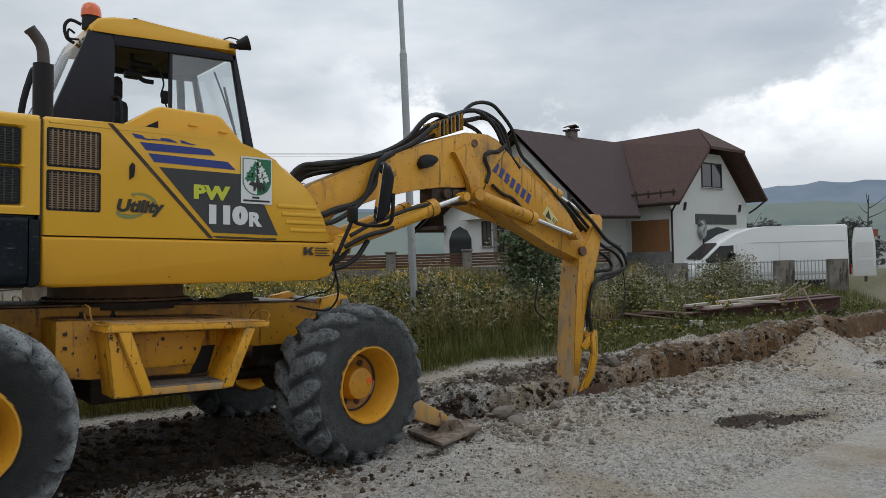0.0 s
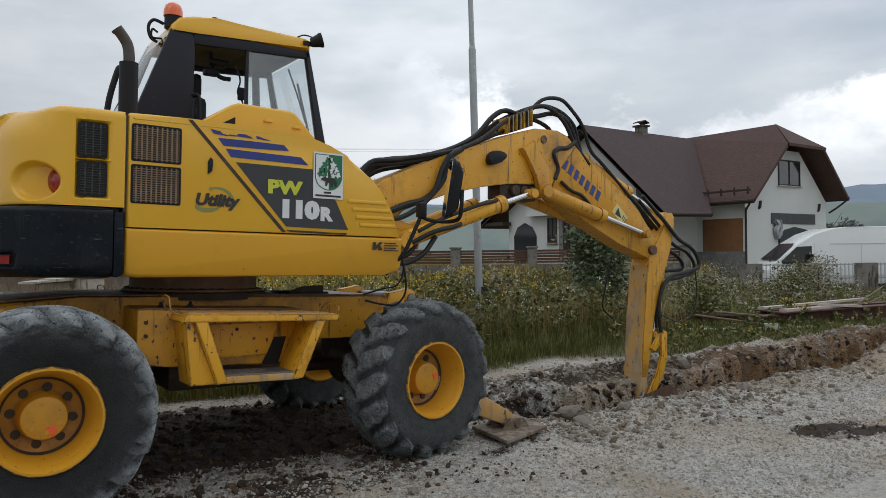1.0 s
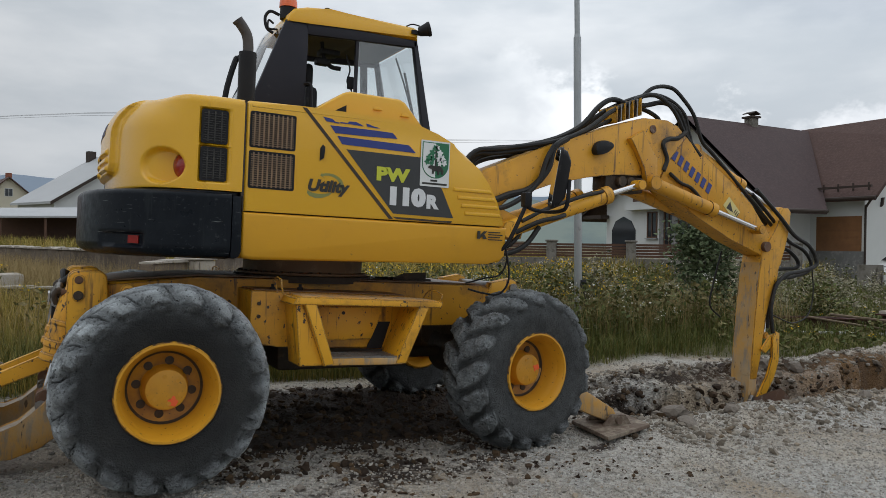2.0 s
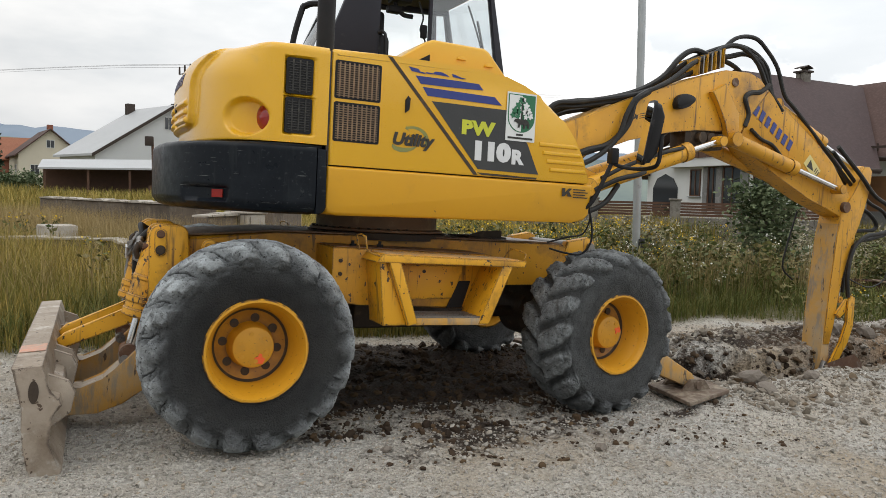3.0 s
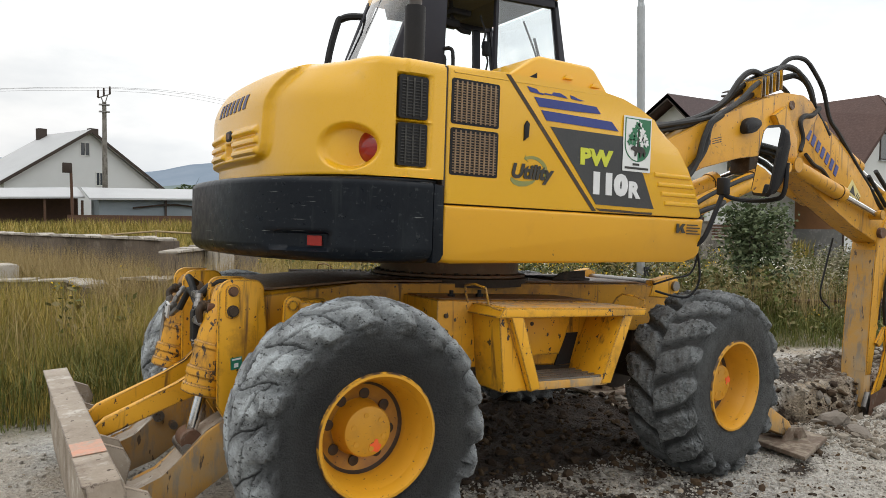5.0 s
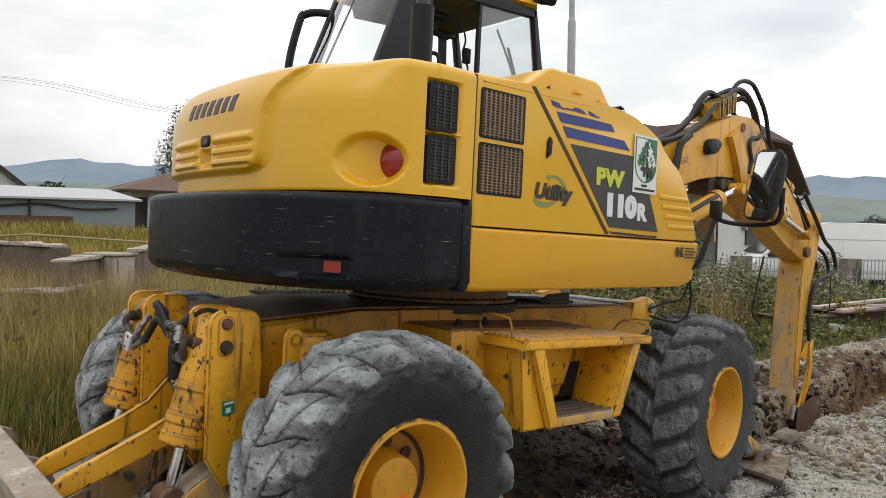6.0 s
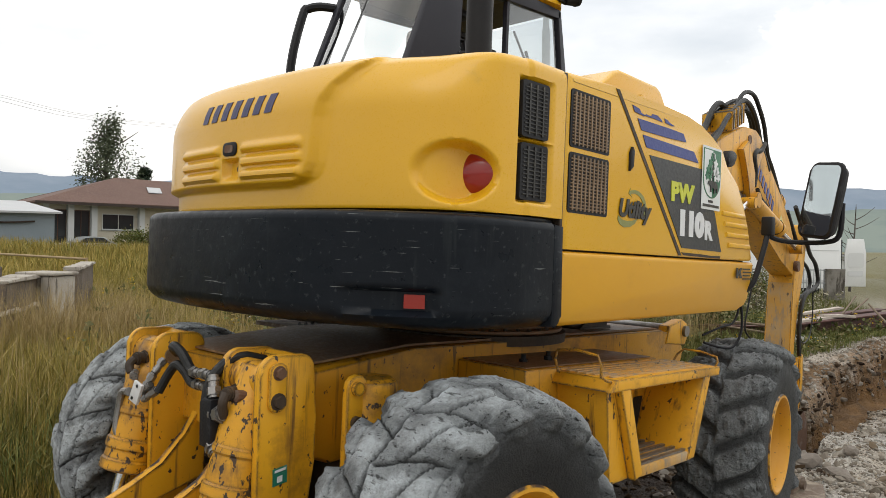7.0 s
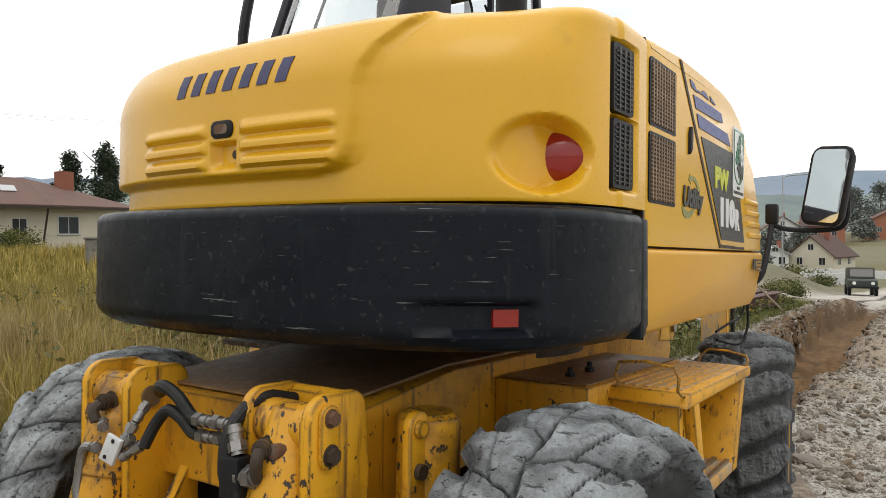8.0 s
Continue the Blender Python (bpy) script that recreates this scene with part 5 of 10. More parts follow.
def weight_detail(x, y, z):
    d = 0.0
    if y < -0.6 and x < 0.15:
        # reflector recess
        u = (y + 0.80) / 0.135
        v = (z - 1.412) / 0.045
        if abs(u) < 1.2 and abs(v) < 1.3:
            d -= 0.035 * (1 - smooth_py(0.85, 1.05, abs(u))) * (1 - smooth_py(0.75, 1.0, abs(v))) * smooth_py(-1.1, 0.4, -u + 0.3)
    return d


rows = [(0.20, 1.318), (0.13, 1.319), (0.08, 1.323), (0.045, 1.332), (0.022, 1.347), (0.007, 1.366)] + [(0.0, 1.385 + 0.0097 * k) for k in range(31)] + [(0.006, 1.688), (0.018, 1.697), (0.04, 1.700)]
tail_shell("counterweight", -0.50, 0.74, 1.04, 2.6, rows, 0.262, weight_detail, BLACK_CAST, exc, "black cast counterweight with scratches", 220)
bm = B()
prism(bm, [(0.2655, 1.328), (0.28, 1.325)] + arc(0.2835, 1.365, 0.04, -90, 0) + [(0.3235, 1.685), (0.2655, 1.69)], -1.04, -0.6, 0.012)
part("corner_block", bm, BLACK_CAST, exc)
bm = B()
prism(bm, [(0.2655, 1.328), (0.28, 1.325)] + arc(0.2835, 1.365, 0.04, -90, 0) + [(0.3235, 1.685), (0.2655, 1.69)], 0.6, 1.04, 0.012)
part("corner_block", bm, BLACK_CAST, exc)
bm = B()
prism(bm, [(-0.262, -0.842), (-0.212, -0.886), (-0.198, -0.868), (-0.248, -0.824)], 1.392, 1.436, axis="z")
part("reflector", bm, RED_LENS, exc, "rectangular red reflector")
# seam between cover and weight, and the seam before the side panel
bm = B()
pts = [(x + 0.012, y * 0.992) for x, y in plan_curve(-0.345, 0.545, 1.03, 2.6, 80)] + [(0.30, 1.0), (0.30, -1.0)]
prism(bm, pts, 1.690, 1.705, axis="z")
part("seam_strip", bm, BLACK, exc)
# round rear lamp in its recess
bm = B()
bmesh.ops.create_uvsphere(bm, u_segments=28, v_segments=16, radius=0.068, matrix=pose(0.010, -0.889, 1.846, 0, 0, 22) @ Matrix.Diagonal((0.66, 1.28, 1.14, 1)))
part("rear_lamp", bm, RED_LENS, exc, "round red rear lamp", angle=60)
bm = B()
bmesh.ops.create_uvsphere(bm, u_segments=28, v_segments=16, radius=0.068, matrix=pose(0.010, 0.889, 1.846, 0, 0, -22) @ Matrix.Diagonal((0.66, 1.28, 1.14, 1)))
part("rear_lamp", bm, RED_LENS, exc, "round red rear lamp", angle=60)
# key plate
bm = B()
prism(bm, [(y, z) for y, z in rounded(0.005, 0.105, 1.918, 1.972, 0.022, 4)], -0.378, -0.36, 0.004, axis="x")
kp = part("latch_plate", bm, BLACK, exc, "black oval latch plate")
bm = B()
prism(bm, [(y, z) for y, z in rounded(0.025, 0.085, 1.93, 1.96, 0.012, 4)], -0.380, -0.376, axis="x")
part("latch_slot", bm, RUST, kp)
bm = B()
rod(bm, (-0.352, 0.018, 1.868), (-0.32, 0.018, 1.868), 0.014, seg=10)
part("key_hole", bm, DARK_STEEL, exc)


def maker_bars(name, origin, ex, ez, height, count, width, gap, mat, parent, lean=0.25, label="blue maker's mark as plain bars"):
    """Seven slanted plain bars in place of the maker's mark."""
    o, ex, ez = Vector(origin), Vector(ex).normalized(), Vector(ez).normalized()
    n = ex.cross(ez)
    for k in range(count):
        a = k * (width + gap)
        q = [(a, 0), (a + width, 0), (a + width + lean * height * 0.6, height), (a + lean * height * 0.6, height)]
        bm = B()
        lo = [bm.verts.new(o + ex * u + ez * v) for u, v in q]
        hi = [bm.verts.new(o + ex * u + ez * v + n * 0.004) for u, v in q]
        bm.faces.new(lo)
        bm.faces.new(hi[::-1])
        for i in range(4):
            bm.faces.new((lo[i], hi[i], hi[(i + 1) % 4], lo[(i + 1) % 4]))
        part(name, bm, mat, parent, label)


LETTER_BLUE = worn("dark_blue_lettering", (0.035, 0.035, 0.10), (0.05, 0.05, 0.13), (0.2, 0.15, 0.08), 0.45, scale=15.0, wear_at=(0.68, 0.76))
for k in range(7):
    y0 = 0.290 - 0.0765 * k
    bm = B()
    rows_ = []
    for v in (0.0, 0.5, 1.0):
        z = 2.062 + 0.072 * v
        inset = roll_off(z)
        rows_.append([(-0.345 + 0.545 * (1 - (1 - (abs(y0 - d - 0.02 * v) / 1.03) ** 2.6) ** (1 / 2.6)) - 0.026 + inset, y0 - d - 0.02 * v, z) for d in (0.0, 0.043)])
    a, b, c = rows_
    ring = [a[0], a[1], b[1], c[1], c[0], b[0]]
    f = [bm.verts.new((x - 0.0035, y, z)) for x, y, z in ring]
    g = [bm.verts.new((x + 0.02, y, z)) for x, y, z in ring]
    bm.faces.new((f[0], f[1], f[2], f[5])), bm.faces.new((f[5], f[2], f[3], f[4]))
    for q in range(6):
        bm.faces.new((f[q], g[q], g[(q + 1) % 6], f[(q + 1) % 6]))
    part("maker_mark_bar", bm, LETTER_BLUE, tail, "dark blue plain bar in place of the maker's mark")

# right hood: side panel, nose, lower panel
HOOD = [(0.325, 1.605), (0.325, 2.235), (0.35, 2.25), (0.66, 2.252), (1.05, 2.252), (1.30, 2.245), (1.45, 2.225), (1.58, 2.187), (1.70, 2.135), (1.80, 2.076), (1.90, 1.99), (1.99, 1.886), (2.06, 1.77), (2.118, 1.646), (2.13, 1.605)]
bm = B()
prism(bm, HOOD, -1.03, -0.28, 0.04, seg=4)
for v in bm.verts:
    # the lower rim stays square
    if v.co.z < 1.65 and v.co.y < -0.9:
        v.co.z = max(1.605, v.co.z - 0.03 * (1 if v.co.y > -1.0299 else 1))
hood = part("hood", bm, YELLOW, exc, "yellow side hood sloping down to the nose", angle=50)
bm = B()
prism(bm, [(0.325, 1.598), (0.325, 1.37), (0.34, 1.335), (0.40, 1.322), (2.02, 1.342), (2.12, 1.36), (2.152, 1.40), (2.148, 1.598)], -1.035, -0.28, 0.022, seg=4)
for v in bm.verts:
    # the panel draws in towards its lower edge
    if v.co.y < -0.9:
        v.co.y += 0.16 * max(0.0, 1.56 - v.co.z)
part("lower_panel", bm, YELLOW_LOW, exc, "yellow lower side panel", angle=50)
bm = B()
prism(bm, [(0.33, 1.58), (2.12, 1.58), (2.10, 1.615), (0.33, 1.615)], -0.99, -0.3)
part("panel_gap", bm, DARK_STEEL, exc)
# ribs on the nose
for k in range(4):
    z = 1.665 + 0.052 * k
    x1 = np.interp(z, [1.605, 1.646, 1.77, 1.886], [2.13, 2.118, 2.06, 1.99])
    bm = B()
    prism(bm, [(1.80 - 0.03 * k, z), (x1 - 0.020, z), (x1 - 0.032, z + 0.026), (1.80 - 0.03 * k, z + 0.026)], -1.040, -0.9, 0.009, seg=3)
    part("nose_rib", bm, YELLOW, hood)
# deck, left platform and floor
bm = B()
box(bm, 0.12, 2.10, -0.94, 0.94, 1.338, 1.42, 0.01)
part("slewing_deck", bm, DARK_STEEL, exc)
bm = B()
box(bm, 0.33, 0.62, 0.0, 1.03, 1.42, 2.24, 0.03)
box(bm, 0.62, 2.08, 0.98, 1.03, 1.35, 1.62, 0.01)
part("left_panels", bm, YELLOW, exc)
bm = B()
box(bm, 0.33, 0.64, -0.3, 0.02, 1.42, 2.235, 0.02)
part("engine_bay_cover", bm, YELLOW, exc)
# step-like box on the hood
bm = B()
prism(bm, [(0.73, 2.24), (0.985, 2.415), (1.03, 2.432), (1.385, 2.428), (1.425, 2.41), (1.585, 2.24)], -0.83, -0.44, 0.02, seg=3)
hb = part("hood_box", bm, YELLOW, exc, "yellow tapered box on the hood")
bm = B()
prism(bm, [(0.915, 2.283), (1.005, 2.336), (1.005, 2.283)], -0.834, -0.828)
part("notch", bm, BLACK, hb)
for x, z in ((1.22, 2.33), (1.42, 2.31)):
    bm = B()
    prism(bm, [(x + 0.03 * math.cos(a * math.pi / 6), z + 0.025 * math.sin(a * math.pi / 6)) for a in range(7)], -0.845, -0.828, 0.002)
    part("lifting_tab", bm, YELLOW, hb)


def louvre(name, x0, x1, z0, z1, y, slats, mat_frame, mat_slat, parent, label, bars=0):
    bm = B()
    prism(bm, rounded(x0, x1, z0, z1, 0.012, 3), y - 0.003, y + 0.02)
    p = part(name, bm, mat_frame, parent, label)
    dz = (z1 - z0 - 0.03) / slats
    bm = B()
    prism(bm, [(x0 + 0.012, 0.0), (x1 - 0.012, 0.0), (x1 - 0.012, dz * 0.42), (x0 + 0.012, dz * 0.42)], y - 0.0065, y + 0.002, 0.0015, seg=1)
    s = part("slat", bm, mat_slat, p)
    s.matrix_local = pose(0, 0, z0 + 0.016)
    for k in range(1, slats):
        again(s, pose(0, 0, z0 + 0.016 + dz * k))
    if bars:
        bm = B()
        prism(bm, [(-0.004, z0 + 0.01), (0.004, z0 + 0.01), (0.004, z1 - 0.01), (-0.004, z1 - 0.01)], y - 0.0075, y - 0.002)
        v = part("mullion", bm, mat_slat, p)
        v.matrix_local = pose(x0 + (x1 - x0) / (bars + 1), 0, 0)
        for k in range(2, bars + 1):
            again(v, pose(x0 + (x1 - x0) * k / (bars + 1), 0, 0))
    return p


VENT = worn("dusty_black_grille", (0.024, 0.022, 0.019), (0.017, 0.016, 0.014), (0.09, 0.08, 0.06), 0.5, scale=8.0, wear_at=(0.56, 0.7))
GRILLE = worn("brown_black_grille", (0.24, 0.155, 0.085), (0.16, 0.105, 0.062), (0.36, 0.26, 0.14), 0.5, scale=8.0, wear_at=(0.62, 0.7))
louvre("radiator_grille", 0.349, 0.622, 1.975, 2.187, -1.0285, 15, BLACK, GRILLE, hood, "brown-black radiator grille", 9)
louvre("radiator_grille", 0.349, 0.622, 1.738, 1.958, -1.0285, 15, BLACK, GRILLE, hood, "brown-black radiator grille", 9)
louvre("side_vent", 0.082, 0.228, 1.975, 2.167, -1.0285, 12, BLACK, VENT, tail, "black air vent in the engine cover", 3)
louvre("side_vent", 0.082, 0.228, 1.763, 1.955, -1.0285, 12, BLACK, VENT, tail, "black air vent in the engine cover", 3)
for c in tail.children:
    if c.name.startswith("side_vent"):
        c.matrix_local = pose(0.228, -1.0195, 0, 0, 0, -2.0) @ pose(-0.228, 1.0285, 0)
# vertical seam and latch
bm = B()
box(bm, 0.314, 0.330, -1.024, -0.9, 1.60, 2.235)
part("cover_seam", bm, DARK_STEEL, hood)
bm = B()
prism(bm, [(0.775, 1.935), (0.80, 1.955), (0.805, 2.02), (0.79, 2.035), (0.775, 2.01)], -1.042, -1.025, 0.003)
part("latch", bm, BLACK, hood)
# decals on the side
SIDE = -1.031


def decal(name, pts, mat, parent, y=SIDE, t=0.002, label=""):
    bm = B()
    prism(bm, pts, y - t, y)
    return part(name, bm, mat, parent, label)


decal("slanted_strip", [(0.655, 2.245), (0.682, 2.245), (1.276, 1.610), (1.246, 1.610)], DARK_STEEL, hood, label="dark worn slanted strip")
decal("lower_strip", [(1.27, 1.625), (1.30, 1.612), (1.55, 1.608), (1.70, 1.607), (1.705, 1.620), (1.60, 1.618), (1.48, 1.622), (1.33, 1.624)], DARK_STEEL, hood, SIDE - 0.001, label="chipped dark edge under the type number")
decal("charcoal_field", [(0.943, 2.022), (1.462, 2.022), (1.623, 1.824), (1.700, 1.668), (1.716, 1.640), (1.275, 1.645)], DARK_DECAL, hood, label="charcoal field behind the type number")
decal("blue_stripe", [(0.832, 2.158), (1.10, 2.160), (1.251, 2.158), (1.285, 2.124), (1.10, 2.117), (0.867, 2.114)], BLUE_DECAL, hood)
decal("blue_stripe", [(0.880, 2.098), (1.366, 2.092), (1.420, 2.046), (0.914, 2.050)], BLUE_DECAL, hood)
for pts in ([(0.786, 2.205), (0.845, 2.198), (0.862, 2.184), (0.90, 2.180), (0.885, 2.174), (0.806, 2.180)], [(0.955, 2.196), (1.0, 2.197), (1.035, 2.186), (1.05, 2.176), (0.94, 2.180)], [(1.066, 2.196), (1.09, 2.193), (1.12, 2.184), (1.165, 2.178), (1.14, 2.174), (1.075, 2.178)], [(0.90, 2.186), (0.94, 2.184), (0.945, 2.178), (0.89, 2.178)]):
    decal("torn_stripe", pts, BLUE_DECAL, hood)
def fit_text(body, x0, x1, z0, z1, mat, offset, shear=0.0, spacing=1.0):
    """Letters that fill the box x0..x1, z0..z1 on the hood's side."""
    me = text_mesh(body, 0.2, 0.0015, Matrix.Identity(4), shear, offset, spacing)
    co = np.empty(len(me.vertices) * 3)
    me.vertices.foreach_get("co", co)
    co = co.reshape(-1, 3)
    lo, hi = co.min(0), co.max(0)
    out = np.stack([x0 + (co[:, 0] - lo[0]) / (hi[0] - lo[0]) * (x1 - x0), SIDE - 0.0035 - co[:, 2], z0 + (co[:, 1] - lo[1]) / (hi[1] - lo[1]) * (z1 - z0)], -1)
    me.vertices.foreach_set("co", out.ravel())
    return placed("lettering", me, mat, hood, smooth=False)


fit_text("PW", 1.150, 1.384, 1.847, 1.936, LIME_DECAL, 0.012, spacing=1.0)
fit_text("110", 1.247, 1.503, 1.696, 1.820, WHITE_DECAL, 0.016, spacing=1.02)
fit_text("R", 1.510, 1.602, 1.691, 1.784, WHITE_DECAL, 0.012)
fit_text("Utility", 0.708, 0.976, 1.726, 1.822, BLACK_DECAL, 0.009, shear=0.22)
# the swirl: a tapering arc over the word with an arrow's tip, a crescent below it
arc_o = [(0.835 + 0.100 * math.cos(a), 1.790 + 0.074 * math.sin(a)) for a in [radians(-25 + 14.0 * k) for k in range(11)]]
arc_i = [(0.832 + 0.082 * math.cos(a), 1.783 + 0.066 * math.sin(a)) for a in [radians(-25 + 14.0 * k) for k in range(11)]]
decal("swirl", arc_o + [(0.795, 1.868), (0.782, 1.846), (0.812, 1.832)] + arc_i[::-1], OLIVE_DECAL, hood, SIDE + 0.0005)
decal("swirl", [(0.706, 1.752), (0.703, 1.735), (0.72, 1.718), (0.755, 1.708), (0.80, 1.711), (0.84, 1.727), (0.862, 1.748), (0.82, 1.738), (0.775, 1.734), (0.735, 1.738)], OLIVE_DECAL, hood, SIDE + 0.0005)
# emblem sticker: white plate, a shield parted in white and green, a tree and a dark beast as plain shapes
decal("emblem_plate", rounded(1.454, 1.668, 1.838, 2.139, 0.004, 2), WHITE_STICK, hood, SIDE - 0.004, label="white municipal emblem sticker")


def shield(w, top, cx=1.562, cz=1.985, low=0.092):
    return [(cx + w * math.cos(math.pi + math.pi * k / 20), cz + low * w / 0.098 * math.sin(math.pi + math.pi * k / 20)) for k in range(21)] + [(cx + w, top), (cx - w, top)]


decal("shield", shield(0.098, 2.128), GREEN_STICK, hood, SIDE - 0.0055)
sh = shield(0.092, 2.122)
decal("shield_half", sh[:11] + [(1.562, 2.122), (1.470, 2.122)], WHITE_STICK, hood, SIDE - 0.007)
decal("tree_trunk", [(1.556, 1.975), (1.569, 1.975), (1.565, 2.105), (1.560, 2.105)], BLACK_DECAL, hood, SIDE - 0.0085)
for cx, cz, r in ((1.557, 2.092, 0.018), (1.535, 2.060, 0.020), (1.514, 2.026, 0.021), (1.500, 1.998, 0.018), (1.540, 2.020, 0.018), (1.533, 1.992, 0.014),
                  (1.572, 2.096, 0.015), (1.592, 2.060, 0.020), (1.610, 2.026, 0.021), (1.626, 1.998, 0.018), (1.586, 2.022, 0.018), (1.592, 1.990, 0.014)):
    decal("emblem_leaf", [(cx + r * (1 + 0.28 * math.cos(5 * a + cx * 90)) * math.cos(a), cz + r * (1 + 0.28 * math.cos(5 * a + cx * 90)) * math.sin(a)) for a in [2 * math.pi * k / 20 for k in range(20)]], GREEN_STICK if cx < 1.562 else WHITE_STICK, hood, SIDE - 0.010)
decal("emblem_shape", [(1.506, 1.958), (1.512, 1.972), (1.53, 1.978), (1.552, 1.974), (1.59, 1.976), (1.612, 1.966), (1.622, 1.945), (1.618, 1.922), (1.608, 1.922), (1.606, 1.944), (1.592, 1.936), (1.588, 1.918), (1.576, 1.918), (1.578, 1.942), (1.556, 1.944), (1.548, 1.922), (1.536, 1.922), (1.538, 1.950), (1.52, 1.956)], BLACK_DECAL, hood, SIDE - 0.011)
for x0, x1, z in ((1.530, 1.580, 1.878), (1.470, 1.652, 1.857)):
    decal("writing_bar", [(x0, z - 0.006), (x1, z - 0.006), (x1, z + 0.006), (x0, z + 0.006)], BLACK_DECAL, hood, SIDE - 0.006)
# dealer's mark as plain bars
decal("dealer_mark", [(1.905, 1.512), (1.905, 1.566), (1.928, 1.566), (1.928, 1.540), (1.955, 1.566), (1.982, 1.566), (1.960, 1.545), (1.982, 1.512), (1.950, 1.512), (1.945, 1.535), (1.922, 1.512)], BLACK_DECAL, exc, -1.0365)
for k in range(4):
    decal("dealer_bar", [(1.992, 1.506 + 0.017 * k), (2.108 - 0.02 * (k % 2), 1.506 + 0.017 * k), (2.108 - 0.02 * (k % 2), 1.513 + 0.017 * k), (1.992, 1.513 + 0.017 * k)], BLACK_DECAL, exc, -1.0365)

# exhaust
bm = B()
rod(bm, (0.437, -0.5, 2.2), (0.437, -0.5, 2.655), 0.056, seg=24)
ex = part("muffler", bm, BLACK, exc, "black muffler with a bent steel pipe")
bm = B()
tube(bm, [(0.437, -0.5, 2.60), (0.437, -0.5, 2.70), (0.425, -0.5, 2.77), (0.39, -0.5, 2.825), (0.362, -0.5, 2.855)], 0.034, 14)
lathe(bm, [(0.028, 0.0), (0.036, 0.0), (0.037, 0.018), (0.030, 0.018)], 18, Matrix.Translation((0.372, -0.5, 2.843)) @ Vector((-0.66, 0, 0.75)).to_track_quat("Y", "Z").to_matrix().to_4x4(), close=True)
part("exhaust_pipe", bm, worn("sooty_pipe_steel", (0.085, 0.075, 0.068), (0.06, 0.052, 0.048), (0.12, 0.08, 0.06), 0.5, 0.4, scale=8.0), ex)

# cab ----------------------------------------------------------------------
CY0, CY1 = 0.15, 1.0


def bar(bm, p, q, w, d):
    """A square bar from p to q, w wide along y and d along x."""
    p, q = Vector(p), Vector(q)
    v = []
    for c in (p, q):
        for sx_, sy_ in ((-1, -1), (1, -1), (1, 1), (-1, 1)):
            v.append(bm.verts.new(c + Vector((sx_ * d / 2, sy_ * w / 2, 0))))
    for f in ((0, 1, 2, 3), (7, 6, 5, 4), (0, 4, 5, 1), (1, 5, 6, 2), (2, 6, 7, 3), (3, 7, 4, 0)):
        bm.faces.new([v[i] for i in f])


bm = B()
prism(bm, [(0.855, 3.10), (0.87, 3.17), (0.92, 3.225), (1.02, 3.255), (1.20, 3.27), (1.93, 3.262), (1.968, 3.245), (1.968, 3.15), (1.03, 3.155), (0.90, 3.12)], CY0 - 0.01, CY1 + 0.01, 0.03, seg=3)
roof = part("cab_roof", bm, YELLOW, exc, "yellow cab roof")
for y, s in ((CY0, 1), (CY1 - 0.05, 1)):
    bm = B()
    if y < 0.5:
        prism(bm, [(0.52, 2.22), (0.86, 3.13), (1.03, 3.145), (1.035, 2.95), (1.02, 2.22)], y, y + 0.05, 0.008)
    else:
        prism(bm, [(0.52, 2.22), (0.86, 3.13), (0.93, 3.14), (0.60, 2.22)], y, y + 0.05, 0.008)
    part("rear_pillar", bm, CAB_BLACK, exc, "wide black rear pillar of the cab")
    bm = B()
    prism(bm, [(1.925, 3.15), (1.965, 3.15), (2.135, 2.35), (2.14, 1.9), (2.06, 1.9), (2.06, 2.35)], y, y + 0.05, 0.008)
    part("front_pillar", bm, CAB_BLACK, exc)
    bm = B()
    prism(bm, [(1.0, 3.145), (1.96, 3.155), (1.96, 3.10), (1.03, 3.045)], y, y + 0.05, 0.006)
    part("upper_rail", bm, CAB_BLACK, exc)
    bm = B()
    dx = 1.443 if y < 0.5 else 1.86
    bar(bm, (dx, y + 0.025, 2.2), (dx - 0.04 * (y > 0.5), y + 0.025, 3.10), 0.03, 0.022 if y < 0.5 else 0.06)
    part("window_divider", bm, CAB_BLACK, exc)
    bm = B()
    prism(bm, [(1.0, 2.25), (2.10, 2.25), (2.12, 1.42), (0.95, 1.42)], y, y + 0.05, 0.006)
    part("door_panel", bm, CAB_BLACK, exc)
    bm = B()
    if y > 0.5:
        prism(bm, [(1.03, 2.24), (2.085, 2.24), (2.05, 2.45), (1.935, 3.09), (1.045, 3.05)], y + 0.02, y + 0.026)
    else:
        # the rear half is slid open: both panes stand behind one another in front
        prism(bm, [(1.45, 2.24), (2.085, 2.24), (2.05, 2.45), (1.935, 3.09), (1.45, 3.07)], y + 0.02, y + 0.026)
    g = part("side_window", bm, CLEAR if y > 0.5 else SMOKE, exc, "clear cab window")
    g.visible_shadow = False
bm = B()
ny, nz = 14, 10
sheet = []
for k in range(nz + 1):
    t = k / nz
    row = []
    for q in range(ny + 1):
        v = 2 * q / ny - 1
        yy = (CY0 + CY1) / 2 + v * (CY1 - CY0 - 0.06) / 2
        row.append(bm.verts.new((0.555 + 0.325 * t - (0.115 - 0.055 * t) * (1 - abs(v) ** 3.2), yy, 2.24 + 0.88 * t)))
    sheet.append(row)
for a, b in zip(sheet, sheet[1:]):
    for q in range(ny):
        bm.faces.new((a[q], a[q + 1], b[q + 1], b[q]))
g = part("rear_window", bm, SMOKE, exc, "sloping bowed rear window of the cab", angle=180)
g.visible_shadow = False
bm = B()
bar(bm, (0.445, 0.62, 2.24), (0.815, 0.62, 3.10), 0.014, 0.008)
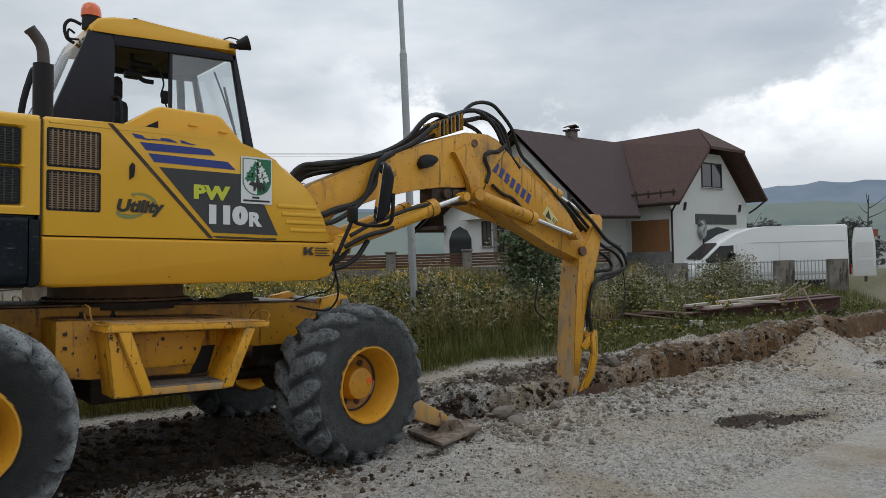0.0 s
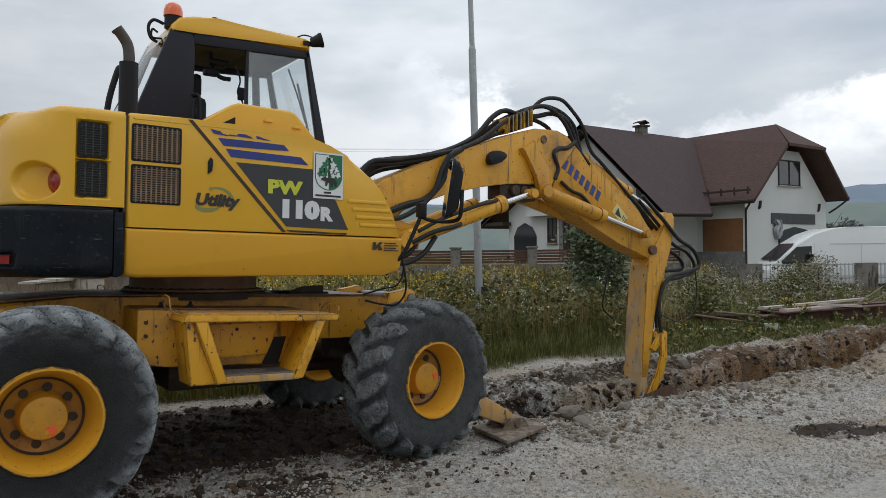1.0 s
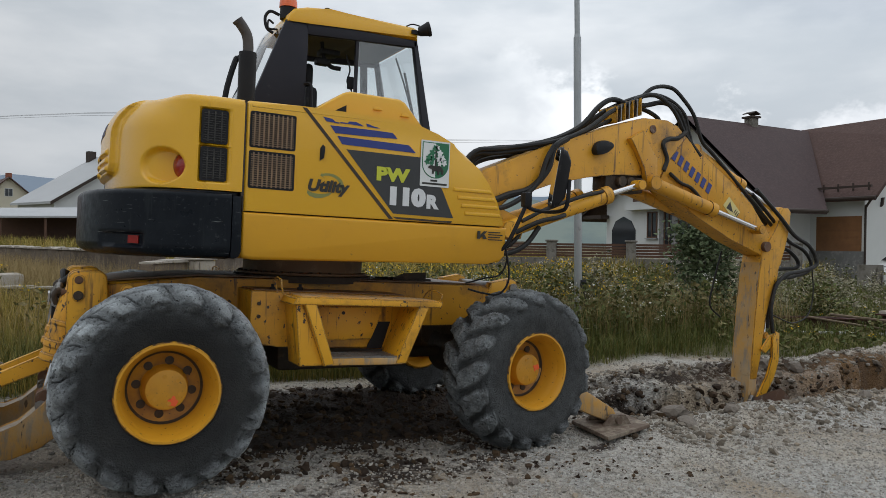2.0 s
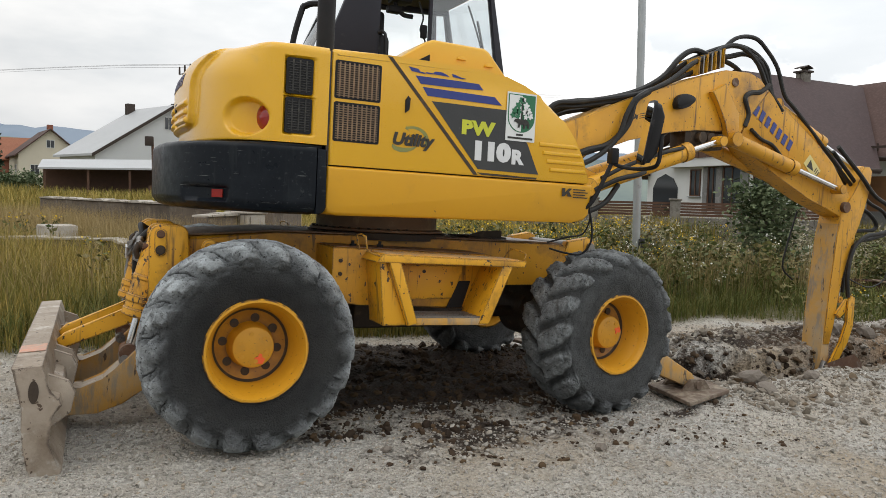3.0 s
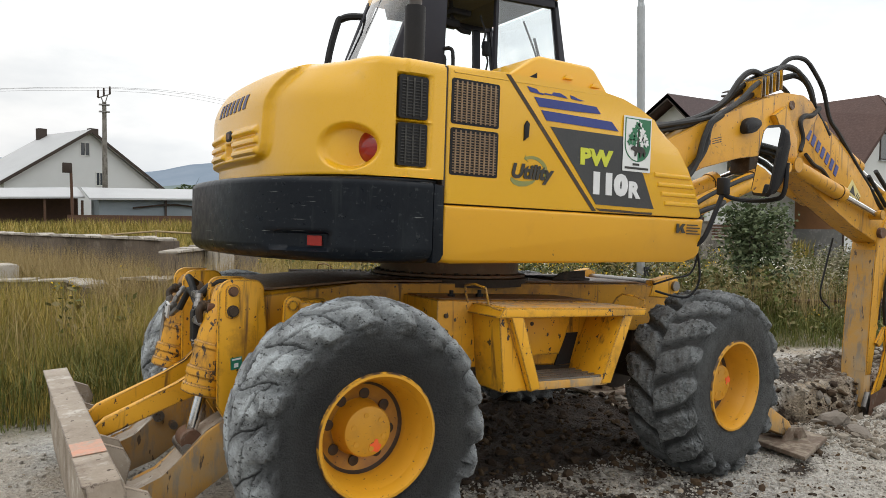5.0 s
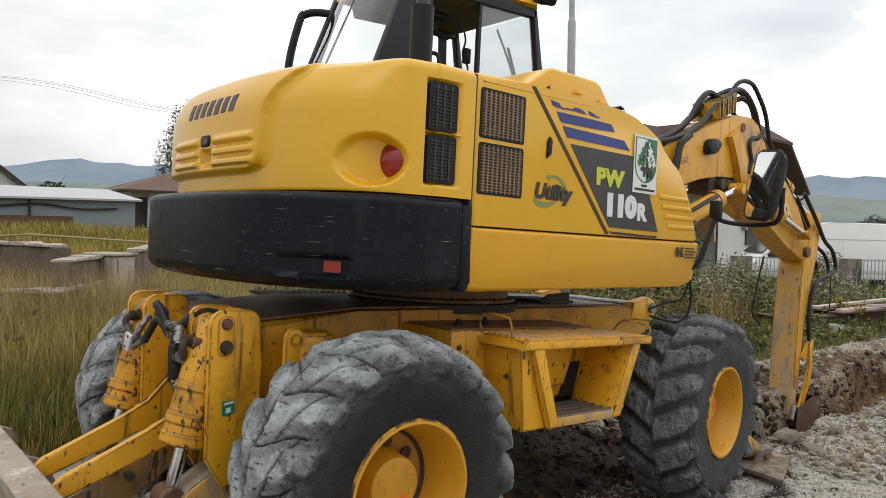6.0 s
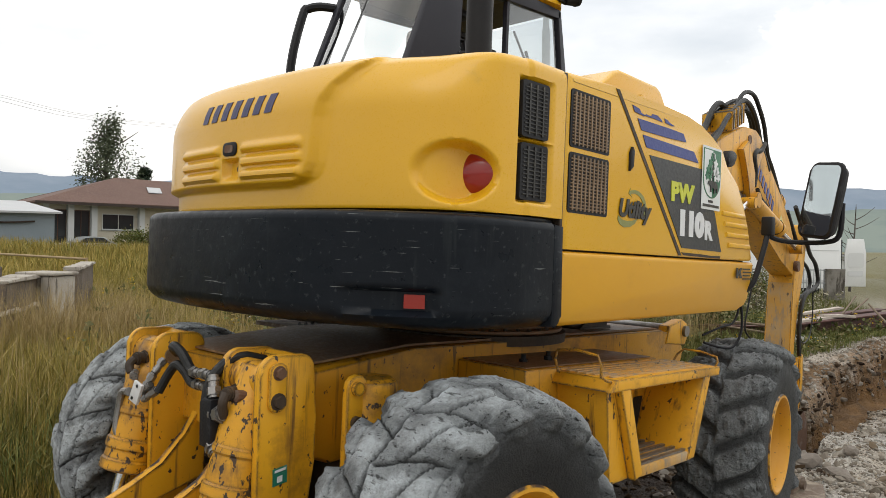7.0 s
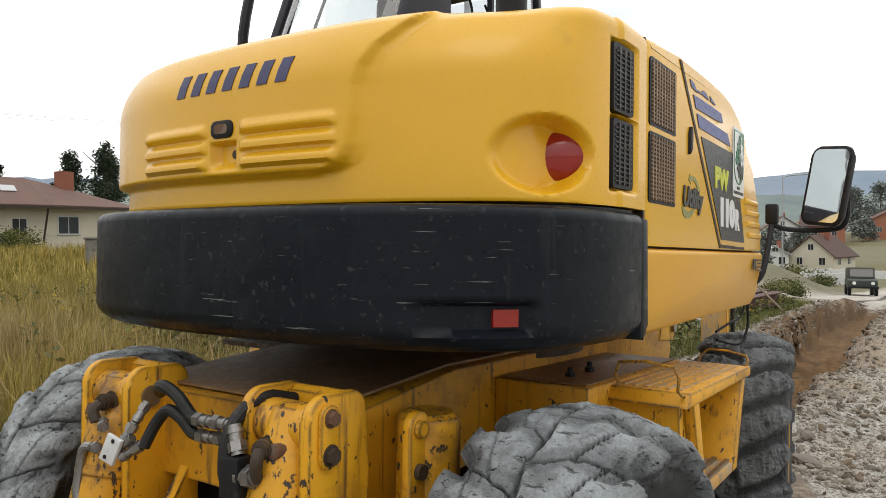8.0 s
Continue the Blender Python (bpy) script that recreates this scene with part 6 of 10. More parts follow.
part("wiper_arm", bm, BLACK, exc)
bm = B()
v = [bm.verts.new(p) for p in ((2.10, CY0 + 0.05, 1.95), (2.10, CY1 - 0.05, 1.95), (2.075, CY1 - 0.05, 2.4), (1.945, CY1 - 0.05, 3.12), (1.945, CY0 + 0.05, 3.12), (2.075, CY0 + 0.05, 2.4))]
bm.faces.new((v[0], v[1], v[2], v[5])), bm.faces.new((v[5], v[2], v[3], v[4]))
g = part("windscreen", bm, SMOKE, exc, smooth=False)
g.visible_shadow = False
bm = B()
box(bm, 0.98, 1.50, CY0 + 0.06, CY1 - 0.06, 3.095, 3.135, 0.01)
box(bm, 1.50, 1.92, CY0 + 0.06, CY1 - 0.06, 3.12, 3.14, 0.008)
part("headliner", bm, worn("olive_headliner", (0.075, 0.070, 0.045), (0.095, 0.088, 0.058), (0.05, 0.046, 0.032), 0.9), exc)
bm = B()
box(bm, 1.10, 1.22, 0.40, 0.78, 2.05, 2.72, 0.05)
box(bm, 1.12, 1.20, 0.48, 0.70, 2.72, 2.92, 0.04)
box(bm, 1.15, 1.62, 0.38, 0.80, 1.92, 2.06, 0.05)
part("operator_seat", bm, BLACK, exc, "dark padded operator's seat")
bm = B()
tube(bm, [(1.72, 0.60, 1.45), (1.80, 0.60, 1.9), (1.78, 0.60, 2.28)], 0.035, 8)
lathe(bm, [(0.165, 0.0), (0.18, 0.012), (0.195, 0.0), (0.18, -0.012)], 28, pose(1.75, 0.60, 2.33, -90, 22, 0), close=True)
part("steering_column", bm, BLACK, exc)
bm = B()
box(bm, 1.22, 1.38, 0.38, 0.52, 2.985, 3.03, 0.012)
box(bm, 1.19, 1.30, 0.40, 0.48, 2.90, 2.955, 0.012)
tube(bm, [(1.24, 0.44, 3.09), (1.25, 0.44, 3.0), (1.27, 0.44, 2.94)], 0.016, 6)
tube(bm, [(1.28, 0.44, 2.93), (1.33, 0.43, 2.895), (1.40, 0.42, 2.89)], 0.018, 6)
part("cab_radio", bm, BLACK, exc)
bm = B()
tube(bm, [(1.40, 0.30, 2.98), (1.43, 0.28, 2.86), (1.41, 0.28, 2.76), (1.45, 0.27, 2.68), (1.44, 0.27, 2.60)], 0.007, 5)
box(bm, 1.41, 1.46, 0.25, 0.29, 2.70, 2.80, 0.01)
part("microphone_cord", bm, BLACK, exc)
bm = B()
tube(bm, [(1.06, CY0 - 0.02, 2.25), (1.06, CY0 - 0.05, 2.30), (1.06, CY0 - 0.05, 2.60), (1.05, CY0 - 0.03, 2.66), (1.02, CY0, 2.66)], 0.013, 6, 3)
part("grab_handle", bm, BLACK, exc)
bm = B()
tube(bm, [(1.87, CY1 - 0.03, 2.2), (1.87, CY1 - 0.10, 2.3), (1.85, CY1 - 0.10, 2.65), (1.80, CY1 - 0.06, 2.70), (1.76, CY1 - 0.04, 2.55)], 0.014, 6, 3)
part("inner_handle", bm, BLACK, exc)
bm = B()
tube(bm, [(1.93, 0.50, 3.08), (1.98, 0.42, 2.85), (2.03, 0.36, 2.62)], 0.008, 5)
tube(bm, [(1.99, 0.44, 2.95), (2.05, 0.30, 2.45)], 0.011, 5)
part("wiper", bm, BLACK, exc)
# rail at the left rear of the cab, beacon, work lamp
bm = B()
tube(bm, [(0.62, 1.13, 2.25), (0.62, 1.13, 2.66), (0.69, 1.13, 2.98), (0.72, 1.12, 3.02), (0.76, 1.05, 3.03), (0.86, 0.99, 3.03)], 0.026, 8, 4)
part("rear_mirror_rail", bm, BLACK, exc, "black tubular rail beside the cab")
bm = B()
lathe(bm, [(0.0, 3.355), (0.035, 3.35), (0.058, 3.33), (0.068, 3.295), (0.07, 3.25), (0.0, 3.25)], 24, Matrix.Translation((0.90, 0.26, 0)) @ Matrix.Rotation(radians(90), 4, "X") @ Matrix.Diagonal((1, 1, 1, 1)))
part("beacon", bm, ORANGE_LENS, exc, "orange rotating beacon", angle=60)
bm = B()
rod(bm, (0.90, 0.26, 3.16), (0.90, 0.26, 3.255), 0.062, seg=20)
tube(bm, [(0.84, 0.28, 3.19), (0.77, 0.29, 3.21), (0.735, 0.30, 3.16), (0.75, 0.30, 3.08), (0.80, 0.30, 3.05)], 0.012, 6)
tube(bm, [(0.80, 0.29, 3.12), (0.76, 0.29, 3.14), (0.76, 0.29, 3.08), (0.83, 0.29, 3.08)], 0.008, 6)
part("beacon_base", bm, BLACK, exc)
bm = B()
rod(bm, (1.965, 0.13, 3.225), (2.03, 0.10, 3.25), 0.036, 0.056, seg=18)
rod(bm, (2.03, 0.10, 3.25), (2.048, 0.092, 3.256), 0.060, seg=18)
box(bm, 1.90, 1.98, 0.12, 0.15, 3.20, 3.232)
part("work_lamp", bm, BLACK, exc, "black round work lamp")
bm = B()
tube(bm, [(1.86, 0.16, 3.26), (1.92, 0.15, 3.285), (2.02, 0.14, 3.27)], 0.006, 5)
part("lamp_cable", bm, BLACK, exc)
bm = B()
rod(bm, (1.19, 0.19, 3.262), (1.19, 0.19, 3.285), 0.02, seg=8)
part("aerial_socket", bm, BLACK, exc)

# outside mirror on the nose
bm = B()
mo = [(y, z) for y, z in rounded(-1.348, -1.122, 1.735, 2.145, 0.045, 5)]
prism(bm, mo, 0.0, 0.022, 0.009, axis="x", seg=2)
# its shell tapers to the back
shell = [[bm.verts.new((x, -1.235 + (y + 1.235) * k, 1.94 + (z - 1.94) * k)) for y, z in mo] for x, k in ((0.012, 0.97), (0.05, 0.90), (0.085, 0.62))]
for ra, rb in zip(shell, shell[1:]):
    for i in range(len(mo)):
        bm.faces.new((ra[i], ra[(i + 1) % len(mo)], rb[(i + 1) % len(mo)], rb[i]))
bm.faces.new(shell[-1])
tilt = Matrix.Translation((2.335, -1.30, 1.945)) @ Matrix.Rotation(radians(-29), 4, "Z") @ Matrix.Rotation(radians(6), 4, "X") @ Matrix.Rotation(radians(7), 4, "Y") @ Matrix.Translation((0, 1.235, -1.94))
bmesh.ops.transform(bm, matrix=tilt, verts=bm.verts)
mir = part("outside_mirror", bm, BLACK, exc, "rectangular outside mirror in a black frame")
bm = B()
prism(bm, [(y, z) for y, z in rounded(-1.333, -1.137, 1.751, 2.129, 0.035, 5)], -0.003, 0.001, axis="x")
bmesh.ops.transform(bm, matrix=tilt, verts=bm.verts)
part("mirror_glass", bm, MIRROR, mir, smooth=False)
bm = B()
tube(bm, [(2.28, -1.05, 1.762), (2.33, -1.08, 1.735), (2.395, -1.15, 1.722), (2.39, -1.31, 1.722), (2.385, -1.385, 1.76), (2.39, -1.395, 1.93)], 0.014, 8, 4)
part("mirror_arm", bm, BLACK, mir)
bm = B()
box(bm, 2.255, 2.315, -1.085, -1.025, 1.75, 1.855, 0.01)
tube(bm, [(2.12, -1.0, 1.44), (2.16, -1.035, 1.50), (2.235, -1.05, 1.66), (2.28, -1.055, 1.76)], 0.015, 8, 3)
part("mirror_bracket", bm, BLACK, mir)

hose([(2.20, -0.94, 1.46), (2.23, -0.95, 1.30), (2.22, -0.95, 1.20), (2.16, -0.93, 1.13), (2.05, -0.90, 1.135), (1.95, -0.86, 1.16)], 0.007, exc, BLACK, "lamp_wire")
hose([(2.19, -0.93, 1.50), (2.215, -0.94, 1.38), (2.17, -0.93, 1.27), (2.06, -0.90, 1.24), (1.93, -0.86, 1.20)], 0.006, exc, BLACK, "lamp_wire")

# boom ---------------------------------------------------------------------
BEFORE_BOOM = set(bpy.data.objects)
BY0, BY1 = 0.0, 0.26
BYM = 0.13
bm = B()
prism(bm, [(2.30, 1.72), (2.42, 1.62), (2.62, 1.70), (2.80, 1.90), (3.25, 2.05), (3.70, 2.16), (4.02, 2.21), (4.35, 2.24), (4.58, 2.22), (4.72, 2.45), (4.93, 2.66), (4.80, 2.765), (4.66, 2.805), (4.35, 2.79), (3.99, 2.68), (3.25, 2.416), (2.60, 2.14), (2.40, 2.00)], BY0, BY1, 0.015)
boom1 = part("lower_boom", bm, YELLOW_BOOM, exc, "yellow lower boom section, scuffed")
for y in (BY0 - 0.055, BY1):
    bm = B()
    prism(bm, [(4.13, 2.56), (4.30, 2.655), (4.36, 2.56), (4.49, 2.40), (4.50, 2.17), (4.46, 2.115), (4.40, 2.115), (4.355, 2.16), (4.33, 2.30), (4.22, 2.46)], y, y + 0.055, 0.012)
    part("knee_plate", bm, YELLOW_BOOM, boom1)
    bm = B()
    rod(bm, (4.42, y - 0.012, 2.16), (4.42, y + 0.067, 2.16), 0.035, seg=14)
    part("knee_pin", bm, RUST, boom1)
bm = B()
pts = [(3.80 + 0.11 * math.cos(a) + 0.02 * math.cos(2 * a), 2.435 + 0.065 * math.sin(a) + 0.03 * math.cos(a)) for a in [2 * math.pi * k / 20 for k in range(20)]]
prism(bm, pts, -0.075, 0.004, 0.02)
part("boom_lamp", bm, BLACK, boom1, "black oval lamp on the boom")
bm = B()
rod(bm, (4.46, -0.012, 2.69), (4.46, 0.27, 2.69), 0.04, seg=16)
part("boom_pin", bm, RUST, boom1)
decal("dealer_mark", [(3.28, 2.23), (3.305, 2.285), (3.32, 2.27), (3.335, 2.285), (3.325, 2.23), (3.305, 2.245)], BLACK_DECAL, boom1, -0.001)
for k in range(3):
    decal("dealer_bar", [(3.35, 2.245 + 0.018 * k), (3.47, 2.275 + 0.018 * k), (3.47, 2.282 + 0.018 * k), (3.35, 2.252 + 0.018 * k)], BLACK_DECAL, boom1, -0.001)
# underside machinery at the knee
bm = B()
box(bm, 3.92, 4.40, 0.03, 0.23, 2.06, 2.24, 0.02)
for k in range(3):
    rod(bm, (4.08 + 0.11 * k, -0.03, 2.15), (4.08 + 0.11 * k, 0.29, 2.15), 0.05, seg=14)
part("knee_linkage", bm, DARK_STEEL, exc)
bm = B()
box(bm, 2.10, 2.48, -0.16, 0.36, 1.36, 1.80, 0.03)
prism(bm, [(2.25, 1.5), (2.95, 1.55), (3.0, 1.72), (2.45, 1.9), (2.25, 1.85)], -0.02, 0.02, 0.01)
prism(bm, [(2.25, 1.5), (2.95, 1.55), (3.0, 1.72), (2.45, 1.9), (2.25, 1.85)], 0.24, 0.28, 0.01)
part("boom_foot", bm, YELLOW_OLD, exc, "yellow swing post at the foot of the boom")


def cylinder(name, a, b, c, r, mat=YELLOW_BOOM, label="yellow hydraulic cylinder with a chromed rod", rr=0.03):
    """A barrel from a to b and its rod on to c."""
    a, b, c = Vector(a), Vector(b), Vector(c)
    d = (b - a).normalized()
    bm = B()
    rod(bm, a, b, r, seg=20)
    rod(bm, b - d * 0.07, b + d * 0.015, r * 1.12, seg=20)
    rod(bm, a + Vector((0, -r, 0)), a + Vector((0, r, 0)), r * 1.0, seg=16)
    p = part(name, bm, mat, exc, label)
    bm = B()
    rod(bm, b - d * 0.02, c, rr, seg=14)
    part("piston_rod", bm, CHROME, p)
    bm = B()
    rod(bm, c + Vector((0, -r * 0.9, 0)), c + Vector((0, r * 0.9, 0)), rr * 1.6, seg=14)
    part("rod_eye", bm, mat, p)
    return p


cylinder("boom_cylinder", (2.75, -0.08, 1.62), (3.85, -0.08, 2.00), (4.22, -0.08, 2.12), 0.075, YELLOW_OLD)
cylinder("boom_cylinder", (2.75, 0.34, 1.62), (3.85, 0.34, 2.00), (4.22, 0.34, 2.12), 0.075, YELLOW_OLD)
cylinder("adjusting_cylinder", (4.43, -0.045, 2.16), (5.28, -0.045, 1.955), (5.98, -0.045, 1.79), 0.068)
cylinder("adjusting_cylinder", (4.43, 0.305, 2.13), (5.28, 0.305, 1.925), (5.98, 0.305, 1.79), 0.068)
for pts, r in (([(2.85, -0.17, 1.70), (3.1, -0.18, 1.82), (3.5, -0.17, 1.96), (3.75, -0.13, 2.02)], 0.018), ([(2.80, -0.15, 1.60), (3.0, -0.2, 1.70), (3.2, -0.2, 1.75), (3.3, -0.17, 1.78)], 0.02),
               ([(2.55, -0.1, 1.50), (2.7, -0.15, 1.42), (2.9, -0.16, 1.5), (3.05, -0.14, 1.66)], 0.022), ([(2.5, -0.02, 1.55), (2.7, -0.10, 1.47), (2.85, -0.1, 1.56), (2.95, -0.05, 1.72)], 0.02)):
    hose(pts, r, exc)
bm = B()
prism(bm, [(4.70, 2.40), (4.58, 2.20), (4.75, 2.06), (5.10, 1.885), (5.65, 1.665), (6.12, 1.515), (6.22, 1.515), (6.30, 1.58), (6.31, 1.64), (6.26, 1.74), (5.95, 2.06), (5.64, 2.26), (5.22, 2.50), (4.93, 2.68), (4.78, 2.62)], BY0 + 0.015, BY1 - 0.015, 0.015)
boom2 = part("upper_boom", bm, YELLOW_BOOM, exc, "yellow upper boom section with chipped edges")
maker_bars("maker_mark_bar", (4.735, 0.012, 2.435), (0.865, 0, -0.505), (0.505, 0, 0.865), 0.105, 7, 0.055, 0.040, BLUE_DECAL, boom2, lean=-0.1)
bm = B()
prism(bm, [(5.50, 2.02), (5.585, 2.115), (5.76, 1.965), (5.675, 1.87)], 0.009, 0.014)
part("warning_label", bm, LABEL_YELLOW, boom2, "pale yellow warning label with a black triangle")
decal("label_mark", [(5.545, 1.995), (5.60, 2.065), (5.645, 1.955)], BLACK_DECAL, boom2, 0.008)
for k in range(3):
    decal("label_bar", [(5.655 + 0.02 * k, 1.95 - 0.018 * k), (5.69 + 0.02 * k, 1.99 - 0.018 * k), (5.698 + 0.02 * k, 1.984 - 0.018 * k), (5.663 + 0.02 * k, 1.944 - 0.018 * k)], BLACK_DECAL, boom2, 0.008)
bm = B()
rod(bm, (6.17, -0.03, 1.615), (6.17, 0.29, 1.615), 0.055, seg=18)
part("arm_pin", bm, RUST, boom2)
cylinder("arm_cylinder", (5.14, BYM, 2.56), (5.88, BYM, 2.26), (6.50, BYM, 2.02), 0.072)
# dipper arm
bm = B()
prism(bm, [(6.135, 1.56), (6.27, 1.73), (6.36, 1.85), (6.40, 2.0), (6.45, 2.055), (6.53, 2.06), (6.58, 2.01), (6.555, 1.80), (6.49, 1.60), (6.41, 1.40), (6.34, 1.25), (6.26, 1.0), (6.21, 0.85), (6.18, 0.62), (6.15, 0.40), (6.11, 0.18), (6.01, 0.18), (6.025, 0.50), (6.05, 0.85), (6.09, 1.30)], BY0, BY1, 0.014)
dip = part("dipper_arm", bm, YELLOW_BOOM, exc, "yellow dipper arm, worn to bare metal on its inner face")
bm = B()
prism(bm, [(6.000, 0.22), (6.012, 0.22), (6.027, 0.50), (6.052, 0.85), (6.092, 1.30), (6.112, 1.44), (6.104, 1.44), (6.084, 1.30), (6.044, 0.85), (6.019, 0.50)], BY0 + 0.012, BY1 - 0.012)
part("worn_face", bm, YELLOW_WORN, dip)
# bucket linkage and trenching bucket
for y in (BY0 - 0.03, BY1):
    bm = B()
    prism(bm, [(6.13, 0.50), (6.20, 0.46), (6.36, 0.58), (6.38, 0.66), (6.28, 0.66)], y, y + 0.03, 0.006)
    prism(bm, [(6.28, 0.64), (6.33, 0.70), (6.39, 0.68), (6.395, 0.38), (6.33, 0.20), (6.15, -0.06), (6.06, -0.02), (6.22, 0.22), (6.29, 0.42)], y - 0.02, y + 0.01, 0.006)
    part("bucket_link", bm, YELLOW_OLD, exc)
cylinder("bucket_cylinder", (6.50, BYM, 1.46), (6.42, BYM, 0.95), (6.35, BYM, 0.64), 0.05, YELLOW_OLD, rr=0.024)
bm = B()
outer = [(6.00, 0.0), (5.96, -0.22), (6.0, -0.44), (6.12, -0.58), (6.30, -0.63), (6.48, -0.56), (6.60, -0.40), (6.63, -0.20), (6.57, -0.02), (6.43, 0.08)]
inner = [(x + (6.3 - x) * 0.10, z + (-0.27 - z) * 0.10) for x, z in outer]
lo = [bm.verts.new((x, -0.06, z)) for x, z in outer]
hi = [bm.verts.new((x, 0.32, z)) for x, z in outer]
lo2 = [bm.verts.new((x, -0.035, z)) for x, z in inner]
hi2 = [bm.verts.new((x, 0.295, z)) for x, z in inner]
for i in range(1, len(outer) - 1):
    bm.faces.new((lo[i], hi[i], hi[i + 1], lo[i + 1]))
    bm.faces.new((lo2[i], lo2[i + 1], hi2[i + 1], hi2[i]))
bm.faces.new(lo), bm.faces.new(hi[::-1]), bm.faces.new(lo2[::-1]), bm.faces.new(hi2)
buck = part("trenching_bucket", bm, RUST, exc, "rusty brown trenching bucket, earth clinging to it")
for k in range(4):
    yy = -0.04 + 0.10 * k
    bm = B()
    prism(bm, [(5.94, -0.12), (6.01, 0.02), (6.07, -0.02), (5.99, -0.20)], yy, yy + 0.05, 0.006)
    part("bucket_tooth", bm, STEEL, buck)
# worn wedge-shaped plate at the foot of the arm
bm = B()
prism(bm, [(6.008, 0.30), (6.10, 0.30), (6.12, 0.05), (6.11, -0.14), (5.985, -0.14), (5.995, 0.1)], BY0 + 0.01, BY1 - 0.01, 0.01)
part("bucket_ear", bm, YELLOW_WORN, buck)

# hoses over the boom
hose_sets = [
    ([(2.30, 2.05), (2.49, 2.278), (2.75, 2.33), (3.32, 2.455), (3.66, 2.60), (3.95, 2.80), (4.20, 2.92), (4.42, 3.03), (4.62, 3.02), (4.80, 2.90), (4.94, 2.70), (5.15, 2.50)], 0.022, 0.03),
    ([(2.30, 2.02), (2.49, 2.25), (2.78, 2.30), (3.32, 2.43), (3.70, 2.60), (4.05, 2.76), (4.30, 2.93), (4.52, 3.115), (4.76, 3.15), (4.93, 3.05), (5.08, 2.90), (5.20, 2.66), (5.40, 2.52), (6.0, 2.12), (6.45, 1.80)], 0.020, 0.07),
    ([(2.32, 2.08), (2.60, 2.30), (3.0, 2.38), (3.40, 2.50), (3.70, 2.66), (3.90, 2.86), (4.06, 2.95), (4.25, 2.93), (4.45, 2.94), (4.70, 3.0), (4.90, 2.93), (5.03, 2.72), (5.10, 2.52)], 0.026, 0.12),
    ([(2.34, 2.0), (2.60, 2.26), (3.1, 2.36), (3.45, 2.46), (3.78, 2.68), (4.05, 2.86), (4.35, 3.0), (4.60, 3.07), (4.85, 3.04), (5.05, 2.93), (5.13, 2.75), (5.25, 2.55), (5.7, 2.30), (6.2, 2.0), (6.52, 1.76)], 0.024, 0.17),
    ([(2.36, 1.98), (2.62, 2.22), (3.1, 2.34), (3.5, 2.48), (3.8, 2.66), (4.15, 2.86), (4.40, 2.93), (4.72, 2.86), (4.85, 2.66), (4.98, 2.58)], 0.022, 0.21),
    ([(2.42, 1.90), (2.60, 1.86), (2.80, 1.93), (3.02, 2.0), (3.20, 2.18), (3.26, 2.38), (3.40, 2.48)], 0.028, -0.05),
    ([(2.42, 1.86), (2.66, 1.80), (2.9, 1.90), (3.08, 2.06), (3.16, 2.26), (3.24, 2.40)], 0.022, -0.08),
    ([(4.62, 2.30), (4.66, 2.42), (4.60, 2.56), (4.68, 2.62), (4.80, 2.64), (4.92, 2.72)], 0.024, -0.02),
    ([(4.70, 2.28), (4.85, 2.20), (5.0, 2.16), (5.15, 2.05), (5.2, 2.0)], 0.018, -0.03),
]
for pts, r, y in hose_sets:
    bm = B()
    tube(bm, [(x, y + 0.02 * math.sin(3 * x + 20 * y), z) for x, z in pts], r, 8, 5)
    part("boom_hose", bm, HOSE, exc)
arm_hoses = [
    ([(5.95, 2.22), (6.35, 1.95), (6.60, 1.76), (6.85, 1.66), (6.98, 1.54), (6.99, 1.43), (6.76, 1.365), (6.50, 1.32), (6.32, 1.18), (6.26, 0.92), (6.30, 0.68)], 0.022, -0.03),
    ([(6.0, 2.18), (6.40, 1.88), (6.62, 1.70), (6.90, 1.60), (7.04, 1.46), (6.98, 1.36), (6.74, 1.30), (6.50, 1.25), (6.35, 1.05), (6.33, 0.72)], 0.020, 0.06),
    ([(5.98, 2.14), (6.35, 1.90), (6.60, 1.66), (6.80, 1.58), (6.94, 1.48), (6.92, 1.40), (6.68, 1.38), (6.45, 1.34), (6.33, 1.12), (6.32, 0.8)], 0.022, 0.16),
    ([(7.00, 1.42), (7.04, 1.1), (6.95, 0.86), (6.70, 0.78), (6.45, 0.84), (6.34, 0.88)], 0.007, 0.02),
]
for pts, r, y in arm_hoses:
    bm = B()
    tube(bm, [(x, y, z) for x, z in pts], r, 8, 5)
    part("arm_hose", bm, HOSE, exc)
bm = B()
tube(bm, [(5.86, 0.32, 1.55), (5.80, 0.36, 1.2), (5.78, 0.38, 0.95), (5.90, 0.34, 0.82)], 0.010, 6)
part("grease_line", bm, HOSE, exc)
# hose clamps on the knee
for k in range(7):
    bm = B()
    box(bm, 4.0 + 0.05 * k, 4.012 + 0.05 * k, 0.0, 0.26, 2.70 + 0.018 * k, 2.86 + 0.02 * k)
    part("hose_clamp", bm, STEEL if k % 2 else YELLOW_OLD, boom1)

def swing(me, reach=6.1, rate=0.0205):
    """The boom leads from the machine's right towards its middle: the nearer the foot, the more it stands to the right."""
    co = np.empty(len(me.vertices) * 3)
    me.vertices.foreach_get("co", co)
    co = co.reshape(-1, 3)
    k = (1 - rate * (reach - co[:, 0]))[:, None]
    pivot = np.array((-0.53, -5.30, 1.45))
    me.vertices.foreach_set("co", (pivot + (co - pivot) * k).ravel())


for ob in set(bpy.data.objects) - BEFORE_BOOM:
    if ob.type == "MESH":
        swing(ob.data)

